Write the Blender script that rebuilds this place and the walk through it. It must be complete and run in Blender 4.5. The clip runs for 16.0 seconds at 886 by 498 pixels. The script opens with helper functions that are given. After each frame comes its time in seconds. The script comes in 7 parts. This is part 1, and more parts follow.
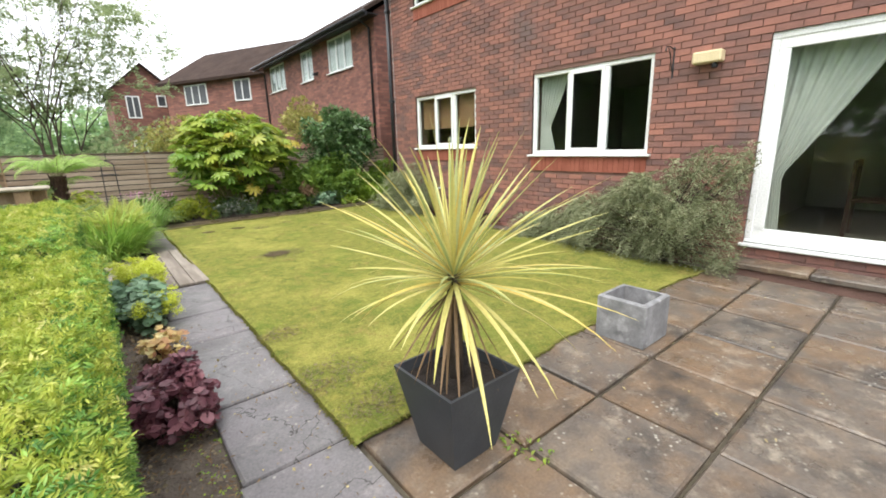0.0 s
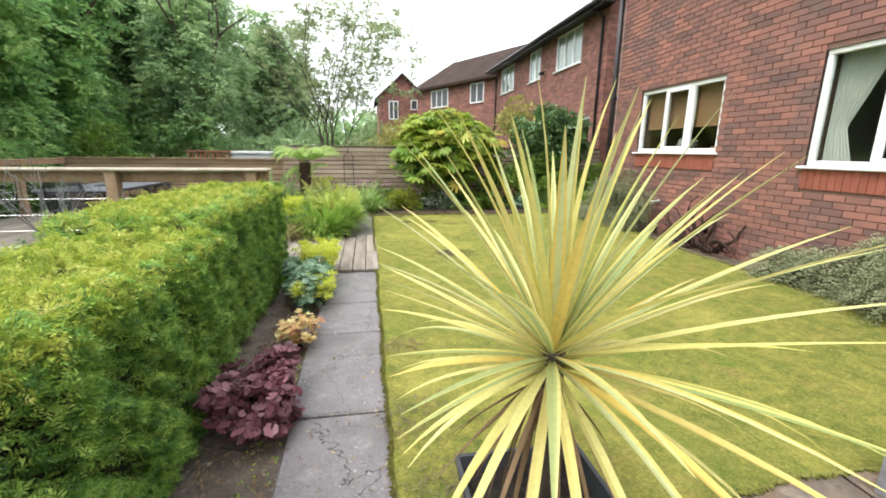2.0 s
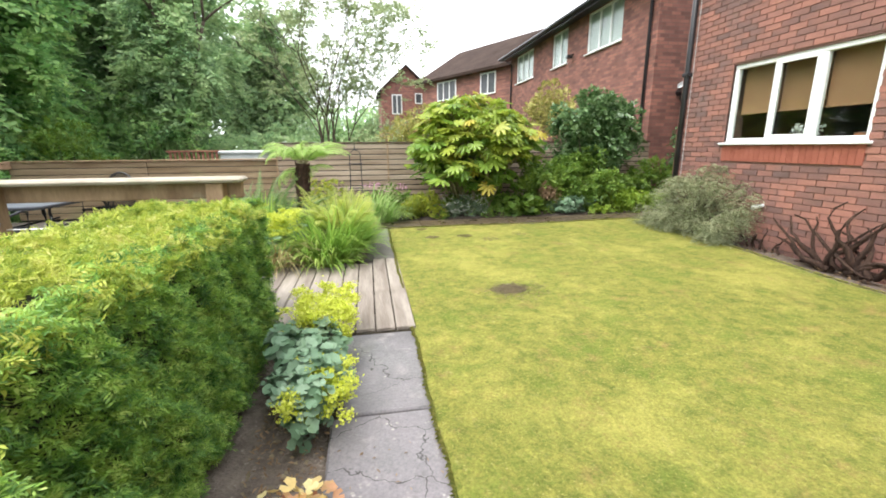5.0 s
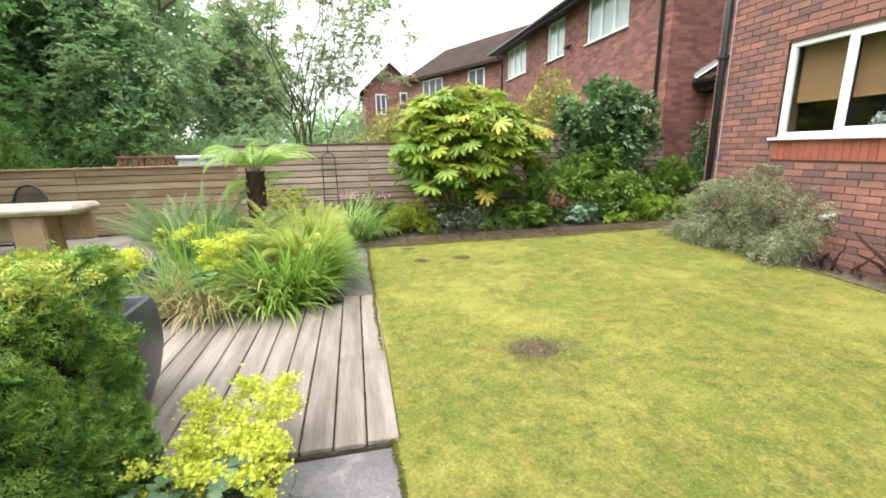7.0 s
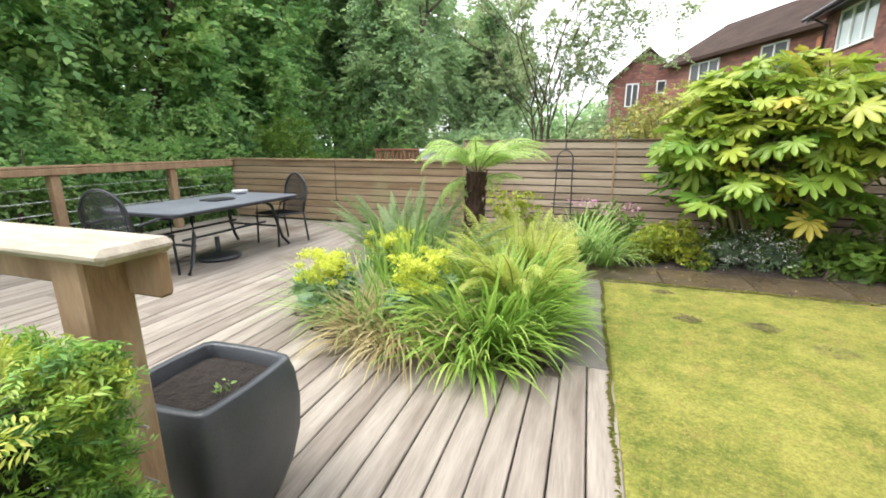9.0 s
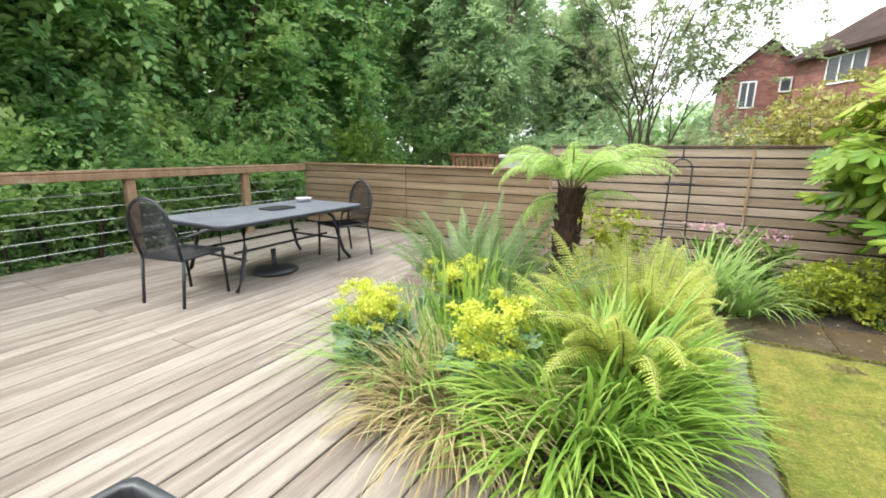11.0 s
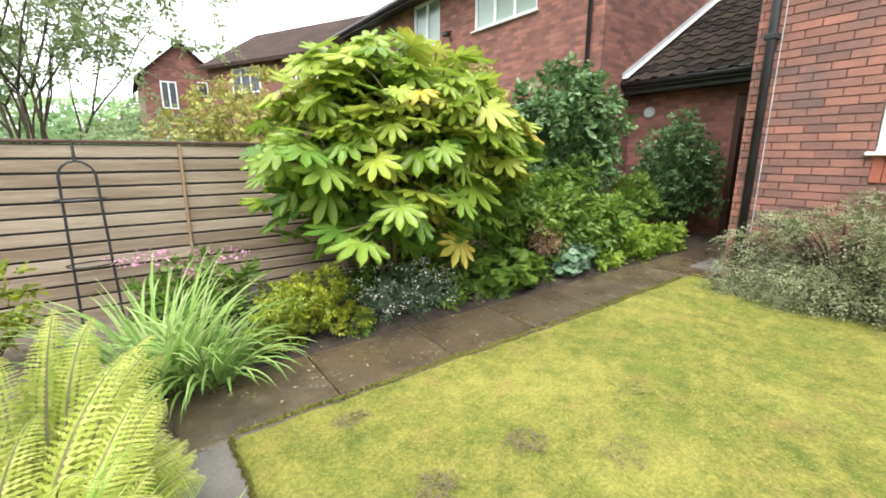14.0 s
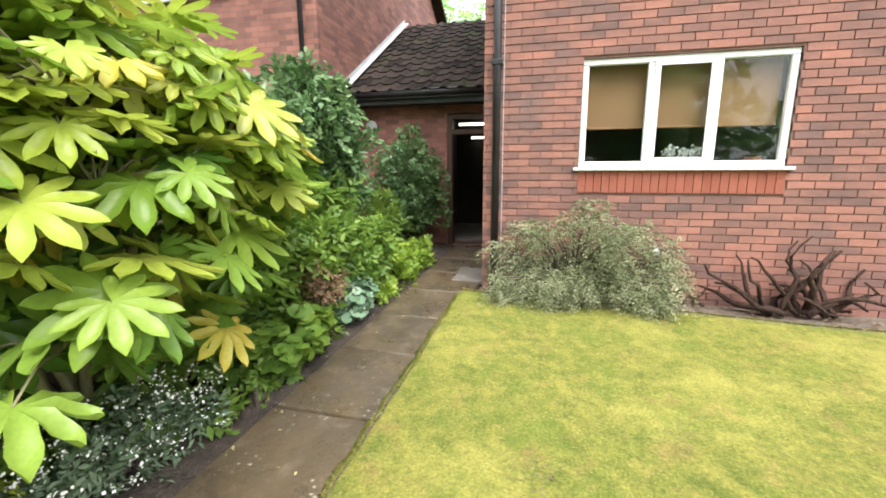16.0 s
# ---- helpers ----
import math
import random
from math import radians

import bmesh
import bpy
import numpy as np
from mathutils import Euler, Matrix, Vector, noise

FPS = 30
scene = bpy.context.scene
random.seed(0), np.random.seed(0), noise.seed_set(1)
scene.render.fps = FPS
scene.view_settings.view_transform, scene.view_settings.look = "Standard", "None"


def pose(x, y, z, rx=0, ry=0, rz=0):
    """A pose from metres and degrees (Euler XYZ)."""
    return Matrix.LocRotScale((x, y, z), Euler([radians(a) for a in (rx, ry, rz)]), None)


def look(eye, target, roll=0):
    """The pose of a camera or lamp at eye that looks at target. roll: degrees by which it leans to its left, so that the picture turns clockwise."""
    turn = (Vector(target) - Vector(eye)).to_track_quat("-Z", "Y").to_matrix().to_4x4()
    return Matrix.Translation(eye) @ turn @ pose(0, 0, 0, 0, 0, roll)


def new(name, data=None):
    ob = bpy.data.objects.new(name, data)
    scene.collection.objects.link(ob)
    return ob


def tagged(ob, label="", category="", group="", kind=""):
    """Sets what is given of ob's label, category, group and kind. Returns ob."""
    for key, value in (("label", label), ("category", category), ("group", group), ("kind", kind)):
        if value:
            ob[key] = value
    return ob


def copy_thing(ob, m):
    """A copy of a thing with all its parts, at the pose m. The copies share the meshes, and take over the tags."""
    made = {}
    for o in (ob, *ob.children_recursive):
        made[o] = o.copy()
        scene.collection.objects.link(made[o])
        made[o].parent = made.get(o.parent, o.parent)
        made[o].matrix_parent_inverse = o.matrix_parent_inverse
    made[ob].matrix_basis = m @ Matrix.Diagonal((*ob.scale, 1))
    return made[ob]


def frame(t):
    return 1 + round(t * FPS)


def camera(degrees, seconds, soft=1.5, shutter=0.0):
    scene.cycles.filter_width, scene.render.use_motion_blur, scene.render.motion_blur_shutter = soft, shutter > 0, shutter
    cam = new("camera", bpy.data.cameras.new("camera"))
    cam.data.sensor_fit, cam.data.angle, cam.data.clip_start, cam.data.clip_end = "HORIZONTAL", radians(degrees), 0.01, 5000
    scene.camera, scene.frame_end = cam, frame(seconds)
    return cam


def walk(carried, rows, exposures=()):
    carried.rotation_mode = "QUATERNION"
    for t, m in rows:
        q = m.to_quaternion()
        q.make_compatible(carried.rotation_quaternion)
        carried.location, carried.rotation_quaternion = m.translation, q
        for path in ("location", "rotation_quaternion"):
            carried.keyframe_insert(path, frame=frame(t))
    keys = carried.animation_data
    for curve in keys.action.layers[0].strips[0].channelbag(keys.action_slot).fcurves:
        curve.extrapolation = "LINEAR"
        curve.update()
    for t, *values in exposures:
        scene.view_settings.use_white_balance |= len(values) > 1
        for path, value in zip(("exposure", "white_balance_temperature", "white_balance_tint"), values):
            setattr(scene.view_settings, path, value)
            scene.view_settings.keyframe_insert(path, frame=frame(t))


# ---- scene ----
cam = camera(92.9, 16.0, soft=1.8)
EXPOSURE = 1.32
PATH = [
    (0, (-0.719, -0.705, 1.365), (0.506, 0.802, 0.889), -1.6),
    (0.5, (-0.576, -0.72, 1.354), (0.796, 0.651, 0.864), 0.3),
    (1, (-0.367, -0.614, 1.328), (0.873, 0.883, 0.857), 1.9),
    (1.5, (-0.14, -0.461, 1.321), (0.688, 1.296, 0.845), 1.4),
    (2, (0.003, -0.274, 1.311), (0.342, 1.644, 0.857), 0.6),
    (2.5, (-0.062, 0.027, 1.317), (-0.078, 1.982, 0.897), -0.0),
    (3, (-0.103, 0.314, 1.272), (-0.336, 2.26, 0.875), -0.6),
    (3.5, (-0.176, 0.703, 1.256), (-0.465, 2.635, 0.831), -0.1),
    (4, (-0.174, 0.984, 1.274), (-0.36, 2.923, 0.821), -0.7),
    (4.5, (-0.221, 1.23, 1.263), (-0.158, 3.175, 0.801), -0.4),
    (5, (-0.207, 1.481, 1.296), (0.125, 3.396, 0.825), -0.4),
    (7.5, (-0.016, 3.053, 1.285), (0.37, 4.96, 0.821), -1.2),
    (8, (-0.048, 3.385, 1.314), (0.035, 5.326, 0.841), -1.2),
    (8.5, (-0.105, 3.675, 1.319), (-0.364, 5.6, 0.842), -0.5),
    (9, (-0.144, 3.939, 1.311), (-0.767, 5.779, 0.836), -0.1),
    (9.5, (-0.234, 4.175, 1.314), (-1.201, 5.862, 0.847), 0.6),
    (12, (-0.481, 5.102, 1.338), (-1.367, 6.845, 0.917), -0.7),
    (12.5, (-0.428, 5.352, 1.324), (-0.713, 7.288, 0.909), -0.5),
    (13, (-0.327, 5.597, 1.344), (-0.033, 7.53, 0.924), -0.7),
    (13.5, (-0.277, 5.92, 1.315), (0.505, 7.708, 0.881), 0.1),
    (14, (-0.153, 6.218, 1.298), (1.002, 7.791, 0.861), 0.1),
    (14.5, (0.042, 6.597, 1.276), (1.438, 7.97, 0.866), 1.8),
    (15, (0.134, 6.837, 1.315), (1.704, 8.008, 0.91), 1.3),
    (15.5, (0.192, 7.091, 1.351), (1.93, 7.995, 0.952), 0.4),
    (16, (0.284, 7.315, 1.362), (2.19, 7.778, 0.971), -0.4),
]
walk(cam, [(t, look(eye, target, roll)) for t, eye, target, roll in PATH], [(0, EXPOSURE - 0.15), (1.5, EXPOSURE - 0.05), (3, EXPOSURE + 0.0), (4.5, EXPOSURE + 0.22), (9.5, EXPOSURE + 0.25), (12, EXPOSURE + 0.3), (14, EXPOSURE + 0.36), (16, EXPOSURE + 0.52)])

# ---- world, sun ----
world = bpy.data.worlds.new("world")
scene.world = world
world.use_nodes = True
wn = world.node_tree
for n in list(wn.nodes):
    wn.nodes.remove(n)
w_out = wn.nodes.new("ShaderNodeOutputWorld")
w_bg = wn.nodes.new("ShaderNodeBackground")
w_sky = wn.nodes.new("ShaderNodeTexSky")
w_sky.sky_type, w_sky.sun_disc = "NISHITA", False
w_sky.sun_elevation, w_sky.sun_rotation = radians(55), radians(250)
w_sky.air_density, w_sky.dust_density = 1.0, 4.0
w_gain = wn.nodes.new("ShaderNodeVectorMath")
w_gain.operation = "SCALE"
w_gain.inputs["Scale"].default_value = 0.10
w_cloud = wn.nodes.new("ShaderNodeTexNoise")
w_cloud.inputs["Scale"].default_value = 2.2
w_cloud.inputs["Detail"].default_value = 6
w_ramp = wn.nodes.new("ShaderNodeValToRGB")
w_ramp.color_ramp.elements[0].position, w_ramp.color_ramp.elements[0].color = 0.3, (0.72, 0.75, 0.79, 1)
w_ramp.color_ramp.elements[1].position, w_ramp.color_ramp.elements[1].color = 0.65, (0.86, 0.88, 0.9, 1)
w_mix = wn.nodes.new("ShaderNodeMix")
w_mix.data_type = "RGBA"
w_mix.inputs["Factor"].default_value = 0.9
wn.links.new(w_sky.outputs["Color"], w_gain.inputs[0])
wn.links.new(w_gain.outputs["Vector"], w_mix.inputs["A"])
wn.links.new(w_cloud.outputs["Fac"], w_ramp.inputs["Fac"])
wn.links.new(w_ramp.outputs["Color"], w_mix.inputs["B"])
wn.links.new(w_mix.outputs["Result"], w_bg.inputs["Color"])
wn.links.new(w_bg.outputs["Background"], w_out.inputs["Surface"])
w_bg.inputs["Strength"].default_value = 1.25
sun = new("sun", bpy.data.lights.new("sun", "SUN"))
sun.data.energy, sun.data.angle, sun.data.color = 1.8, radians(40), (1, 0.97, 0.92)
sun.matrix_world = look((-6, -4, 14), (0, 0, 0))

# ---- materials ----
RNG = np.random.default_rng(7)


def node_mat(name):
    m = bpy.data.materials.new(name)
    m.use_nodes = True
    t = m.node_tree
    return m, t, t.nodes["Principled BSDF"]


def mat(name, c1, c2, scale=4.0, stretch=(1, 1, 1), rough=0.8, bump=0.25, fine=70.0, var=0.0, metal=0.0, spread=0.25, c3=None, c3_scale=1.0, c3_amount=0.55, spec=0.4, dist=0.01, cracks=0.0):
    """A surface of two colours mixed by a coarse noise, a third in patches, fine grain and relief, and a change from piece to piece."""
    m, t, b = node_mat(name)
    N, L = t.nodes.new, t.links.new
    geo = N("ShaderNodeNewGeometry")
    info = N("ShaderNodeObjectInfo")
    rnd = N("ShaderNodeMath")
    rnd.operation = "ADD"
    L(geo.outputs["Random Per Island"], rnd.inputs[0])
    L(info.outputs["Random"], rnd.inputs[1])
    fr = N("ShaderNodeMath")
    fr.operation = "FRACT"
    L(rnd.outputs[0], fr.inputs[0])
    mp = N("ShaderNodeMapping")
    mp.inputs["Scale"].default_value = stretch
    L(geo.outputs["Position"], mp.inputs["Vector"])
    coarse = N("ShaderNodeTexNoise")
    coarse.inputs["Scale"].default_value, coarse.inputs["Detail"].default_value = scale, 5
    L(mp.outputs[0], coarse.inputs["Vector"])
    ramp = N("ShaderNodeValToRGB")
    ramp.color_ramp.elements[0].position, ramp.color_ramp.elements[0].color = 0.5 - spread, (*c1, 1)
    ramp.color_ramp.elements[1].position, ramp.color_ramp.elements[1].color = 0.5 + spread, (*c2, 1)
    if var:
        sh = N("ShaderNodeMath")
        sh.operation = "MULTIPLY_ADD"
        sh.inputs[1].default_value, sh.inputs[2].default_value = var, -var / 2
        L(fr.outputs[0], sh.inputs[0])
        ad = N("ShaderNodeMath")
        ad.operation = "ADD"
        L(coarse.outputs["Fac"], ad.inputs[0])
        L(sh.outputs[0], ad.inputs[1])
        L(ad.outputs[0], ramp.inputs["Fac"])
    else:
        L(coarse.outputs["Fac"], ramp.inputs["Fac"])
    col = ramp.outputs["Color"]
    if c3:
        pn = N("ShaderNodeTexNoise")
        pn.inputs["Scale"].default_value, pn.inputs["Detail"].default_value = c3_scale, 6
        L(geo.outputs["Position"], pn.inputs["Vector"])
        pr = N("ShaderNodeMapRange")
        pr.inputs["From Min"].default_value, pr.inputs["From Max"].default_value = c3_amount, c3_amount + 0.15
        L(pn.outputs["Fac"], pr.inputs["Value"])
        mx = N("ShaderNodeMix")
        mx.data_type = "RGBA"
        L(pr.outputs[0], mx.inputs["Factor"])
        L(col, mx.inputs["A"])
        mx.inputs["B"].default_value = (*c3, 1)
        col = mx.outputs["Result"]
    if cracks:
        wob = N("ShaderNodeTexNoise")
        wob.inputs["Scale"].default_value = 5
        L(geo.outputs["Position"], wob.inputs["Vector"])
        sc = N("ShaderNodeVectorMath")
        sc.operation = "MULTIPLY_ADD"
        sc.inputs[1].default_value = (0.12, 0.12, 0.12)
        L(wob.outputs["Color"], sc.inputs[0])
        L(geo.outputs["Position"], sc.inputs[2])
        vo = N("ShaderNodeTexVoronoi")
        vo.feature = "DISTANCE_TO_EDGE"
        vo.inputs["Scale"].default_value = cracks
        L(sc.outputs[0], vo.inputs["Vector"])
        cr = N("ShaderNodeMapRange")
        cr.inputs["From Min"].default_value, cr.inputs["From Max"].default_value = 0.0008, 0.003
        L(vo.outputs["Distance"], cr.inputs["Value"])
        cm = N("ShaderNodeMix")
        cm.data_type = "RGBA"
        cm.inputs["A"].default_value = (0.05, 0.045, 0.04, 1)
        L(cr.outputs[0], cm.inputs["Factor"])
        L(col, cm.inputs["B"])
        col = cm.outputs["Result"]
    gr = N("ShaderNodeTexNoise")
    gr.inputs["Scale"].default_value, gr.inputs["Detail"].default_value = fine, 4
    L(mp.outputs[0], gr.inputs["Vector"])
    hsv = N("ShaderNodeHueSaturation")
    gm = N("ShaderNodeMapRange")
    gm.inputs["To Min"].default_value, gm.inputs["To Max"].default_value = 0.72, 1.28
    L(gr.outputs["Fac"], gm.inputs["Value"])
    L(gm.outputs[0], hsv.inputs["Value"])
    L(col, hsv.inputs["Color"])
    L(hsv.outputs["Color"], b.inputs["Base Color"])
    bp = N("ShaderNodeBump")
    bp.inputs["Strength"].default_value, bp.inputs["Distance"].default_value = bump, dist
    L(gr.outputs["Fac"], bp.inputs["Height"])
    L(bp.outputs["Normal"], b.inputs["Normal"])
    b.inputs["Roughness"].default_value, b.inputs["Metallic"].default_value = rough, metal
    b.inputs["Specular IOR Level"].default_value = spec
    return m


def leaf_mat(name, cols, rough=0.45, trans=0.35, patch=0.6, pscale=2.3):
    """Leaves: a colour out of a few for each leaf, shifted in patches, some light let through."""
    m, t, b = node_mat(name)
    N, L = t.nodes.new, t.links.new
    geo, info = N("ShaderNodeNewGeometry"), N("ShaderNodeObjectInfo")
    rnd, fr = N("ShaderNodeMath"), N("ShaderNodeMath")
    rnd.operation, fr.operation = "ADD", "FRACT"
    L(geo.outputs["Random Per Island"], rnd.inputs[0])
    L(info.outputs["Random"], rnd.inputs[1])
    L(rnd.outputs[0], fr.inputs[0])
    ns = N("ShaderNodeTexNoise")
    ns.inputs["Scale"].default_value, ns.inputs["Detail"].default_value = pscale, 3
    L(geo.outputs["Position"], ns.inputs["Vector"])
    mr = N("ShaderNodeMapRange")
    mr.inputs["From Min"].default_value, mr.inputs["From Max"].default_value = 0.3, 0.7
    L(ns.outputs["Fac"], mr.inputs["Value"])
    mixv = N("ShaderNodeMix")
    mixv.inputs["Factor"].default_value = 1 - patch
    L(mr.outputs[0], mixv.inputs["A"])
    L(fr.outputs[0], mixv.inputs["B"])
    ramp = N("ShaderNodeValToRGB")
    el = ramp.color_ramp.elements
    while len(el) < len(cols):
        el.new(0.5)
    for i, c in enumerate(cols):
        el[i].position, el[i].color = i / (len(cols) - 1), (*c, 1)
    L(mixv.outputs["Result"], ramp.inputs["Fac"])
    fine = N("ShaderNodeTexNoise")
    fine.inputs["Scale"].default_value, fine.inputs["Detail"].default_value = 60, 2
    L(geo.outputs["Position"], fine.inputs["Vector"])
    hsv, gm = N("ShaderNodeHueSaturation"), N("ShaderNodeMapRange")
    gm.inputs["To Min"].default_value, gm.inputs["To Max"].default_value = 0.8, 1.2
    L(fine.outputs["Fac"], gm.inputs["Value"])
    L(gm.outputs[0], hsv.inputs["Value"])
    L(ramp.outputs["Color"], hsv.inputs["Color"])
    L(hsv.outputs["Color"], b.inputs["Base Color"])
    b.inputs["Roughness"].default_value = rough
    b.inputs["Specular IOR Level"].default_value = 0.35
    tr = N("ShaderNodeBsdfTranslucent")
    L(hsv.outputs["Color"], tr.inputs["Color"])
    ms = N("ShaderNodeMixShader")
    ms.inputs[0].default_value = trans
    L(b.outputs[0], ms.inputs[1])
    L(tr.outputs[0], ms.inputs[2])
    L(ms.outputs[0], t.nodes["Material Output"].inputs["Surface"])
    return m


def brick_tex_mat(name):
    """Brickwork too far off for single bricks to be built: courses 75 mm high, bricks 225 mm long."""
    m, t, b = node_mat(name)
    N, L = t.nodes.new, t.links.new
    geo = N("ShaderNodeNewGeometry")
    sep, com = N("ShaderNodeSeparateXYZ"), N("ShaderNodeCombineXYZ")
    ad = N("ShaderNodeMath")
    ad.operation = "ADD"
    L(geo.outputs["Position"], sep.inputs[0])
    L(sep.outputs["X"], ad.inputs[0])
    L(sep.outputs["Y"], ad.inputs[1])
    L(ad.outputs[0], com.inputs["X"])
    L(sep.outputs["Z"], com.inputs["Y"])
    br = N("ShaderNodeTexBrick")
    br.inputs["Scale"].default_value = 1.0
    br.inputs["Brick Width"].default_value, br.inputs["Row Height"].default_value = 0.225, 0.075
    br.inputs["Mortar Size"].default_value, br.inputs["Mortar Smooth"].default_value = 0.006, 0.2
    br.inputs["Color1"].default_value = (0.155, 0.07, 0.06, 1)
    br.inputs["Color2"].default_value = (0.31, 0.13, 0.10, 1)
    br.inputs["Mortar"].default_value = (0.16, 0.10, 0.08, 1)
    L(com.outputs[0], br.inputs["Vector"])
    ns = N("ShaderNodeTexNoise")
    ns.inputs["Scale"].default_value, ns.inputs["Detail"].default_value = 2.5, 6
    L(geo.outputs["Position"], ns.inputs["Vector"])
    hsv, gm = N("ShaderNodeHueSaturation"), N("ShaderNodeMapRange")
    gm.inputs["To Min"].default_value, gm.inputs["To Max"].default_value = 0.55, 1.45
    L(ns.outputs["Fac"], gm.inputs["Value"])
    L(gm.outputs[0], hsv.inputs["Value"])
    L(br.outputs["Color"], hsv.inputs["Color"])
    L(hsv.outputs["Color"], b.inputs["Base Color"])
    bp = N("ShaderNodeBump")
    bp.invert = True
    bp.inputs["Strength"].default_value, bp.inputs["Distance"].default_value = 0.6, 0.008
    L(br.outputs["Fac"], bp.inputs["Height"])
    L(bp.outputs["Normal"], b.inputs["Normal"])
    b.inputs["Roughness"].default_value = 0.9
    return m


def lawn_mat(name):
    """Short mossy turf: broad yellow and green patches, soft clumps, fine grain, and rusty thatch showing through."""
    m, t, b = node_mat(name)
    N, L = t.nodes.new, t.links.new
    geo = N("ShaderNodeNewGeometry")

    def field(scale, detail, rough, lo, hi, move=0.0):
        mp = N("ShaderNodeMapping")
        mp.inputs["Location"].default_value = (move, move * 0.7, 0)
        n, r = N("ShaderNodeTexNoise"), N("ShaderNodeMapRange")
        n.inputs["Scale"].default_value, n.inputs["Detail"].default_value, n.inputs["Roughness"].default_value = scale, detail, rough
        r.inputs["From Min"].default_value, r.inputs["From Max"].default_value = lo, hi
        L(geo.outputs["Position"], mp.inputs["Vector"])
        L(mp.outputs[0], n.inputs["Vector"])
        L(n.outputs["Fac"], r.inputs["Value"])
        return r.outputs[0]

    def blend(fac, a, c, most=1.0):
        k, x = N("ShaderNodeMath"), N("ShaderNodeMix")
        k.operation, x.data_type = "MULTIPLY", "RGBA"
        k.inputs[1].default_value = most
        L(fac, k.inputs[0])
        L(k.outputs[0], x.inputs["Factor"])
        for q, name_ in ((a, "A"), (c, "B")):
            if isinstance(q, tuple):
                x.inputs[name_].default_value = (*q, 1)
            else:
                L(q, x.inputs[name_])
        return x.outputs["Result"]

    col = blend(field(8.0, 10, 0.82, 0.38, 0.62), (0.105, 0.132, 0.027), (0.275, 0.26, 0.062))
    col = blend(field(0.9, 9, 0.7, 0.5, 0.63, 9.3), col, (0.355, 0.33, 0.085), 0.6)
    col = blend(field(1.7, 10, 0.75, 0.5, 0.63, 4.1), col, (0.125, 0.17, 0.03), 0.65)
    col = blend(field(3.1, 10, 0.8, 0.54, 0.68, 2.2), col, (0.29, 0.185, 0.08), 0.65)
    col = blend(field(17, 8, 0.8, 0.56, 0.72, 7.7), col, (0.40, 0.34, 0.15), 0.5)
    hsv = N("ShaderNodeHueSaturation")
    grain, soft = field(60, 5, 0.8, 0.25, 0.75), N("ShaderNodeMapRange")
    soft.inputs["To Min"].default_value, soft.inputs["To Max"].default_value = 0.45, 1.5
    L(grain, soft.inputs["Value"])
    L(soft.outputs[0], hsv.inputs["Value"])
    L(col, hsv.inputs["Color"])
    L(hsv.outputs["Color"], b.inputs["Base Color"])
    bp = N("ShaderNodeBump")
    bp.inputs["Strength"].default_value, bp.inputs["Distance"].default_value = 0.7, 0.022
    L(field(30, 7, 0.8, 0.2, 0.8), bp.inputs["Height"])
    L(bp.outputs["Normal"], b.inputs["Normal"])
    b.inputs["Roughness"].default_value, b.inputs["Specular IOR Level"].default_value = 0.95, 0.1
    return m


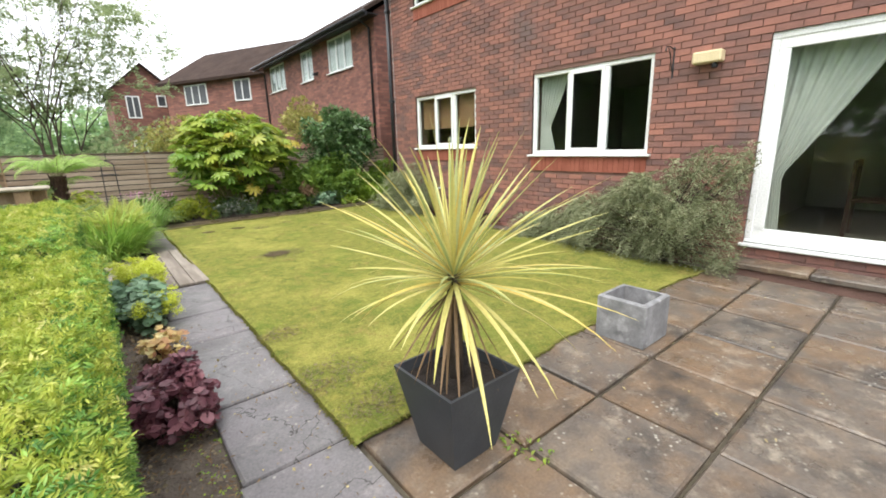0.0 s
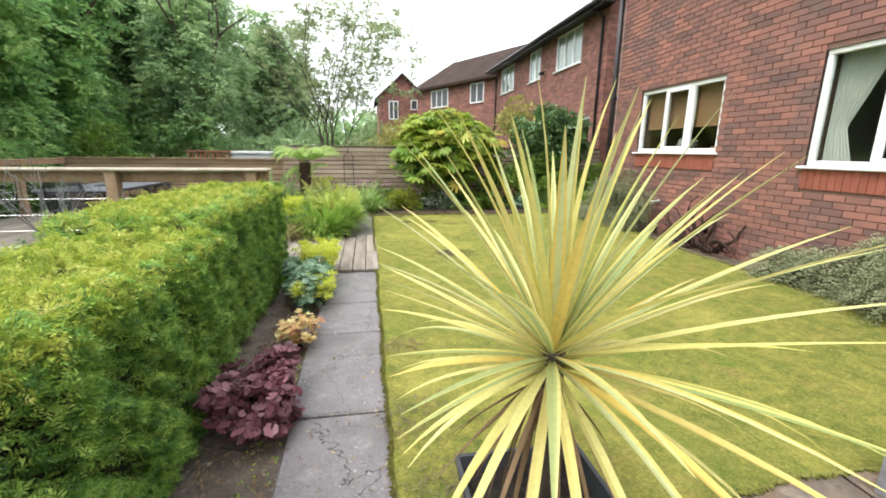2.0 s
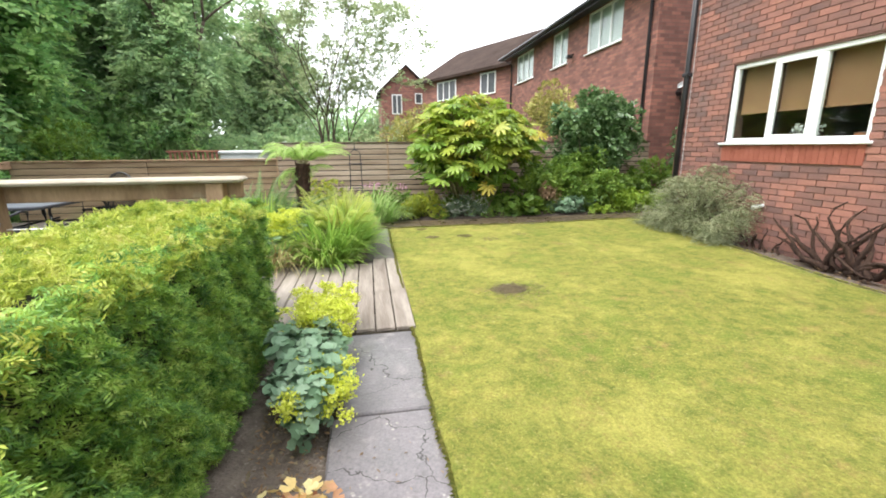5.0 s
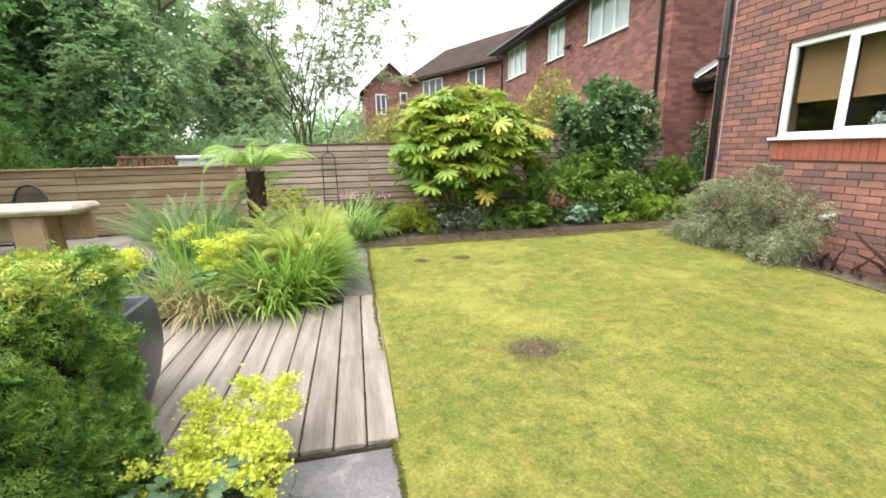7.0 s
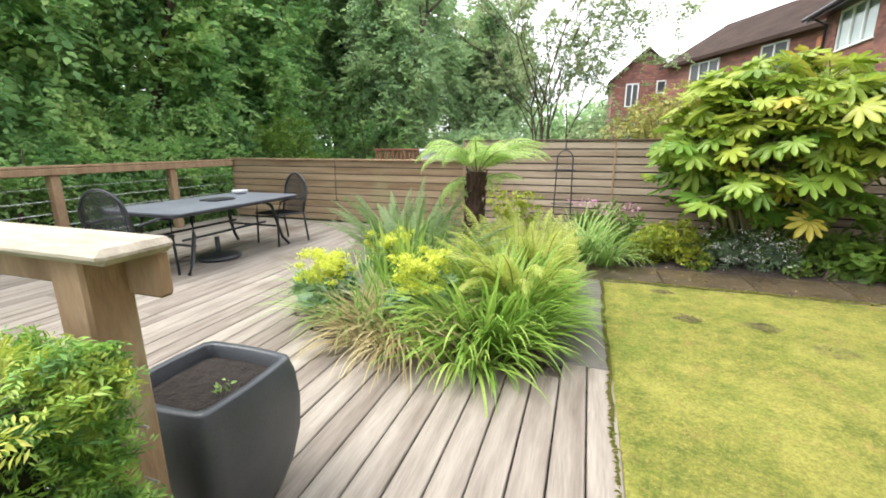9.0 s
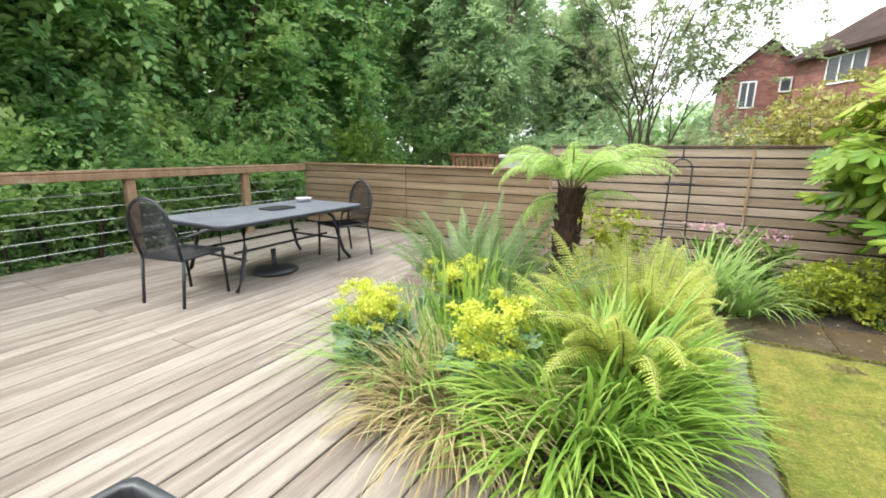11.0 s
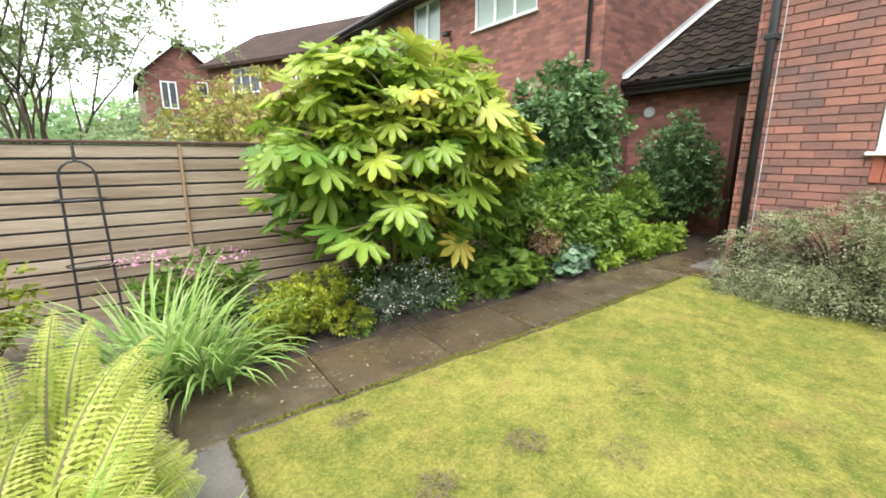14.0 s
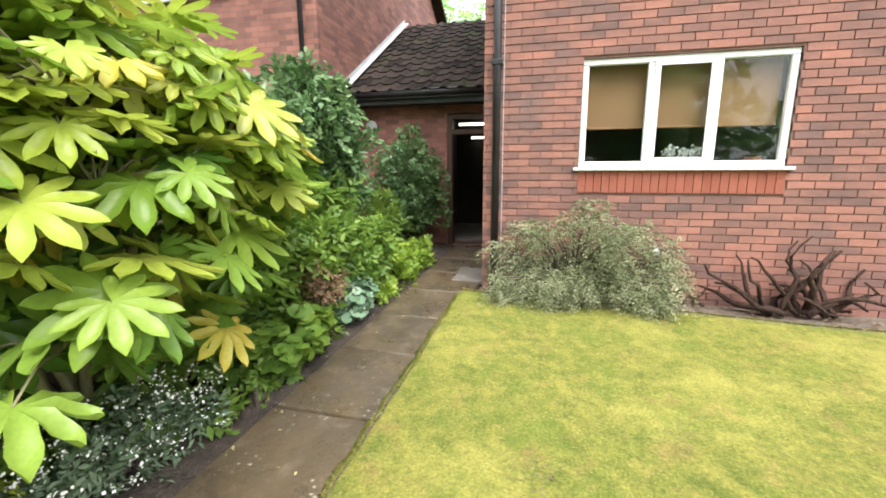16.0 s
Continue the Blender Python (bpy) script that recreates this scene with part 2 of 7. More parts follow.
def stone_mat(name, tones, stain, pale, rough=(0.3, 0.65), stain_most=0.8, pale_most=0.6, lichen=0.7, cracks=0.0):
    """Riven paving: a tone for each slab, mottling, dark damp stains, pale worn crust, lichen spots, uneven gloss and a split or two."""
    m, t, b = node_mat(name)
    N, L = t.nodes.new, t.links.new
    geo, info = N("ShaderNodeNewGeometry"), N("ShaderNodeObjectInfo")
    shift = N("ShaderNodeVectorMath")
    shift.operation = "MULTIPLY_ADD"
    shift.inputs[1].default_value = (17, 11, 5)
    L(info.outputs["Random"], shift.inputs[0])
    L(geo.outputs["Position"], shift.inputs[2])

    def field(scale, detail, rough_, lo, hi, most=1.0):
        n, r = N("ShaderNodeTexNoise"), N("ShaderNodeMapRange")
        n.inputs["Scale"].default_value, n.inputs["Detail"].default_value, n.inputs["Roughness"].default_value = scale, detail, rough_
        r.inputs["From Min"].default_value, r.inputs["From Max"].default_value, r.inputs["To Max"].default_value = lo, hi, most
        L(shift.outputs[0], n.inputs["Vector"])
        L(n.outputs["Fac"], r.inputs["Value"])
        return r.outputs[0]

    def blend(fac, a, c):
        x = N("ShaderNodeMix")
        x.data_type = "RGBA"
        L(fac, x.inputs["Factor"])
        for q, name_ in ((a, "A"), (c, "B")):
            if isinstance(q, tuple):
                x.inputs[name_].default_value = (*q, 1)
            else:
                L(q, x.inputs[name_])
        return x.outputs["Result"]

    ramp = N("ShaderNodeValToRGB")
    el = ramp.color_ramp.elements
    while len(el) < len(tones):
        el.new(0.5)
    for i, c in enumerate(tones):
        el[i].position, el[i].color = i / (len(tones) - 1), (*c, 1)
    mixv = N("ShaderNodeMix")
    mixv.inputs["Factor"].default_value = 0.55
    L(info.outputs["Random"], mixv.inputs["A"])
    L(field(3.2, 6, 0.6, 0.3, 0.7), mixv.inputs["B"])
    L(mixv.outputs["Result"], ramp.inputs["Fac"])
    col = blend(field(2.0, 5, 0.6, 0.5, 0.68, stain_most), ramp.outputs["Color"], stain)
    col = blend(field(6.5, 9, 0.7, 0.54, 0.7, pale_most), col, pale)
    vo, sp, keep = N("ShaderNodeTexVoronoi"), N("ShaderNodeMapRange"), N("ShaderNodeMath")
    vo.inputs["Scale"].default_value = 26
    sp.inputs["From Min"].default_value, sp.inputs["From Max"].default_value, sp.inputs["To Min"].default_value, sp.inputs["To Max"].default_value = 0.12, 0.26, 1, 0
    keep.operation = "MULTIPLY"
    L(shift.outputs[0], vo.inputs["Vector"])
    L(vo.outputs["Distance"], sp.inputs["Value"])
    L(sp.outputs[0], keep.inputs[0])
    L(field(4.5, 3, 0.5, 0.52, 0.62, lichen), keep.inputs[1])
    col = blend(keep.outputs[0], col, (0.46, 0.44, 0.38))
    if cracks:
        wob, sc, cv, cr = N("ShaderNodeTexNoise"), N("ShaderNodeVectorMath"), N("ShaderNodeTexVoronoi"), N("ShaderNodeMapRange")
        wob.inputs["Scale"].default_value, wob.inputs["Detail"].default_value = 6, 5
        sc.operation = "MULTIPLY_ADD"
        sc.inputs[1].default_value = (0.22, 0.22, 0.22)
        L(shift.outputs[0], wob.inputs["Vector"])
        L(wob.outputs["Color"], sc.inputs[0])
        L(shift.outputs[0], sc.inputs[2])
        cv.feature = "DISTANCE_TO_EDGE"
        cv.inputs["Scale"].default_value = cracks
        L(sc.outputs[0], cv.inputs["Vector"])
        cr.inputs["From Min"].default_value, cr.inputs["From Max"].default_value = 0.0012, 0.005
        L(cv.outputs["Distance"], cr.inputs["Value"])
        col = blend(cr.outputs[0], (0.03, 0.028, 0.025), col)
    hsv, gm = N("ShaderNodeHueSaturation"), N("ShaderNodeMapRange")
    gm.inputs["To Min"].default_value, gm.inputs["To Max"].default_value = 0.72, 1.28
    L(field(70, 4, 0.6, 0.25, 0.75), gm.inputs["Value"])
    L(gm.outputs[0], hsv.inputs["Value"])
    L(col, hsv.inputs["Color"])
    L(hsv.outputs["Color"], b.inputs["Base Color"])
    rm = N("ShaderNodeMapRange")
    rm.inputs["To Min"].default_value, rm.inputs["To Max"].default_value = rough
    L(field(3.5, 5, 0.6, 0.35, 0.65), rm.inputs["Value"])
    L(rm.outputs[0], b.inputs["Roughness"])
    bp = N("ShaderNodeBump")
    bp.inputs["Strength"].default_value, bp.inputs["Distance"].default_value = 0.55, 0.012
    L(field(11, 9, 0.65, 0.2, 0.8), bp.inputs["Height"])
    L(bp.outputs["Normal"], b.inputs["Normal"])
    b.inputs["Specular IOR Level"].default_value = 0.45
    return m


def glass_mat(name):
    m, t, b = node_mat(name)
    N, L = t.nodes.new, t.links.new
    tr, gl, fr, mx = N("ShaderNodeBsdfTransparent"), N("ShaderNodeBsdfGlossy"), N("ShaderNodeLayerWeight"), N("ShaderNodeMixShader")
    pw, sc = N("ShaderNodeMath"), N("ShaderNodeMath")
    pw.operation, sc.operation = "POWER", "MULTIPLY_ADD"
    pw.inputs[1].default_value, sc.inputs[1].default_value, sc.inputs[2].default_value = 4.0, 0.6, 0.035
    tr.inputs["Color"].default_value = (0.82, 0.86, 0.84, 1)
    gl.inputs["Roughness"].default_value = 0.01
    fr.inputs["Blend"].default_value = 0.5
    L(fr.outputs["Facing"], pw.inputs[0])
    L(pw.outputs[0], sc.inputs[0])
    L(sc.outputs[0], mx.inputs[0])
    L(tr.outputs[0], mx.inputs[1])
    L(gl.outputs[0], mx.inputs[2])
    L(mx.outputs[0], t.nodes["Material Output"].inputs["Surface"])
    return m


def glow_mat(name, colour, strength):
    m, t, b = node_mat(name)
    b.inputs["Base Color"].default_value = (*colour, 1)
    b.inputs["Emission Color"].default_value = (*colour, 1)
    b.inputs["Emission Strength"].default_value = strength
    return m


M_BRICK = mat("brick", (0.145, 0.092, 0.085), (0.355, 0.165, 0.128), 4, (1, 0.5, 1.6), rough=0.9, bump=0.5, fine=90, var=0.5, spread=0.36, c3=(0.165, 0.115, 0.108), c3_scale=1.3, c3_amount=0.56, spec=0.2)
M_BRICK_RED = mat("red_soldier_brick", (0.26, 0.085, 0.058), (0.33, 0.115, 0.08), 6, rough=0.9, bump=0.4, var=0.4, spec=0.2)
M_MORTAR = mat("mortar", (0.16, 0.093, 0.078), (0.22, 0.13, 0.105), 8, rough=0.95, bump=0.5)
M_BRICK_FAR = brick_tex_mat("far_brickwork")
M_UPVC = mat("white_frame", (0.74, 0.76, 0.76), (0.82, 0.83, 0.83), 3, rough=0.35, bump=0.02)
M_GLASS = glass_mat("window_glass")
M_BLIND = mat("tan_blind", (0.36, 0.19, 0.10), (0.42, 0.23, 0.13), 2, rough=0.9, bump=0.2, fine=200)
M_CURTAIN = mat("grey_curtain", (0.6, 0.6, 0.56), (0.74, 0.73, 0.68), 5, rough=0.9, bump=0.1)
M_PLASTER = mat("room_plaster", (0.30, 0.27, 0.22), (0.36, 0.32, 0.27), 2, rough=0.9, bump=0.05)
M_CARPET = mat("room_carpet", (0.2, 0.17, 0.13), (0.26, 0.23, 0.18), 30, rough=1, bump=0.3)
M_BLACK = mat("black_gutter_plastic", (0.012, 0.012, 0.014), (0.03, 0.03, 0.034), 4, rough=0.4, bump=0.05)
M_ROOF = mat("dark_roof_tile", (0.014, 0.011, 0.01), (0.042, 0.031, 0.026), 9, rough=0.9, bump=0.5, var=0.6, c3=(0.04, 0.048, 0.02), c3_scale=1.5, c3_amount=0.6, spec=0.15)
M_ROOF_FAR = mat("brown_roof_tiles", (0.03, 0.02, 0.017), (0.06, 0.041, 0.034), 1.5, rough=0.95, bump=0.6, fine=14, dist=0.05, spec=0.1)
M_LEAD = mat("pale_flashing", (0.42, 0.44, 0.46), (0.55, 0.56, 0.57), 4, rough=0.6, bump=0.2)
M_DECK = mat("weathered_deck", (0.15, 0.122, 0.102), (0.325, 0.29, 0.25), 2.4, (6, 0.5, 6), rough=0.85, bump=0.6, fine=16, var=0.28, spread=0.28, c3=(0.14, 0.108, 0.082), c3_scale=0.9, c3_amount=0.56, spec=0.3)
M_FENCE = mat("weathered_fence_board", (0.22, 0.165, 0.115), (0.40, 0.325, 0.25), 2.0, (0.5, 6, 6), rough=0.9, bump=0.5, fine=18, var=0.4, c3=(0.2, 0.14, 0.09), c3_scale=0.7, c3_amount=0.56)
M_RAIL = mat("rail_timber", (0.20, 0.125, 0.07), (0.34, 0.235, 0.145), 3.0, (3, 3, 1), rough=0.8, bump=0.4, fine=20, c3=(0.36, 0.35, 0.24), c3_scale=3, c3_amount=0.58)
M_RAIL_CAP = mat("lichened_rail_cap", (0.26, 0.225, 0.175), (0.41, 0.365, 0.30), 5.0, (1, 4, 4), rough=0.85, bump=0.4, fine=22, c3=(0.3, 0.3, 0.22), c3_scale=6, c3_amount=0.56)
M_CABLE = mat("steel_cable", (0.5, 0.5, 0.5), (0.6, 0.6, 0.6), 10, rough=0.4, metal=0.9, bump=0)
M_SLAB = stone_mat("grey_path_slab", [(0.115, 0.108, 0.115), (0.165, 0.15, 0.158), (0.14, 0.132, 0.135), (0.20, 0.188, 0.192)], (0.075, 0.07, 0.072), (0.31, 0.28, 0.27), (0.32, 0.7), 0.6, 0.5, 0.5, cracks=1.5)
M_PATIO = stone_mat("sandstone_patio_slab", [(0.08, 0.066, 0.053), (0.165, 0.112, 0.072), (0.115, 0.097, 0.082), (0.205, 0.155, 0.11)], (0.035, 0.034, 0.034), (0.33, 0.285, 0.225), (0.2, 0.55), 0.9, 0.65)
M_PATH_WET = stone_mat("damp_brown_slab", [(0.05, 0.037, 0.022), (0.09, 0.064, 0.036), (0.07, 0.054, 0.036), (0.125, 0.09, 0.052)], (0.028, 0.023, 0.016), (0.18, 0.145, 0.10), (0.22, 0.5), 0.6, 0.4, 0.45)
M_CONC = mat("grey_concrete", (0.09, 0.082, 0.072), (0.18, 0.165, 0.145), 4, rough=0.7, bump=0.5, fine=70, c3=(0.085, 0.09, 0.05), c3_scale=5, c3_amount=0.58)
M_JOINT = mat("dark_joint_sand", (0.05, 0.042, 0.03), (0.10, 0.085, 0.06), 14, rough=1, bump=0.7)
M_SOIL = mat("dark_soil", (0.09, 0.071, 0.056), (0.2, 0.162, 0.134), 9, rough=1, bump=1.0, fine=60, dist=0.02, c3=(0.28, 0.24, 0.205), c3_scale=30, c3_amount=0.61)
M_BED_SOIL = mat("dark_bed_soil", (0.028, 0.021, 0.017), (0.075, 0.058, 0.046), 11, rough=1, bump=1.0, fine=55, dist=0.025, c3=(0.16, 0.13, 0.1), c3_scale=45, c3_amount=0.64)
M_LAWN = lawn_mat("lawn_turf")
M_GRASS = leaf_mat("grass_blades", [(0.16, 0.21, 0.045), (0.23, 0.25, 0.06), (0.31, 0.295, 0.08), (0.40, 0.35, 0.15)], 0.9, 0.3, 0.4, 2.0)
M_GROUND = mat("rough_ground", (0.05, 0.07, 0.02), (0.1, 0.12, 0.04), 2, rough=1, bump=0.6)
M_STONE = mat("grey_stone_trough", (0.13, 0.13, 0.135), (0.27, 0.27, 0.28), 9, rough=0.8, bump=0.35, fine=60, c3=(0.40, 0.40, 0.41), c3_scale=7, c3_amount=0.6)
M_SLATE = mat("dark_slate_pot", (0.033, 0.036, 0.042), (0.055, 0.06, 0.068), 5, rough=0.5, bump=0.15, fine=90)
M_POT = mat("charcoal_glazed_pot", (0.042, 0.047, 0.053), (0.075, 0.08, 0.09), 4, rough=0.33, bump=0.06, fine=120)
M_METAL = mat("dark_patio_metal", (0.022, 0.024, 0.028), (0.05, 0.053, 0.058), 8, rough=0.45, bump=0.05, metal=0.3)
M_TABLE = mat("charcoal_tabletop", (0.12, 0.13, 0.16), (0.2, 0.215, 0.25), 5, rough=0.35, bump=0.05, c3=(0.07, 0.075, 0.085), c3_scale=2, c3_amount=0.6)
M_BARK = mat("bark", (0.05, 0.035, 0.025), (0.14, 0.11, 0.085), 8, (3, 3, 0.7), rough=1, bump=1.0, fine=30, dist=0.03)
M_ROOT = mat("dark_reddish_bark", (0.022, 0.012, 0.009), (0.095, 0.052, 0.036), 14, (3, 3, 0.8), rough=1, bump=1.0, fine=40, dist=0.03)
# Near-black colour of the hedge's box core, standing in for shade between shoots.
M_GAP_SHADE = mat("hedge_gap_shade", (0.012, 0.014, 0.008), (0.04, 0.04, 0.022), 12, rough=1, bump=1.0, fine=40, dist=0.03)
M_STEM = mat("pale_green_stem", (0.13, 0.12, 0.06), (0.24, 0.22, 0.12), 8, rough=0.8, bump=0.4)
M_CREAM = mat("cream_lamp_cover", (0.62, 0.52, 0.32), (0.68, 0.58, 0.38), 5, rough=0.4, bump=0.02)
M_BROWN = mat("brown_painted_wood", (0.045, 0.02, 0.014), (0.075, 0.035, 0.024), 6, rough=0.5, bump=0.1)
M_TERRA = mat("terracotta", (0.30, 0.115, 0.055), (0.38, 0.16, 0.08), 8, rough=0.9, bump=0.2)
M_WHITE = mat("white_petals", (0.72, 0.72, 0.68), (0.85, 0.85, 0.82), 20, rough=0.7, bump=0)
M_RED_FENCE = mat("red_brown_fence", (0.19, 0.075, 0.05), (0.27, 0.12, 0.08), 5, rough=0.8, bump=0.2)
M_FENCE_BROWN = mat("brown_fence_board", (0.17, 0.115, 0.065), (0.31, 0.235, 0.15), 2.0, (0.5, 6, 6), rough=0.9, bump=0.5, fine=18, var=0.4, c3=(0.25, 0.22, 0.12), c3_scale=1.2, c3_amount=0.6)
M_COMPOST = mat("dark_compost", (0.012, 0.009, 0.008), (0.04, 0.03, 0.025), 25, rough=1, bump=1.0, fine=70, dist=0.03, c3=(0.09, 0.075, 0.06), c3_scale=60, c3_amount=0.66)
# Near-black, so the darkness of the unlit store is put into the colour.
M_DIM = mat("store_shade_wall", (0.03, 0.027, 0.025), (0.05, 0.045, 0.04), 3, rough=0.9, bump=0.1)
M_TUBE = glow_mat("tube_light", (1.0, 0.95, 0.82), 2.0)

# Patchy dark end of the ramp puts shaded pockets between shoots into leaf colour.
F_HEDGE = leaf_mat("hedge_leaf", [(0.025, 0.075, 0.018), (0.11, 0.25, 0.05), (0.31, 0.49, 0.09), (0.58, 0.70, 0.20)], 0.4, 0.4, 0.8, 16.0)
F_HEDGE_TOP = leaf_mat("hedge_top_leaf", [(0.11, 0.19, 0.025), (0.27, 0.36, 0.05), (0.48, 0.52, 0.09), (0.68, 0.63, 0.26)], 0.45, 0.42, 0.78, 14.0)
F_TREE_DARK = leaf_mat("beech_leaf", [(0.07, 0.17, 0.075), (0.21, 0.40, 0.15), (0.41, 0.62, 0.23), (0.68, 0.80, 0.34)], 0.4, 0.55, 0.65, 1.6)
F_TREE = leaf_mat("tree_leaf", [(0.13, 0.24, 0.13), (0.26, 0.40, 0.20), (0.39, 0.53, 0.26), (0.54, 0.64, 0.35)], 0.5, 0.55, 0.6, 1.3)
F_TREE_LIGHT = leaf_mat("open_tree_leaf", [(0.20, 0.27, 0.13), (0.31, 0.38, 0.19), (0.43, 0.49, 0.27)], 0.5, 0.5)
F_FATSIA = leaf_mat("fatsia_leaf", [(0.14, 0.24, 0.03), (0.225, 0.325, 0.045), (0.34, 0.415, 0.06), (0.44, 0.45, 0.095)], 0.28, 0.42, 0.2)
# Darker copy of the fatsia leaf, with the canopy's shade put into its colour.
F_FATSIA_LOW = leaf_mat("fatsia_shaded_leaf", [(0.09, 0.20, 0.032), (0.185, 0.31, 0.048), (0.31, 0.42, 0.07)], 0.3, 0.42, 0.2)
F_FATSIA_OLD = leaf_mat("fatsia_yellowed_leaf", [(0.44, 0.42, 0.06), (0.5, 0.4, 0.07)], 0.35, 0.35)
F_CAMELLIA = leaf_mat("camellia_leaf", [(0.05, 0.11, 0.04), (0.10, 0.185, 0.065), (0.20, 0.30, 0.13)], 0.2, 0.25, 0.2)
F_MID = leaf_mat("mid_green_leaf", [(0.07, 0.15, 0.025), (0.14, 0.24, 0.04), (0.24, 0.34, 0.055)], 0.4, 0.4, 0.4)
F_BRIGHT = leaf_mat("bright_green_leaf", [(0.14, 0.26, 0.035), (0.24, 0.36, 0.045), (0.38, 0.47, 0.07)], 0.4, 0.4, 0.3)
F_GOLD = leaf_mat("gold_green_leaf", [(0.11, 0.17, 0.022), (0.25, 0.31, 0.032), (0.50, 0.50, 0.05)], 0.4, 0.4, 0.3, 6.0)
F_CREAMY = leaf_mat("variegated_leaf", [(0.14, 0.18, 0.04), (0.34, 0.33, 0.08), (0.60, 0.52, 0.2)], 0.45, 0.35, 0.3)
F_BLUE = leaf_mat("blue_green_leaf", [(0.10, 0.19, 0.10), (0.18, 0.29, 0.18), (0.30, 0.40, 0.28)], 0.5, 0.3, 0.3)
F_SAGE = leaf_mat("sage_leaf", [(0.07, 0.12, 0.06), (0.13, 0.19, 0.11), (0.21, 0.27, 0.18)], 0.6, 0.25, 0.3)
F_LIME = leaf_mat("lime_flower", [(0.52, 0.58, 0.06), (0.64, 0.69, 0.10), (0.74, 0.76, 0.2)], 0.6, 0.5, 0.3)
F_PURPLE = leaf_mat("purple_leaf", [(0.08, 0.03, 0.042), (0.19, 0.072, 0.09), (0.33, 0.15, 0.17)], 0.35, 0.3, 0.2)
F_PEACH = leaf_mat("peach_leaf", [(0.42, 0.17, 0.12), (0.62, 0.46, 0.18), (0.74, 0.66, 0.34)], 0.5, 0.4, 0.1)
F_JUNIPER = leaf_mat("grey_green_twig", [(0.12, 0.15, 0.075), (0.21, 0.24, 0.13), (0.33, 0.35, 0.205), (0.46, 0.46, 0.30)], 0.8, 0.3, 0.75, 9.0)
F_SWORD = leaf_mat("sword_leaf_green", [(0.22, 0.29, 0.10), (0.36, 0.41, 0.17), (0.52, 0.53, 0.28)], 0.4, 0.3, 0.1)
F_SWORD_Y = leaf_mat("sword_leaf_yellow", [(0.52, 0.47, 0.12), (0.62, 0.58, 0.23), (0.60, 0.42, 0.08)], 0.4, 0.3, 0.1)
F_DEAD = leaf_mat("dead_leaf", [(0.11, 0.065, 0.035), (0.2, 0.13, 0.07), (0.3, 0.2, 0.12)], 0.8, 0.2, 0.2)
F_BLADE = leaf_mat("long_grass_blade", [(0.14, 0.28, 0.045), (0.26, 0.42, 0.075), (0.44, 0.55, 0.14)], 0.4, 0.45, 0.3)
F_BLADE_PALE = leaf_mat("striped_blade", [(0.16, 0.32, 0.06), (0.29, 0.44, 0.12), (0.45, 0.53, 0.24)], 0.4, 0.4, 0.2)
F_STRAW = leaf_mat("straw_blade", [(0.25, 0.19, 0.08), (0.4, 0.33, 0.16), (0.5, 0.44, 0.25)], 0.6, 0.3, 0.2)
F_FERN = leaf_mat("fern_frond", [(0.30, 0.40, 0.06), (0.47, 0.53, 0.11), (0.64, 0.65, 0.22)], 0.5, 0.5, 0.3)
F_FERN_DARK = leaf_mat("dark_fern_frond", [(0.09, 0.17, 0.06), (0.15, 0.25, 0.09), (0.25, 0.34, 0.14)], 0.5, 0.4, 0.4)
F_TREEFERN = leaf_mat("tree_fern_frond", [(0.21, 0.37, 0.08), (0.33, 0.50, 0.12), (0.48, 0.61, 0.21)], 0.45, 0.45, 0.2)
F_THATCH = leaf_mat("dry_thatch", [(0.12, 0.1, 0.065), (0.21, 0.17, 0.11), (0.28, 0.22, 0.13)], 0.9, 0.2, 0.3)
F_PINK = leaf_mat("pink_petals", [(0.5, 0.2, 0.35), (0.65, 0.4, 0.52)], 0.6, 0.3, 0.2)


# ---- mesh helpers ----
def ground_z(y):
    """The garden rises a little from the patio to the far path."""
    return min(-0.105 + 0.0155 * y, 0.03)


def mesh_of(name, v, f, material, smooth=False):
    me = bpy.data.meshes.new(name)
    me.from_pydata([tuple(p) for p in v], [], [tuple(q) for q in f])
    me.materials.append(material)
    if smooth:
        me.shade_smooth()
    me.update()
    return me


def tri_mesh(name, v, material):
    """A mesh of many two-triangle leaves: v is (n, 4, 3), each base, side, tip, side."""
    n = len(v)
    me = bpy.data.meshes.new(name)
    me.vertices.add(n * 4)
    me.vertices.foreach_set("co", v.reshape(-1).astype(np.float32))
    k = np.arange(n)[:, None] * 4
    idx = np.concatenate([k + 0, k + 1, k + 2, k + 0, k + 2, k + 3], 1).reshape(-1)
    me.loops.add(n * 6)
    me.loops.foreach_set("vertex_index", idx.astype(np.int32))
    me.polygons.add(n * 2)
    me.polygons.foreach_set("loop_start", np.arange(0, n * 6, 3, dtype=np.int32))
    me.materials.append(material)
    me.update(calc_edges=True)
    return me


def box(x0, x1, y0, y1, z0, z1):
    v = [(x, y, z) for z in (z0, z1) for y in (y0, y1) for x in (x0, x1)]
    f = [(0, 2, 3, 1), (4, 5, 7, 6), (0, 1, 5, 4), (2, 6, 7, 3), (0, 4, 6, 2), (1, 3, 7, 5)]
    return v, f


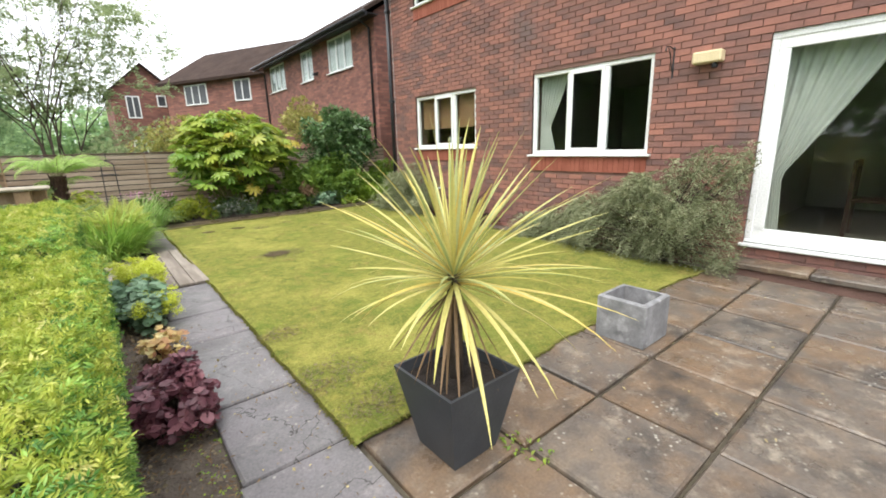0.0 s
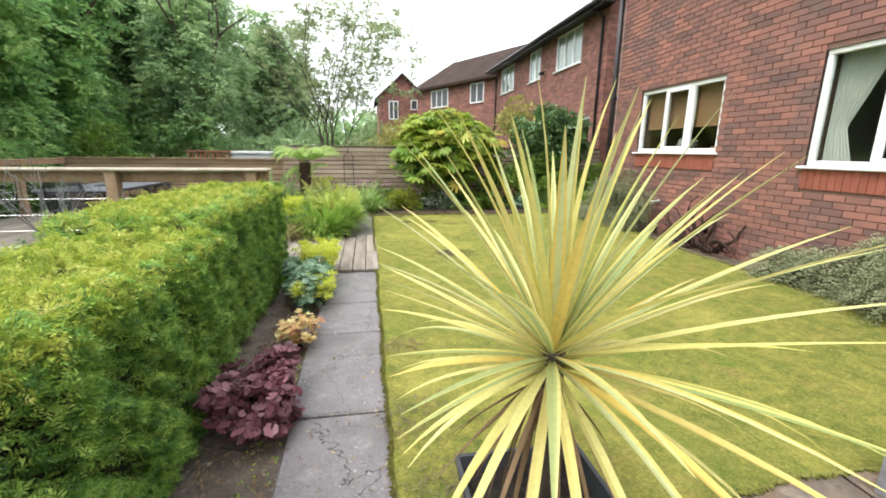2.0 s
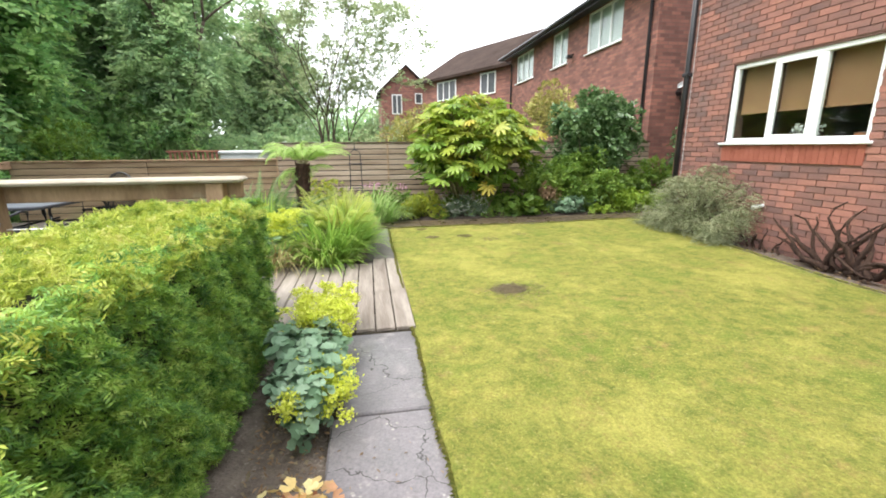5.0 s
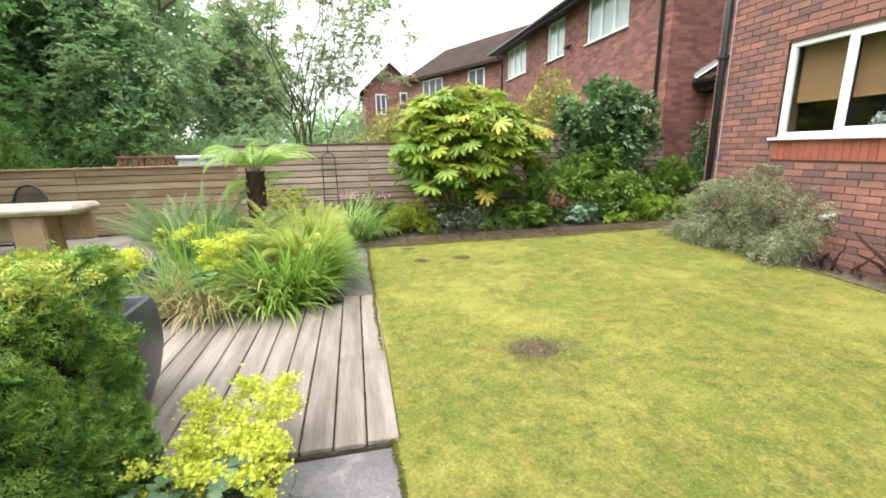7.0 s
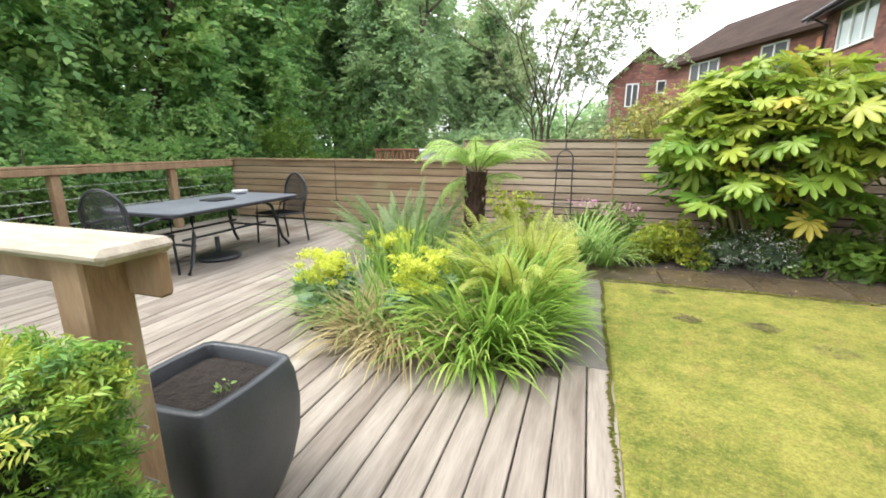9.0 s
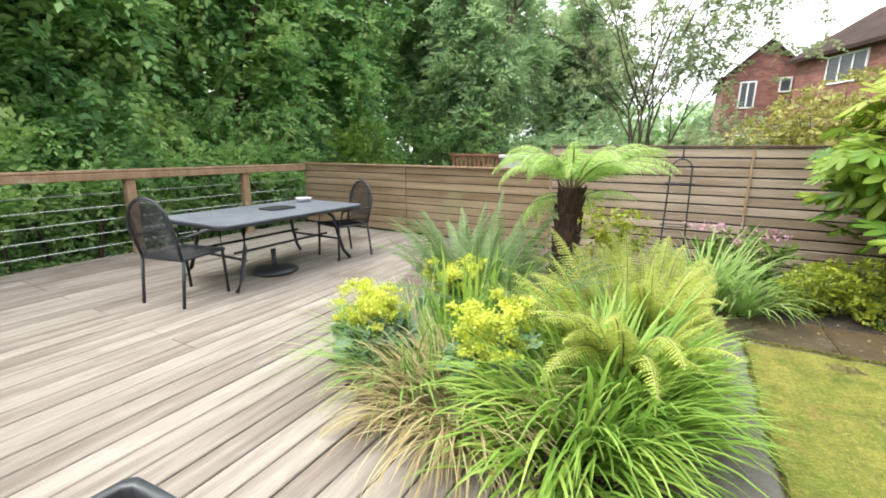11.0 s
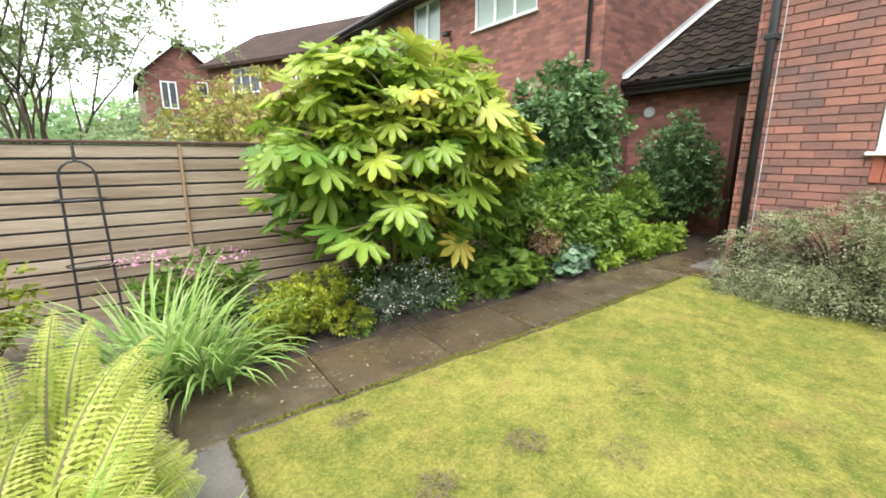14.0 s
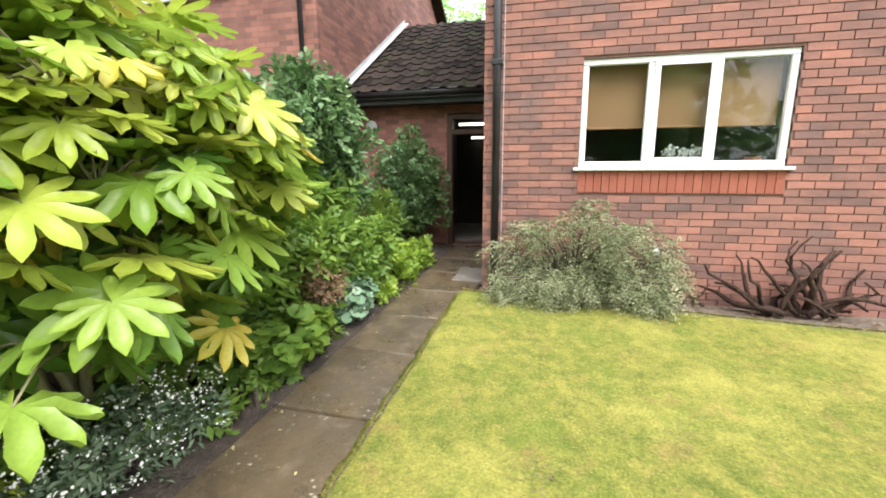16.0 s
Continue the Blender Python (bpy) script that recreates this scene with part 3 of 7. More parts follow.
def cbox(x0, x1, y0, y1, z0, z1, b=0.006):
    """A box with chamfered edges."""
    v, f = [], []
    X, Y, Z = (x0, x1), (y0, y1), (z0, z1)
    idx = {}
    for i in range(2):
        for j in range(2):
            for k in range(2):
                sx, sy, sz = (b, -b)[i], (b, -b)[j], (b, -b)[k]
                for a, p in enumerate(((X[i], Y[j] + sy, Z[k] + sz), (X[i] + sx, Y[j], Z[k] + sz), (X[i] + sx, Y[j] + sy, Z[k]))):
                    idx[i, j, k, a] = len(v)
                    v.append(p)
    g = lambda i, j, k, a: idx[i, j, k, a]
    for i in range(2):
        q = [g(i, 0, 0, 0), g(i, 1, 0, 0), g(i, 1, 1, 0), g(i, 0, 1, 0)]
        f.append(q if i else q[::-1])
        q = [g(0, i, 0, 1), g(1, i, 0, 1), g(1, i, 1, 1), g(0, i, 1, 1)]
        f.append(q[::-1] if i else q)
        q = [g(0, 0, i, 2), g(1, 0, i, 2), g(1, 1, i, 2), g(0, 1, i, 2)]
        f.append(q if i else q[::-1])
    for i in range(2):
        for j in range(2):
            f.append([g(i, j, 0, 0), g(i, j, 1, 0), g(i, j, 1, 1), g(i, j, 0, 1)])
            f.append([g(i, 0, j, 0), g(i, 1, j, 0), g(i, 1, j, 2), g(i, 0, j, 2)])
            f.append([g(0, i, j, 1), g(1, i, j, 1), g(1, i, j, 2), g(0, i, j, 2)])
            for k in range(2):
                f.append([g(i, j, k, 0), g(i, j, k, 1), g(i, j, k, 2)])
    return v, f


def join(parts):
    v, f = [], []
    for pv, pf in parts:
        o = len(v)
        v += list(pv)
        f += [tuple(i + o for i in q) for q in pf]
    return v, f


def weld(vf):
    ix, v, f = {}, [], []
    for q in vf[1]:
        g = []
        for i in q:
            k = tuple(round(c, 5) for c in vf[0][i])
            if k not in ix:
                ix[k] = len(v)
                v.append(k)
            g.append(ix[k])
        f.append(tuple(g))
    return v, f


def tube(points, radii, sides=8, caps=True):
    """A tapered tube along points."""
    pts = [Vector(p) for p in points]
    v, f = [], []
    for i, p in enumerate(pts):
        d = (pts[min(i + 1, len(pts) - 1)] - pts[max(i - 1, 0)]).normalized()
        a = d.orthogonal().normalized() if abs(d.z) > 0.9 else d.cross(Vector((0, 0, 1))).normalized()
        if abs(d.z) > 0.9:
            a = (Vector((1, 0, 0)) - d * d.x).normalized()
        b = d.cross(a)
        r = radii[i] if hasattr(radii, "__len__") else radii
        for s in range(sides):
            t = 2 * math.pi * s / sides
            v.append(p + (a * math.cos(t) + b * math.sin(t)) * r)
    for i in range(len(pts) - 1):
        for s in range(sides):
            q, n = i * sides, (s + 1) % sides
            f.append((q + s, q + n, q + sides + n, q + sides + s))
    if caps:
        f.append(tuple(range(sides))[::-1])
        f.append(tuple(range((len(pts) - 1) * sides, len(pts) * sides)))
    return v, f


def lathe(profile, n=24, cx=0.0, cy=0.0, squared=0.0):
    """Turned body from (radius, z); squared > 0 presses it towards a rounded square."""
    v, f = [], []
    for r, z in profile:
        for s in range(n):
            t = 2 * math.pi * (s + 0.5) / n
            c, d = math.cos(t), math.sin(t)
            k = 1.0
            if squared:
                k = (1 - squared) + squared / max(abs(c), abs(d))
            v.append((cx + r * k * c, cy + r * k * d, z))
    for i in range(len(profile) - 1):
        for s in range(n):
            m = (s + 1) % n
            f.append((i * n + s, i * n + m, (i + 1) * n + m, (i + 1) * n + s))
    return v, f


def thing(name, at, label, category, group="", kind=""):
    ob = new(name)
    ob.location = at
    ob.empty_display_size = 0.1
    return tagged(ob, label, category, group, kind)


def hang(ob, parent):
    """Makes ob, built in world places, a part of parent."""
    ob.parent = parent
    base, p = Vector(), parent
    while p:
        base = base + p.location
        p = p.parent
    ob.matrix_parent_inverse = Matrix.Translation(-base)
    return ob


def part(name, vf, material, parent, label="", smooth=False):
    ob = hang(new(name, mesh_of(name, vf[0], vf[1], material, smooth)), parent)
    return tagged(ob, label) if label else ob


def solo(name, vf, material, label, category, group="", kind="", smooth=False):
    return tagged(new(name, mesh_of(name, vf[0], vf[1], material, smooth)), label, category, group, kind)


def leaf_part(name, v, material, parent, label=""):
    ob = hang(new(name, tri_mesh(name, v, material)), parent)
    return tagged(ob, label) if label else ob


# ---- foliage helpers ----
def unit(a):
    return a / np.maximum(np.linalg.norm(a, axis=-1, keepdims=True), 1e-9)


def leaves(c, n, length, width, fold=0.25, jitter=0.6, droop=0.0, along=None):
    """Leaves at points c that face along n, as (k, 4, 3)."""
    k = len(c)
    n = unit(n + RNG.normal(0, jitter, (k, 3)))
    u = RNG.normal(0, 1, (k, 3)) if along is None else along + RNG.normal(0, 0.45, (k, 3))
    u[:, 2] -= droop
    u = unit(u - n * np.sum(u * n, 1, keepdims=True))
    w = np.cross(n, u)
    s = RNG.uniform(0.65, 1.3, (k, 1))
    a, b = length * s, width * s
    base, tip = c - u * a * 0.5, c + u * a * 0.5 - n * a * 0.12
    mid = c - u * a * 0.02
    return np.stack([base, mid + w * b * 0.5 + n * b * fold, tip, mid - w * b * 0.5 + n * b * fold], 1)


def sprays(c, axis, face, k, length, leaf, width, droop=0.15, open_=0.9):
    """Shoots that start at c and run along axis, each with k leaves set alternately to both sides in the plane that faces along face, as (n * k, 4, 3)."""
    n = len(c)
    axis = unit(axis)
    face = unit(face - axis * np.sum(face * axis, 1, keepdims=True))
    side = np.cross(face, axis)
    size = RNG.uniform(0.7, 1.25, (n, 1))
    out = []
    for i in range(k):
        t = (i + 0.6) / k
        o = c + axis * length * size * t
        o[:, 2] -= (droop * length * t * t * size)[:, 0]
        s = 1.0 if i % 2 else -1.0
        if i == k - 1:
            s = 0.0
        d = unit(axis * (0.55 + 0.5 * t) + side * s * open_ + RNG.normal(0, 0.22, (n, 3)))
        f = unit(face + RNG.normal(0, 0.3, (n, 3)))
        w = unit(np.cross(f, d))
        a = leaf * size * RNG.uniform(0.75, 1.2, (n, 1)) * (1.1 - 0.35 * t)
        b = a * width
        m = o + d * a * 0.48
        out.append(np.stack([o, m + w * b * 0.5 + f * b * 0.15, o + d * a - f * a * 0.12, m - w * b * 0.5 + f * b * 0.15], 1))
    return np.concatenate(out)


def round_leaves(name, c, n, r, lobes, material, cut=0.14):
    """Roundish scalloped leaves on short stalks, cupped, with a notch at the stalk, as one mesh."""
    k = len(c)
    n = unit(n + RNG.normal(0, 0.35, (k, 3)))
    u = RNG.normal(0, 1, (k, 3))
    u = unit(u - n * np.sum(u * n, 1, keepdims=True))
    w = np.cross(n, u)
    s = r * RNG.uniform(0.6, 1.25, (k, 1))
    m = lobes * 2 + 1
    rows = [c - n * s * 0.12]
    for i in range(m):
        a = radians(15 + 330 * i / (m - 1))
        q = 1.0 if i % 2 else 1.0 - cut
        rows.append(c + (u * math.cos(a) + w * math.sin(a)) * s * q + n * s * (0.1 + 0.12 * (i % 2)) * RNG.uniform(0.3, 1.4, (k, 1)))
    v = np.stack(rows, 1).reshape(-1, 3)
    f = [(j * (m + 1), j * (m + 1) + i, j * (m + 1) + i + 1) for j in range(k) for i in range(1, m)]
    return mesh_of(name, v, f, material, True)


def blob_points(blobs, count, shell=0.75, up=0.0):
    """Points near the surface of several ellipsoids (cx, cy, cz, rx, ry, rz), with the way out of them."""
    vol = np.array([b[3] * b[4] + b[4] * b[5] + b[3] * b[5] for b in blobs])
    which = RNG.choice(len(blobs), count, p=vol / vol.sum())
    B = np.array(blobs)[which]
    d = RNG.normal(0, 1, (count, 3))
    flip = RNG.uniform(0, 1, count) < up
    d[flip, 2] = np.abs(d[flip, 2])
    d = unit(d)
    r = RNG.uniform(shell ** 3, 1.08, (count, 1)) ** (1 / 3)
    return B[:, :3] + d * r * B[:, 3:], unit(d / B[:, 3:])


def ribbons(specs, segs=6, cup=0.25):
    """Arching strap leaves. Each: (base, azimuth, rise angle, length, width, droop)."""
    v, f = [], []
    for base, az, rise, length, width, droop in specs:
        p = np.array(base, float)
        ang = rise
        h = np.array((math.cos(az), math.sin(az), 0))
        side = np.array((-math.sin(az), math.cos(az), 0))
        o = len(v)
        step = length / segs
        for i in range(segs + 1):
            t = i / segs
            w = width * 0.5 * min(1.0, 0.55 + 1.6 * t) * (1 - t ** 2.6) + 0.0008
            up = np.array((0, 0, 1)) * math.cos(ang) - h * math.sin(ang)
            v += [tuple(p - side * w + up * w * cup), tuple(p), tuple(p + side * w + up * w * cup)]
            p = p + (h * math.cos(ang) + np.array((0, 0, 1)) * math.sin(ang)) * step
            ang -= droop / segs * (0.4 + 1.2 * t)
        for i in range(segs):
            q = o + i * 3
            f += [(q, q + 1, q + 4, q + 3), (q + 1, q + 2, q + 5, q + 4)]
    return v, f


def tuft(cx, cy, cz, r, n, length, width, rise=(0.7, 1.45), droop=(0.8, 2.0), x_most=9.0):
    out = []
    for _ in range(n):
        a, q = random.uniform(0, 2 * math.pi), r * math.sqrt(random.random())
        az = a + random.uniform(-0.6, 0.6)
        bx, ln = cx + q * math.cos(a), length * random.uniform(0.55, 1.15)
        if bx + ln * math.cos(az) * 0.75 > x_most:
            ln = max(0.25, (x_most - bx) / max(0.1, math.cos(az)) / 0.75)
        out.append(((bx, cy + q * math.sin(a), cz), az, random.uniform(*rise), ln, width * random.uniform(0.7, 1.2), random.uniform(*droop)))
    return out


def frond(base, az, rise, length, droop, half, n=22, k=5):
    """A fern frond: an arching rib, paired side ribs that taper to the tip, and small leaflets along each, as leaves (m, 4, 3) plus the rib's points."""
    p, ang = np.array(base, float), rise
    h, side = np.array((math.cos(az), math.sin(az), 0)), np.array((-math.sin(az), math.cos(az), 0))
    rib, out = [], []
    twist = random.uniform(-0.5, 0.5)
    for i in range(n + 1):
        t = i / n
        d = h * math.cos(ang) + np.array((0, 0, 1)) * math.sin(ang)
        rib.append(tuple(p))
        if t > 0.12:
            up = np.array((0, 0, 1)) * math.cos(ang) - h * math.sin(ang)
            sd = unit(side + up * twist * t)
            w = half * min(1, (t - 0.06) * 3.2) * (1 - t) ** 0.7 + 0.006
            wd = length / n * 0.62
            for s in (-1, 1):
                way = unit(sd * s + d * (0.35 + 0.12 * random.random()) - up * (0.1 + 0.25 * random.random()))
                ww = w * random.uniform(0.88, 1.08)
                for j in range(k):
                    q0, q1 = j / k, (j + 1) / k
                    a0, a1 = p + way * ww * q0 - up * ww * 0.3 * q0 * q0, p + way * ww * q1 - up * ww * 0.3 * q1 * q1
                    wide = d * wd * (1.0 - 0.8 * (q0 + q1) / 2)
                    mid_ = a0 * 0.55 + a1 * 0.45
                    out.append([a0, mid_ + wide, a1 + (a1 - a0) * 0.25, mid_ - wide])
        p = p + d * length / n
        ang -= droop / n * (0.4 + 1.2 * t)
    return np.array(out), rib


def limb(start, way, length, r, depth, tubes, tips, split=3, spread=0.55):
    """Branches that fork and taper."""
    pts, radii = [Vector(start)], [r]
    d = Vector(way).normalized()
    for i in range(4):
        d = (d + Vector((random.uniform(-1, 1), random.uniform(-1, 1), random.uniform(-0.5, 1))) * 0.13).normalized()
        pts.append(pts[-1] + d * length / 4)
        radii.append(r * (1 - 0.11 * (i + 1)))
    tubes.append(tube(pts, radii, 7 if depth > 1 else 5))
    if depth == 0:
        tips.append(tuple(pts[-1]))
        tips.append(tuple(pts[-2]))
        return
    for k in range(split):
        a = 2 * math.pi * (k + random.random()) / split
        o = d.orthogonal().normalized()
        o.rotate(Matrix.Rotation(a, 3, d))
        limb(pts[-1] if k else pts[-2], d + o * random.uniform(0.6, 1.2) * spread, length * random.uniform(0.6, 0.8), r * 0.52, depth - 1, tubes, tips, split, spread)


def clusters(cx, cy, cz, rx, ry, rz, groups, per, s):
    """Points in loose small heads of blossom, spread through an ellipsoid."""
    c = np.array((cx, cy, cz)) + RNG.uniform(-1, 1, (groups, 3)) * np.array((rx, ry, rz))
    return (c[:, None, :] + RNG.normal(0, s, (groups, per, 3)) * np.array((1, 1, 0.6))).reshape(-1, 3)


# ---- ground ----
def sheet(x0, x1, y0, y1, nx, ny, dz=0.0, bumps=0.0):
    v, f = [], []
    for j in range(ny + 1):
        for i in range(nx + 1):
            x, y = x0 + (x1 - x0) * i / nx, y0 + (y1 - y0) * j / ny
            v.append((x, y, ground_z(y) + dz + bumps * noise.noise((x * 2.1, y * 2.1, dz))))
    for j in range(ny):
        for i in range(nx):
            q = j * (nx + 1) + i
            f.append((q, q + 1, q + nx + 2, q + nx + 1))
    return v, f


solo("ground", ([(-600, -600, -0.30), (600, -600, -0.30), (600, 600, -0.30), (-600, 600, -0.30)], [(0, 1, 2, 3)]), M_GROUND, "rough green ground under and around the gardens", "ground", kind="structure")
solo("garden_soil", sheet(-1.5, 6.2, -3, 10.4, 30, 60, -0.05, 0.03), M_SOIL, "dark bare garden soil of the planting beds", "soil", kind="structure", smooth=True)
# the lawn, with softly curved edges


def lawn_left(y):
    return 0.066 + 0.006 * np.sin(y * 5) + 0.004 * np.sin(y * 17)


def lawn_right(y):
    return 4.40 + 0.05 * np.sin(y * 2.2) + 0.25 * np.clip(y - 7.2, 0, 1)


def lawn_near(x):
    return 0.98 + 0.03 * np.sin(x * 4) + 0.008 * np.sin(x * 15)


def lawn_far(x):
    return 8.16 + 0.005 * np.sin(x * 6) + 0.006 * np.sin(x * 19)


def in_lawn(x, y):
    return (x > lawn_left(y) + 0.005) & (y > lawn_near(x) + 0.005) & (y < lawn_far(x) - 0.005) & (x < lawn_right(y) - 0.005)


def lawn_z(x, y):
    return np.minimum(-0.105 + 0.0155 * y, 0.03) + 0.018 + 0.007 * np.sin(1.9 * x + 0.7 * y) + 0.006 * np.sin(2.3 * y - 1.1 * x) + 0.0025 * np.sin(11 * x + 3 * y) * np.sin(9 * y - 2 * x)


def lawn_mesh():
    v, f = [], []
    nx, ny = 110, 180
    for j in range(ny + 1):
        for i in range(nx + 1):
            y = 0.98 + 7.18 * j / ny
            x = lawn_left(y) + (lawn_right(y) - lawn_left(y)) * i / nx
            y = lawn_near(x) + (lawn_far(x) - lawn_near(x)) * j / ny
            rim = i in (0, nx) or j in (0, ny)
            v.append((float(x), float(y), float(lawn_z(x, y)) - (0.018 if rim else 0)))
    for j in range(ny):
        for i in range(nx):
            q = j * (nx + 1) + i
            f.append((q, q + 1, q + nx + 2, q + nx + 1))
    return v, f


lawn = solo("lawn", lawn_mesh(), M_LAWN, "mossy short-mown yellow-green lawn with thin brown patches", "lawn", kind="structure", smooth=True)


def lawn_grass(n):
    x, y = RNG.uniform(0.05, 4.7, n), 0.93 + 7.27 * RNG.uniform(0, 1, n)
    keep = in_lawn(x, y)
    x, y = x[keep], y[keep]
    k = len(x)
    z = lawn_z(x, y) - 0.001
    h = RNG.uniform(0.001, 0.003, k)
    a = RNG.uniform(0, 2 * np.pi, k)
    d = np.stack([np.cos(a), np.sin(a), np.zeros(k)], 1)
    base = np.stack([x, y, z], 1)
    w = np.stack([-np.sin(a), np.cos(a), np.zeros(k)], 1) * 0.0024
    tip = base + d * RNG.uniform(0.008, 0.026, k)[:, None] + np.array((0, 0, 1)) * h[:, None]
    mid = (base + tip) / 2 + np.array((0, 0, 0.002))
    return np.stack([base - w, mid + w * 1.2, tip, base + w], 1)


def edge_grass(n):
    """Longer blades that hang over the lawn's rim."""
    s = RNG.uniform(0, 7.15, n)
    side = RNG.integers(0, 4, n)
    x = np.select([side == 0, side == 1], [lawn_left(1 + s), lawn_right(1 + s)], 0.1 + s * 0.6)
    y = np.select([side < 2, side == 2], [1 + s, lawn_near(0.1 + s * 0.6)], lawn_far(0.1 + s * 0.6))
    a = np.select([side == 0, side == 1, side == 2], [np.pi, 0, -np.pi / 2], np.pi / 2) + RNG.normal(0, 0.8, n)
    base = np.stack([x, y, lawn_z(x, y) - 0.006], 1) - np.stack([np.cos(a), np.sin(a), np.zeros(n)], 1) * 0.015
    d = np.stack([np.cos(a), np.sin(a), np.zeros(n)], 1)
    w = np.stack([-np.sin(a), np.cos(a), np.zeros(n)], 1) * 0.0025
    ln = RNG.uniform(0.015, 0.045, n)[:, None]
    up = np.array((0, 0, 1.0))
    return np.stack([base - w, base + d * ln * 0.5 + up * 0.02 + w, base + d * ln + up * RNG.uniform(-0.004, 0.02, (n, 1)), base + d * ln * 0.4 + up * 0.016 - w], 1)


tagged(new("lawn_edge_grass", tri_mesh("lawn_edge_grass", edge_grass(7000), M_GRASS)), "ragged grass blades along the rim of the lawn", "grass", kind="stuff")
tagged(new("lawn_grass", tri_mesh("lawn_grass", lawn_grass(36000), M_GRASS)), "short yellow-green grass blades covering the lawn", "grass", kind="stuff")

def worn_patch(cx, cy, r, n):
    a, q = RNG.uniform(0, 2 * np.pi, n), r * np.sqrt(RNG.uniform(0, 1, n)) * RNG.uniform(0.6, 1.25, n)
    x, y = cx + q * np.cos(a) * 1.3, cy + q * np.sin(a)
    c = np.stack([x, y, lawn_z(x, y) + 0.006 + RNG.uniform(0, 0.008, n)], 1)
    return leaves(c, np.tile((0.0, 0.0, 1.0), (n, 1)), 0.03, 0.0035, jitter=0.3)


tagged(new("dry_grass", tri_mesh("dry_grass", np.concatenate([worn_patch(1.06, 5.1, 0.13, 1300), worn_patch(1.1, 5.05, 0.24, 600), worn_patch(0.66, 7.37, 0.08, 200), worn_patch(1.13, 7.34, 0.09, 220), worn_patch(0.57, 7.95, 0.07, 160), worn_patch(1.43, 7.03, 0.1, 120), worn_patch(1.9, 7.3, 0.12, 60), worn_patch(2.4, 6.6, 0.12, 50), worn_patch(0.22, 1.7, 0.22, 500), worn_patch(0.2, 2.5, 0.14, 260), worn_patch(0.3, 1.2, 0.18, 400)]), F_THATCH)), "thin brown dry grass in worn spots of the lawn", "grass", kind="stuff")

# ---- our house ----
H = 4.9
TOP = 5.2
W1 = (5.15, 7.0, 1.325, 2.372)
W2 = (1.945, 3.845, 1.185, 2.415)
WU = (5.2, 6.95, 4.1, 5.0)
DOOR = (-1.92, 0.765, 0.2, 2.4)
HOLES = [W1, W2, WU, DOOR]
house = thing("house", (8.0, 1.0, -0.1), "two-storey red and brown brick house with white framed windows", "house")


def holed_wall(x0, x1, y0, y1, z0, z1, holes):
    ys = sorted({y0, y1, *[h[0] for h in holes], *[h[1] for h in holes]})
    zs = sorted({z0, z1, *[h[2] for h in holes], *[h[3] for h in holes]})
    out = []
    for a, b in zip(ys, ys[1:]):
        for c, d in zip(zs, zs[1:]):
            if not any(h[0] <= (a + b) / 2 <= h[1] and h[2] <= (c + d) / 2 <= h[3] for h in holes):
                out.append(box(x0, x1, a, b, c, d))
    return weld(join(out))


part("wall", holed_wall(H + 0.008, H + 0.28, -5.0, 7.98, -0.3, TOP, HOLES), M_MORTAR, house, "mortar bed of the brick wall")
part("wall", join([box(H + 0.28, 11.5, 7.7, 7.98, -0.3, TOP), box(H + 0.28, 11.5, -5.0, -4.7, -0.3, TOP), box(11.3, 11.5, -4.7, 7.7, -0.3, TOP)]), M_BRICK_FAR, house)
part("room_wall", join([box(H + 0.29, 8.8, 4.4, 4.5, -0.02, 2.5), box(8.8, 8.9, -4.7, 7.7, -0.02, 2.5), box(H + 0.29, 8.8, 0.95, 1.02, -0.02, 2.5)]), M_PLASTER, house, "plain inner wall of the rooms")
part("room_floor", box(H + 0.29, 11.3, -4.7, 7.7, -0.1, 0.18), M_CARPET, house)
part("room_ceiling", box(H + 0.29, 11.3, -4.7, 7.7, 2.5, 2.75), M_PLASTER, house)
part("roof", ([(4.5, -5.3, 5.1), (4.5, 8.3, 5.1), (8.2, 8.3, 7.4), (8.2, -5.3, 7.4), (11.9, -5.3, 5.1), (11.9, 8.3, 5.1), (4.5, -5.3, 5.0), (4.5, 8.3, 5.0), (11.9, -5.3, 5.0), (11.9, 8.3, 5.0)], [(0, 3, 2, 1), (3, 4, 5, 2), (0, 1, 7, 6), (4, 8, 9, 5), (6, 7, 9, 8), (1, 2, 5, 9, 7), (0, 6, 8, 4, 3)]), M_ROOF_FAR, house)


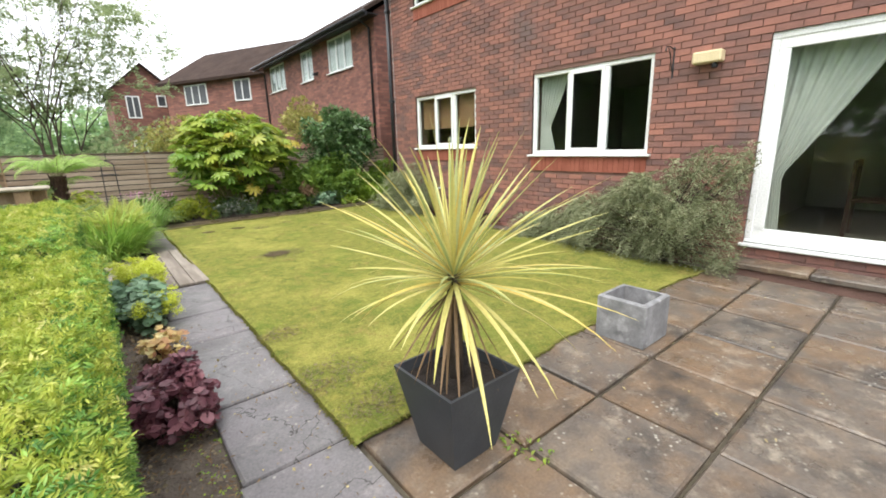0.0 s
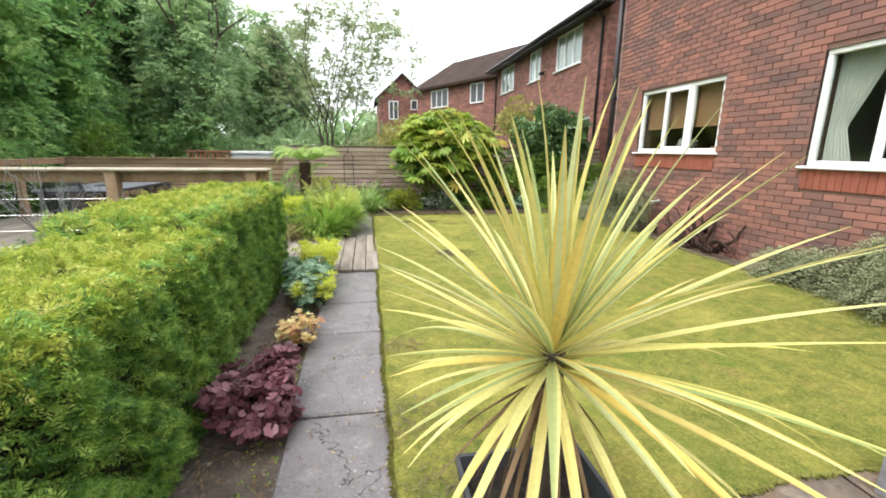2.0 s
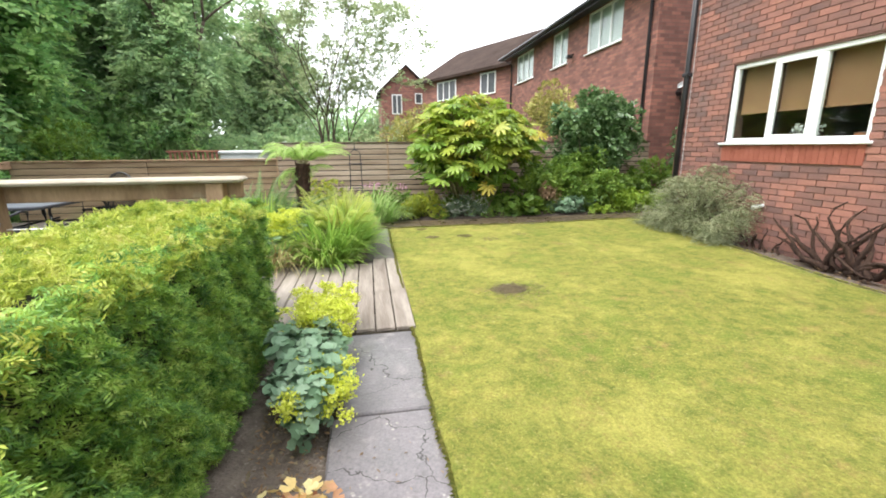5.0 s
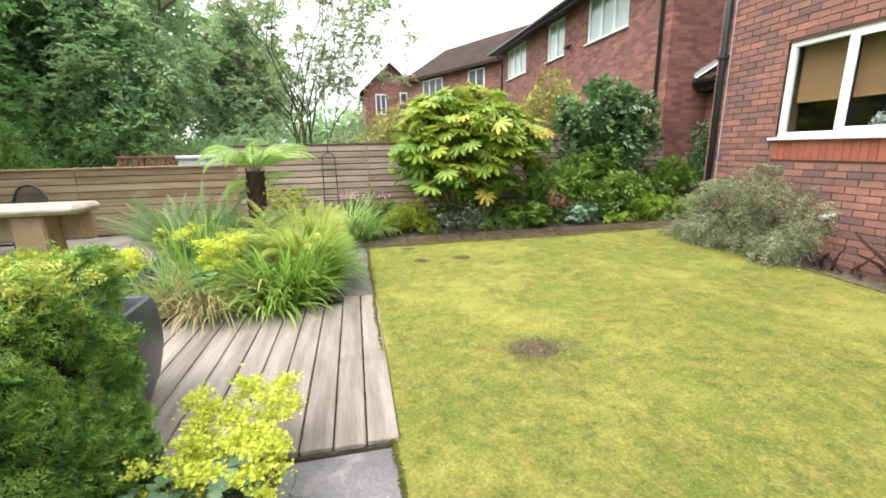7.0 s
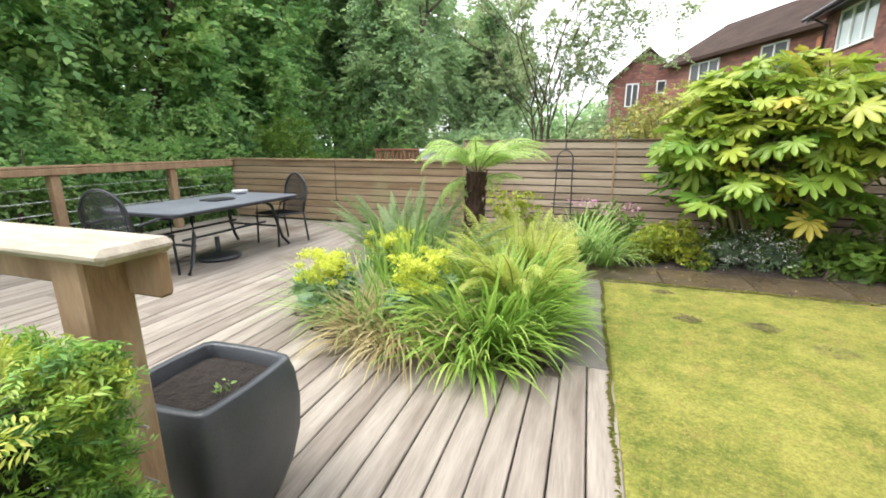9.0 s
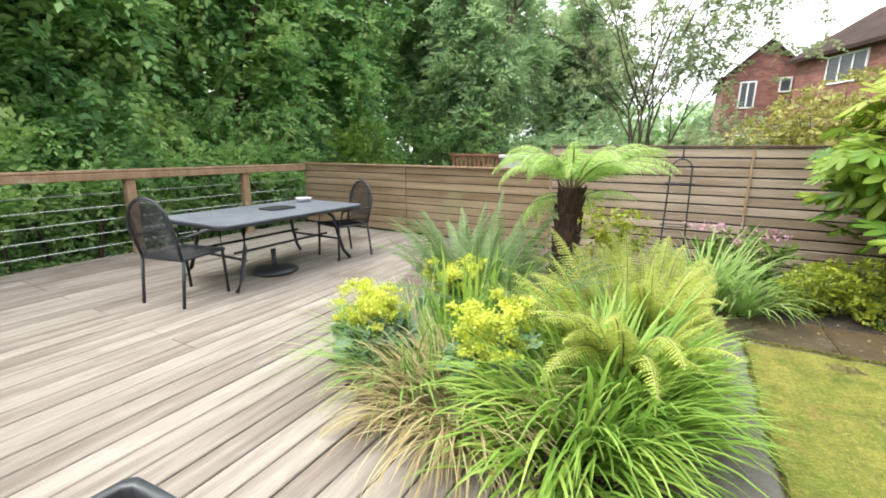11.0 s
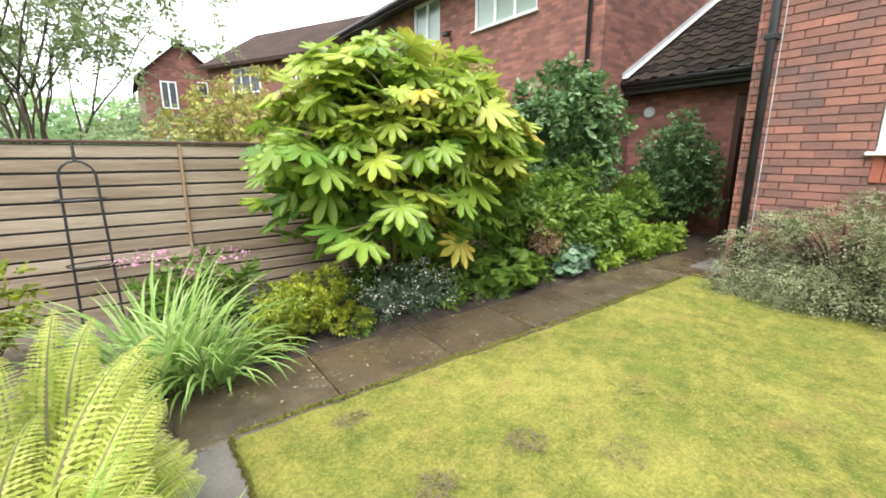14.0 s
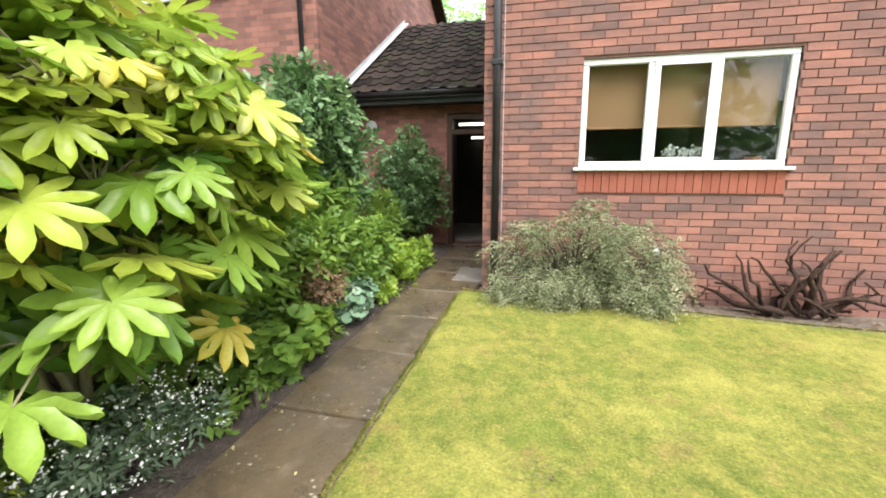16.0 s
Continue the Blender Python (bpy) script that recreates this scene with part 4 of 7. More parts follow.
def upvc_window(parent, y0, y1, z0, z1, x, lights=3, name="window", fw=0.06, opener=1, room=None):
    """White framed window in a wall that faces -x, set back a little, with a sill."""
    win = hang(new(name), parent)
    win.location = (0, 0, 0)
    win.matrix_parent_inverse = Matrix.Translation(-parent.location)
    f0, f1 = x + 0.03, x + 0.1
    fr = [cbox(f0, f1, y0, y1, z1 - fw, z1, 0.008), cbox(f0, f1, y0, y1, z0, z0 + fw, 0.008), cbox(f0, f1, y0, y0 + fw, z0 + fw, z1 - fw, 0.008), cbox(f0, f1, y1 - fw, y1, z0 + fw, z1 - fw, 0.008)]
    wd = (y1 - y0 - 2 * fw) / lights
    for i in range(1, lights):
        m = y0 + fw + wd * i
        fr.append(cbox(f0, f1, m - fw * 0.55, m + fw * 0.55, z0 + fw, z1 - fw, 0.008))
    sub(win, "window_frame", join(fr), M_UPVC)
    if opener is not None:
        a, b = y0 + fw + wd * opener + fw * 0.4, y0 + fw + wd * (opener + 1) - fw * 0.4
        e, s0, s1 = 0.05, f0 - 0.018, f0 - 0.001
        c, d = z0 + fw * 0.75, z1 - fw * 0.75
        sub(win, "opening_sash", join([cbox(s0, s1, a, b, d - e, d, 0.005), cbox(s0, s1, a, b, c, c + e, 0.005), cbox(s0, s1, a, a + e, c + e, d - e, 0.005), cbox(s0, s1, b - e, b, c + e, d - e, 0.005)]), M_UPVC)
    for i in range(lights):
        a, b = y0 + fw + wd * i, y0 + fw + wd * (i + 1)
        g = sub(win, "pane", box(f0 + 0.03, f0 + 0.036, a + 0.01, b - 0.01, z0 + fw, z1 - fw), M_GLASS)
        g.visible_shadow = False
    sub(win, "window_sill", cbox(x - 0.055, x + 0.1, y0 - 0.05, y1 + 0.05, z0 - 0.03, z0 + 0.002, 0.008), M_UPVC)
    return win


def sub(parent, name, vf, material, label="", smooth=False):
    ob = new(name, mesh_of(name, vf[0], vf[1], material, smooth))
    ob.parent = parent
    return tagged(ob, label) if label else ob


win_a = upvc_window(house, *W1, H)
win_b = upvc_window(house, *W2, H)
win_c = upvc_window(house, *WU, H)

# sliding patio door
door = hang(new("patio_door"), house)
door.matrix_parent_inverse = Matrix.Translation(-house.location)
tagged(door, "white sliding glass patio door, closed")
y0, y1, z0, z1 = DOOR
fw = 0.07
sub(door, "door_frame", join([cbox(H + 0.02, H + 0.13, y0, y1, z1 - fw, z1, 0.008), cbox(H + 0.02, H + 0.13, y0, y1, z0, z0 + 0.05, 0.008), cbox(H + 0.02, H + 0.13, y0, y0 + fw, z0 + 0.05, z1 - fw, 0.008), cbox(H + 0.02, H + 0.13, y1 - fw, y1, z0 + 0.05, z1 - fw, 0.008)]), M_UPVC)
mid = -0.58
for a, b, xs in ((mid - 0.04, y1 - fw, H + 0.03), (y0 + fw, mid + 0.04, H + 0.08)):
    e = 0.1
    sub(door, "sliding_sash", join([cbox(xs, xs + 0.04, a, b, z1 - fw - e, z1 - fw + 0.01, 0.006), cbox(xs, xs + 0.04, a, b, z0 + 0.04, z0 + 0.05 + e * 1.2, 0.006), cbox(xs, xs + 0.04, a, a + e, z0 + 0.05 + e, z1 - fw - e, 0.006), cbox(xs, xs + 0.04, b - e, b, z0 + 0.05 + e, z1 - fw - e, 0.006)]), M_UPVC)
    g = sub(door, "pane", box(xs + 0.015, xs + 0.021, a + e, b - e, z0 + 0.05 + e, z1 - fw - e), M_GLASS)
    g.visible_shadow = False
sub(door, "door_sill", cbox(H - 0.05, H + 0.13, y0 - 0.03, y1 + 0.03, z0 - 0.035, z0, 0.006), M_UPVC)

# downpipe at the corner and a gutter bracket
pipe = thing("downpipe", (H - 0.06, 7.84, 0), "black plastic rainwater downpipe on the house corner", "downpipe")
part("pipe", tube([(H - 0.06, 7.84, 0.02), (H - 0.06, 7.84, 5.0)], 0.04, 12), M_BLACK, pipe, smooth=True)
for z in (0.35, 2.35, 4.2):
    part("pipe_clip", cbox(H - 0.11, H + 0.0, 7.785, 7.895, z, z + 0.05, 0.006), M_BLACK, pipe)
part("cable", tube([(H - 0.012, 7.775, 0.02), (H - 0.012, 7.775, 4.9)], 0.004, 6), M_LEAD, pipe, "thin pale cable beside the pipe")

# lamp and bracket on the wall
lamp = thing("wall_lamp", (H - 0.05, 1.32, 2.24), "cream box-shaped outdoor wall lamp with dark sensor below", "wall lamp")
part("cover", cbox(H - 0.13, H - 0.001, 1.17, 1.47, 2.185, 2.31, 0.015), M_CREAM, lamp)
part("sensor", lathe([(0.0, 2.125), (0.028, 2.13), (0.034, 2.155), (0.02, 2.185)], 12, H - 0.06, 1.25), M_BLACK, lamp, "small dark sensor", True)
bracket = thing("hanging_bracket", (H, 1.72, 2.25), "black wrought iron hanging basket bracket on brick wall", "bracket")
part("back_bar", cbox(H - 0.012, H - 0.001, 1.71, 1.73, 2.08, 2.43, 0.003), M_METAL, bracket)
part("arm", tube([(H - 0.01, 1.72, 2.40), (H - 0.12, 1.72, 2.42), (H - 0.22, 1.72, 2.41), (H - 0.235, 1.72, 2.37), (H - 0.21, 1.72, 2.36)], 0.007, 6), M_METAL, bracket)
part("stay", tube([(H - 0.01, 1.72, 2.14), (H - 0.07, 1.72, 2.22), (H - 0.1, 1.72, 2.32), (H - 0.16, 1.72, 2.40)], 0.006, 6), M_METAL, bracket)

# stone step below the patio door
step = thing("door_step", (4.7, -0.5, -0.1), "low brown stone step below the patio door", "step")
for i in range(4):
    a = 0.8 - i * 0.72
    part("step_stone", cbox(4.56, H - 0.004, a - 0.71, a, -0.03, 0.035, 0.012), M_PATIO, step)
part("step_base", box(4.6, H - 0.004, -2.05, 0.78, -0.13, -0.03), M_MORTAR, step)

# ---- rooms behind the windows ----
def blind(y0, y1, z0, z1):
    b = thing("roller_blind", (H + 0.16, (y0 + y1) / 2, z0), "tan roller blind half drawn inside the window", "blind", "kitchen blinds")
    part("fabric", box(H + 0.155, H + 0.16, y0, y1, z0, z1), M_BLIND, b)
    part("bottom_bar", tube([(H + 0.157, y0, z0), (H + 0.157, y1, z0)], 0.012, 8), M_BLIND, b)


for i in range(3):
    w = (W1[1] - W1[0] - 0.12) / 3
    blind(W1[0] + 0.07 + w * i, W1[0] + 0.05 + w * (i + 1), 1.72, 2.34)


def curtain(y_top, y_mid, y_low, z_top, z_tie, z_low, x, label):
    """A gathered curtain: full at the top, tied in at the middle."""
    v, f = [], []
    n, rows = 44, 22
    for j in range(rows + 1):
        z = z_top + (z_low - z_top) * j / rows
        if z > z_tie:
            t = (z_top - z) / (z_top - z_tie)
            e = y_top[1] + (y_mid[1] - y_top[1]) * t ** 1.15
            s = y_top[0] + (y_mid[0] - y_top[0]) * t
        else:
            t = (z_tie - z) / max(z_tie - z_low, 0.01)
            e = y_mid[1] + (y_low[1] - y_mid[1]) * t
            s = y_mid[0] + (y_low[0] - y_mid[0]) * t
        for i in range(n + 1):
            k = i / n
            v.append((x + 0.025 * math.sin(k * 50), s + (e - s) * k, z))
    for j in range(rows):
        for i in range(n):
            q = j * (n + 1) + i
            f.append((q, q + 1, q + n + 2, q + n + 1))
    return solo("curtain", (v, f), M_CURTAIN, label, "curtain", smooth=True)


curtain((0.72, -0.25), (0.72, 0.55), (0.72, 0.5), 2.38, 0.95, 0.2, H + 0.22, "pale grey tied-back curtain inside the patio door")
curtain((3.82, 3.3), (3.82, 3.62), (3.82, 3.5), 2.4, 1.6, 1.2, H + 0.2, "pale grey curtain inside the dining window")
for y, w in ((6.1, 0.05), (5.98, 0.05), (5.88, 0.05)):
    fl = thing("potted_flower", (H + 0.2, y, 1.33), "small white flower in a glass on the window ledge", "potted plant", "ledge flowers")
    part("jar", lathe([(0.0, 1.3), (0.032, 1.3), (0.036, 1.38), (0.033, 1.42)], 12, H + 0.2, y), M_STONE, fl)
    c = np.array([[H + 0.2, y, 1.47]]) + RNG.normal(0, 0.03, (60, 3))
    leaf_part("petals", leaves(c, RNG.normal(0, 1, (60, 3)), 0.035, 0.03), M_WHITE, fl)
pot = thing("clay_pot", (H + 0.2, 5.36, 1.31), "small terracotta pot on the window ledge", "pot")
part("body", lathe([(0.0, 1.3), (0.05, 1.3), (0.065, 1.39)], 16, H + 0.2, 5.36), M_TERRA, pot)
part("rim", lathe([(0.072, 1.385), (0.075, 1.42), (0.06, 1.42), (0.055, 1.36)], 16, H + 0.2, 5.36), M_TERRA, pot)
part("window_board", join([box(H + 0.11, H + 0.34, W1[0] - 0.02, W1[1] + 0.02, 1.27, 1.3), box(H + 0.11, H + 0.34, W2[0] - 0.02, W2[1] + 0.02, 1.13, 1.16)]), M_UPVC, house)
# dining chair and lampshade dimly seen in the room
rc = thing("dining_chair", (6.2, -0.1, 0.18), "brown wooden slatted dining chair inside the room", "chair")
part("seat", cbox(6.0, 6.4, -0.35, 0.1, 0.6, 0.64, 0.01), M_BROWN, rc)
for dx, dy, h in ((6.02, -0.33, 0.6), (6.38, -0.33, 0.6), (6.02, 0.08, 1.05), (6.38, 0.08, 1.05)):
    part("leg", box(dx - 0.02, dx + 0.02, dy - 0.02, dy + 0.02, 0.18, h), M_BROWN, rc)
for k in range(4):
    part("back_slat", box(6.06 + 0.08 * k, 6.1 + 0.08 * k, 0.07, 0.09, 0.66, 1.0), M_BROWN, rc)
part("top_rail", cbox(6.0, 6.4, 0.06, 0.1, 1.0, 1.08, 0.008), M_BROWN, rc)
sl = thing("table_lamp", (7.6, -1.3, 0.18), "table lamp with pale shade inside the room", "lamp")
part("shade", lathe([(0.22, 1.25), (0.14, 1.6)], 20, 7.6, -1.3), M_CURTAIN, sl, smooth=True)
part("stand", lathe([(0.12, 0.18), (0.1, 0.8), (0.03, 0.85), (0.03, 1.3)], 12, 7.6, -1.3), M_BROWN, sl)

# ---- neighbour's house ----
NX, NY0, NY1 = 6.15, 10.55, 20.4
nb = thing("neighbour_house", (10, 15, -0.1), "two-storey red brick neighbouring house with dark roof and white windows", "house")
NW = [(11.95, 13.72, 3.85, 4.92), (14.95, 16.1, 3.85, 4.92), (17.8, 19.68, 3.85, 4.92), (11.15, 12.7, 1.3, 2.3)]
part("wall", holed_wall(NX, NX + 0.3, NY0, NY1, -0.3, 5.1, NW), M_BRICK_FAR, nb)
for b in (box(NX + 0.3, 13.5, NY0, NY0 + 0.3, -0.3, 5.1), box(NX + 0.3, 13.5, NY1 - 0.3, NY1, -0.3, 5.1), box(13.2, 13.5, NY0 + 0.3, NY1 - 0.3, -0.3, 5.1)):
    part("wall", b, M_BRICK_FAR, nb)
part("gable", ([(NX, NY0, 5.1), (13.5, NY0, 5.1), (9.8, NY0, 7.2), (NX, NY0 + 0.3, 5.1), (13.5, NY0 + 0.3, 5.1), (9.8, NY0 + 0.3, 7.2)], [(0, 1, 2), (5, 4, 3), (0, 2, 5, 3), (1, 4, 5, 2)]), M_BRICK_FAR, nb)
part("roof", ([(5.75, 10.3, 4.98), (5.75, 20.65, 4.98), (9.8, 20.65, 7.4), (9.8, 10.3, 7.4), (13.9, 10.3, 4.98), (13.9, 20.65, 4.98), (5.75, 10.3, 5.08), (5.75, 20.65, 5.08), (9.8, 20.65, 7.5), (9.8, 10.3, 7.5), (13.9, 10.3, 5.08), (13.9, 20.65, 5.08)], [(6, 9, 8, 7), (9, 10, 11, 8), (0, 1, 2, 3), (3, 2, 5, 4), (0, 6, 7, 1), (4, 5, 11, 10), (0, 3, 9, 6), (3, 4, 10, 9), (1, 7, 8, 2), (2, 8, 11, 5)]), M_ROOF_FAR, nb)
part("soffit", join([box(5.78, NX, 10.3, 20.65, 4.93, 4.96), box(5.74, 5.78, 10.3, 20.65, 4.86, 5.0)]), M_BLACK, nb, "black fascia and soffit")
part("gutter", tube([(5.68, 10.3, 4.96), (5.68, 20.65, 4.96)], 0.055, 10), M_BLACK, nb, smooth=True)
for y in (10.78, 20.2):
    part("downpipe", tube([(NX - 0.05, y, -0.1), (NX - 0.05, y, 4.7), (5.7, y, 4.92)], 0.036, 8), M_BLACK, nb, smooth=True)
for w, n in zip(NW, (3, 2, 3, 2)):
    upvc_window(nb, *w, NX, lights=n, opener=None)
for w in NW[:3]:
    tagged(solo("net_curtain", box(NX + 0.105, NX + 0.112, w[0] + 0.03, w[1] - 0.03, w[2], w[3]), M_UPVC, "pale closed curtains behind an upstairs window", "curtain", "upstairs curtains"))
fl = thing("floodlight", (NX - 0.1, 14.5, 3.95), "small black floodlight on the brick wall", "floodlight")
part("head", cbox(NX - 0.22, NX - 0.06, 14.42, 14.58, 3.9, 4.0, 0.02), M_BLACK, fl)
part("arm", tube([(NX, 14.5, 4.03), (NX - 0.12, 14.5, 4.0)], 0.02, 6), M_BLACK, fl)

# ---- link building with the doorway ----
GX = 7.15
link = thing("link_building", (8.5, 9.3, -0.1), "low brick link with tiled lean-to roof and open dark doorway", "outbuilding")
GD = (8.1, 8.9, 0.06, 2.17)
part("wall", holed_wall(GX, GX + 0.25, 7.98, NY0, -0.3, 2.42, [GD]), M_BRICK_FAR, link)
part("inner_wall", join([box(GX + 0.25, 9.9, 7.99, 8.02, 0.03, 2.31), box(9.9, 9.99, 7.99, NY0, 0.03, 2.31), box(GX + 0.25, 9.9, 9.3, 9.35, 0.03, 2.31)]), M_DIM, link, "inner wall coloured near-black for the unlit interior")
part("wall", join([box(10.0, 10.2, 7.98, NY0, -0.3, 4.3)]), M_BRICK_FAR, link)
part("room_floor", box(GX, 10.0, 7.98, NY0, -0.2, 0.03), M_CONC, link)
part("fascia", cbox(6.86, 6.9, 7.98, NY0, 2.3, 2.46, 0.005), M_BLACK, link, "black fascia board")
part("soffit", box(6.9, GX, 7.98, NY0, 2.3, 2.33), M_BLACK, link)
part("gutter", tube([(6.80, 7.98, 2.46), (6.80, NY0, 2.46)], 0.055, 10), M_BLACK, link, smooth=True)
part("flashing", ([(6.78, NY0 - 0.1, 2.55), (10.1, NY0 - 0.1, 4.49), (10.1, NY0 - 0.003, 4.5), (6.78, NY0 - 0.003, 2.56), (6.78, NY0 - 0.003, 2.64), (10.1, NY0 - 0.003, 4.58)], [(0, 1, 2, 3), (3, 2, 5, 4)]), M_LEAD, link, "pale mortar and lead flashing")
part("roof_deck", ([(6.8, 7.98, 2.45), (6.8, NY0, 2.45), (10.1, NY0, 4.38), (10.1, 7.98, 4.38), (6.8, 7.98, 2.38), (6.8, NY0, 2.38), (10.1, NY0, 4.3), (10.1, 7.98, 4.3)], [(0, 3, 2, 1), (4, 5, 6, 7), (0, 1, 5, 4), (3, 7, 6, 2)]), M_BLACK, link)
part("door_frame", join([cbox(GX - 0.03, GX + 0.1, GD[1] - 0.09, GD[1], 0.03, 2.15, 0.006), cbox(GX - 0.03, GX + 0.1, GD[0], GD[0] + 0.09, 0.03, 2.15, 0.006), cbox(GX - 0.03, GX + 0.1, GD[0] + 0.09, GD[1] - 0.09, 1.84, 1.92, 0.006), cbox(GX - 0.03, GX + 0.1, GD[0] + 0.09, GD[1] - 0.09, 2.07, 2.15, 0.006)]), M_BROWN, link, "dark brown wooden door frame")
part("threshold", cbox(GX - 0.12, GX + 0.2, GD[0], GD[1], 0.03, 0.075, 0.008), M_BROWN, link)
for lx, lz in ((8.4, 2.11), (9.8, 1.95)):
    tl = thing("tube_light", (lx, 8.5, lz), "white fluorescent tube light inside the doorway", "light", "store tube lights")
    part("tube", tube([(lx, 8.12, lz), (lx, 8.95, lz)], 0.016, 8), M_TUBE, tl)
    part("housing", box(lx + 0.02, lx + 0.06, 8.1, 8.97, lz - 0.02, lz + 0.03), M_UPVC, tl)
    part("hanger", join([tube([(lx + 0.04, y, lz), (lx + 0.04, y, 2.312)], 0.006, 5) for y in (8.2, 8.85)]), M_METAL, tl)
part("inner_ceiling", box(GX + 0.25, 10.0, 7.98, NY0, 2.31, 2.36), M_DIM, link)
vt = thing("wall_vent", (GX - 0.02, 10.2, 2.0), "round grey vent on the brick wall", "vent")
part("cover", lathe([(0.0, 0.03), (0.07, 0.03), (0.1, 0.0)], 18), M_LEAD, vt)
vt.children[0].matrix_parent_inverse = Matrix.Identity(4)
vt.children[0].rotation_euler = (0, radians(-90), 0)

# ---- houses further along ----
def far_house(at, x0, x1, y0, y1, eave, ridge, wins, gable_front, label):
    h = thing("far_house", at, label, "house", "far houses")
    part("wall", join([box(x0, x1, y0, y1, -0.3, eave)]), M_BRICK_FAR, h)
    if gable_front:
        xm = (x0 + x1) / 2
        for ya, yb in ((y0, y0 + 0.3), (y1 - 0.3, y1)):
            part("gable", ([(x0, ya, eave), (x1, ya, eave), (xm, ya, ridge), (x0, yb, eave), (x1, yb, eave), (xm, yb, ridge)], [(0, 1, 2), (5, 4, 3), (0, 2, 5, 3), (1, 4, 5, 2)]), M_BRICK_FAR, h)
        part("roof", ([(x0 - .3, y0 - .3, eave - .12), (xm, y0 - .3, ridge + .1), (x1 + .3, y0 - .3, eave - .12), (x0 - .3, y1, eave - .12), (xm, y1, ridge + .1), (x1 + .3, y1, eave - .12), (x0 - .3, y0 - .3, eave - .25), (xm, y0 - .3, ridge - .03), (x1 + .3, y0 - .3, eave - .25)], [(0, 1, 4, 3), (1, 2, 5, 4), (6, 7, 1, 0), (7, 8, 2, 1)]), M_ROOF_FAR, h)
    else:
        ym = (y0 + y1) / 2
        part("roof", ([(x0 - .3, y0 - .35, eave - .05), (x1 + .3, y0 - .35, eave - .05), (x1 + .3, ym, ridge), (x0 - .3, ym, ridge), (x0 - .3, y1 + .35, eave - .05), (x1 + .3, y1 + .35, eave - .05), (x0 - .3, y0 - .35, eave - .2), (x1 + .3, y0 - .35, eave - .2)], [(0, 1, 2, 3), (3, 2, 5, 4), (6, 7, 1, 0), (0, 3, 4), (1, 5, 2)]), M_ROOF_FAR, h)
    for a, b, c, d, n in wins:
        wn_ = hang(new("window"), h)
        wn_.matrix_parent_inverse = Matrix.Translation(-h.location)
        bars = [cbox(a, b, y0 - .05, y0 + .04, c, c + .07, .01), cbox(a, b, y0 - .05, y0 + .04, d - .07, d, .01)]
        for i in range(n + 1):
            q = a + (b - a - .07) * i / n
            bars.append(cbox(q, q + .07, y0 - .05, y0 + .04, c + .07, d - .07, .01))
        sub(wn_, "window_frame", join(bars), M_UPVC)
        sub(wn_, "pane", box(a + .03, b - .03, y0 - .02, y0 - .01, c + .03, d - .03), M_POT, "dark glass pane")
    return h


turned = far_house((0, 0, 0), -6.3, 5.5, 0.0, 6.5, 5.35, 7.5, [(-4.6, -2.75, 4.0, 5.1, 3), (-0.6, 0.6, 4.0, 5.1, 2)], False, "red brick house with dark tiled roof beyond the neighbour")
turned.matrix_basis = pose(6.25, 24.4, 0, 0, 0, -63.9)
far_house((2.3, 32, -0.1), 0.9, 4.3, 32.0, 40.0, 5.0, 6.6, [(1.6, 2.3, 3.5, 4.8, 2), (3.2, 3.7, 4.2, 4.9, 1), (1.6, 2.3, 1.2, 2.2, 1)], True, "distant brick house with front gable and white windows")
alarm = thing("alarm_box", (7.0, 22.8, 4.7), "small orange alarm box on a far brick wall", "alarm box")
part("box", cbox(6.93, 7.1, 22.6, 22.9, 4.55, 4.9, 0.03), M_TERRA, alarm)

# ---- fences ----
FY = 10.35


def board_row(parent, x0, x1, z, h, y, material):
    part("slat", cbox(x0, x1, y, y + 0.022, z, z + h, 0.004), material, parent)


fence_hi = thing("slatted_fence", (1.0, FY, 0), "weathered horizontal slatted timber fence with dark gaps", "fence")
for a, b in ((-1.95, 0.19), (0.21, 2.2), (2.22, 4.2), (4.22, 6.1)):
    for k in range(13):
        board_row(fence_hi, a, b, 0.02 + k * 0.1045, 0.087, FY + random.uniform(-0.003, 0.003), M_FENCE)
for x in (-1.96, 0.2, 2.2, 4.2):
    part("batten", cbox(x - 0.012, x + 0.012, FY - 0.02, FY - 0.006, 0.02, 1.38, 0.003), M_RAIL, fence_hi)
for x in (-1.9, 0.2, 2.2, 4.2, 6.05):
    part("post", cbox(x - 0.045, x + 0.045, FY + 0.05, FY + 0.14, -0.2, 1.36, 0.006), M_RAIL, fence_hi)
# Added black sheet stands in for the shade in the slat gaps.
part("backing", box(-1.95, 6.1, FY + 0.032, FY + 0.04, 0.0, 1.37), M_BLACK, fence_hi, "added black sheet that shades the gaps between slats")
part("cap_rail", cbox(-1.97, 6.1, FY - 0.02, FY + 0.06, 1.375, 1.4, 0.005), M_BROWN, fence_hi, "dark brown capping rail")
fence_lo = thing("slatted_fence", (-4.2, FY, 0), "lower brown slatted timber fence round the deck", "fence")
for a, b in ((-6.55, -4.3), (-4.29, -1.97)):
    for k in range(9):
        board_row(fence_lo, a, b, 0.03 + k * 0.117, 0.104, FY + 0.01 + random.uniform(-0.004, 0.004), M_FENCE_BROWN)
# Another added black sheet, for the shade in the lower fence's gaps.
part("backing", box(-6.55, -1.97, FY + 0.042, FY + 0.05, 0.0, 1.06), M_BLACK, fence_lo)
part("cap_rail", cbox(-6.6, -1.97, FY - 0.03, FY + 0.07, 1.075, 1.1, 0.005), M_RAIL, fence_lo)
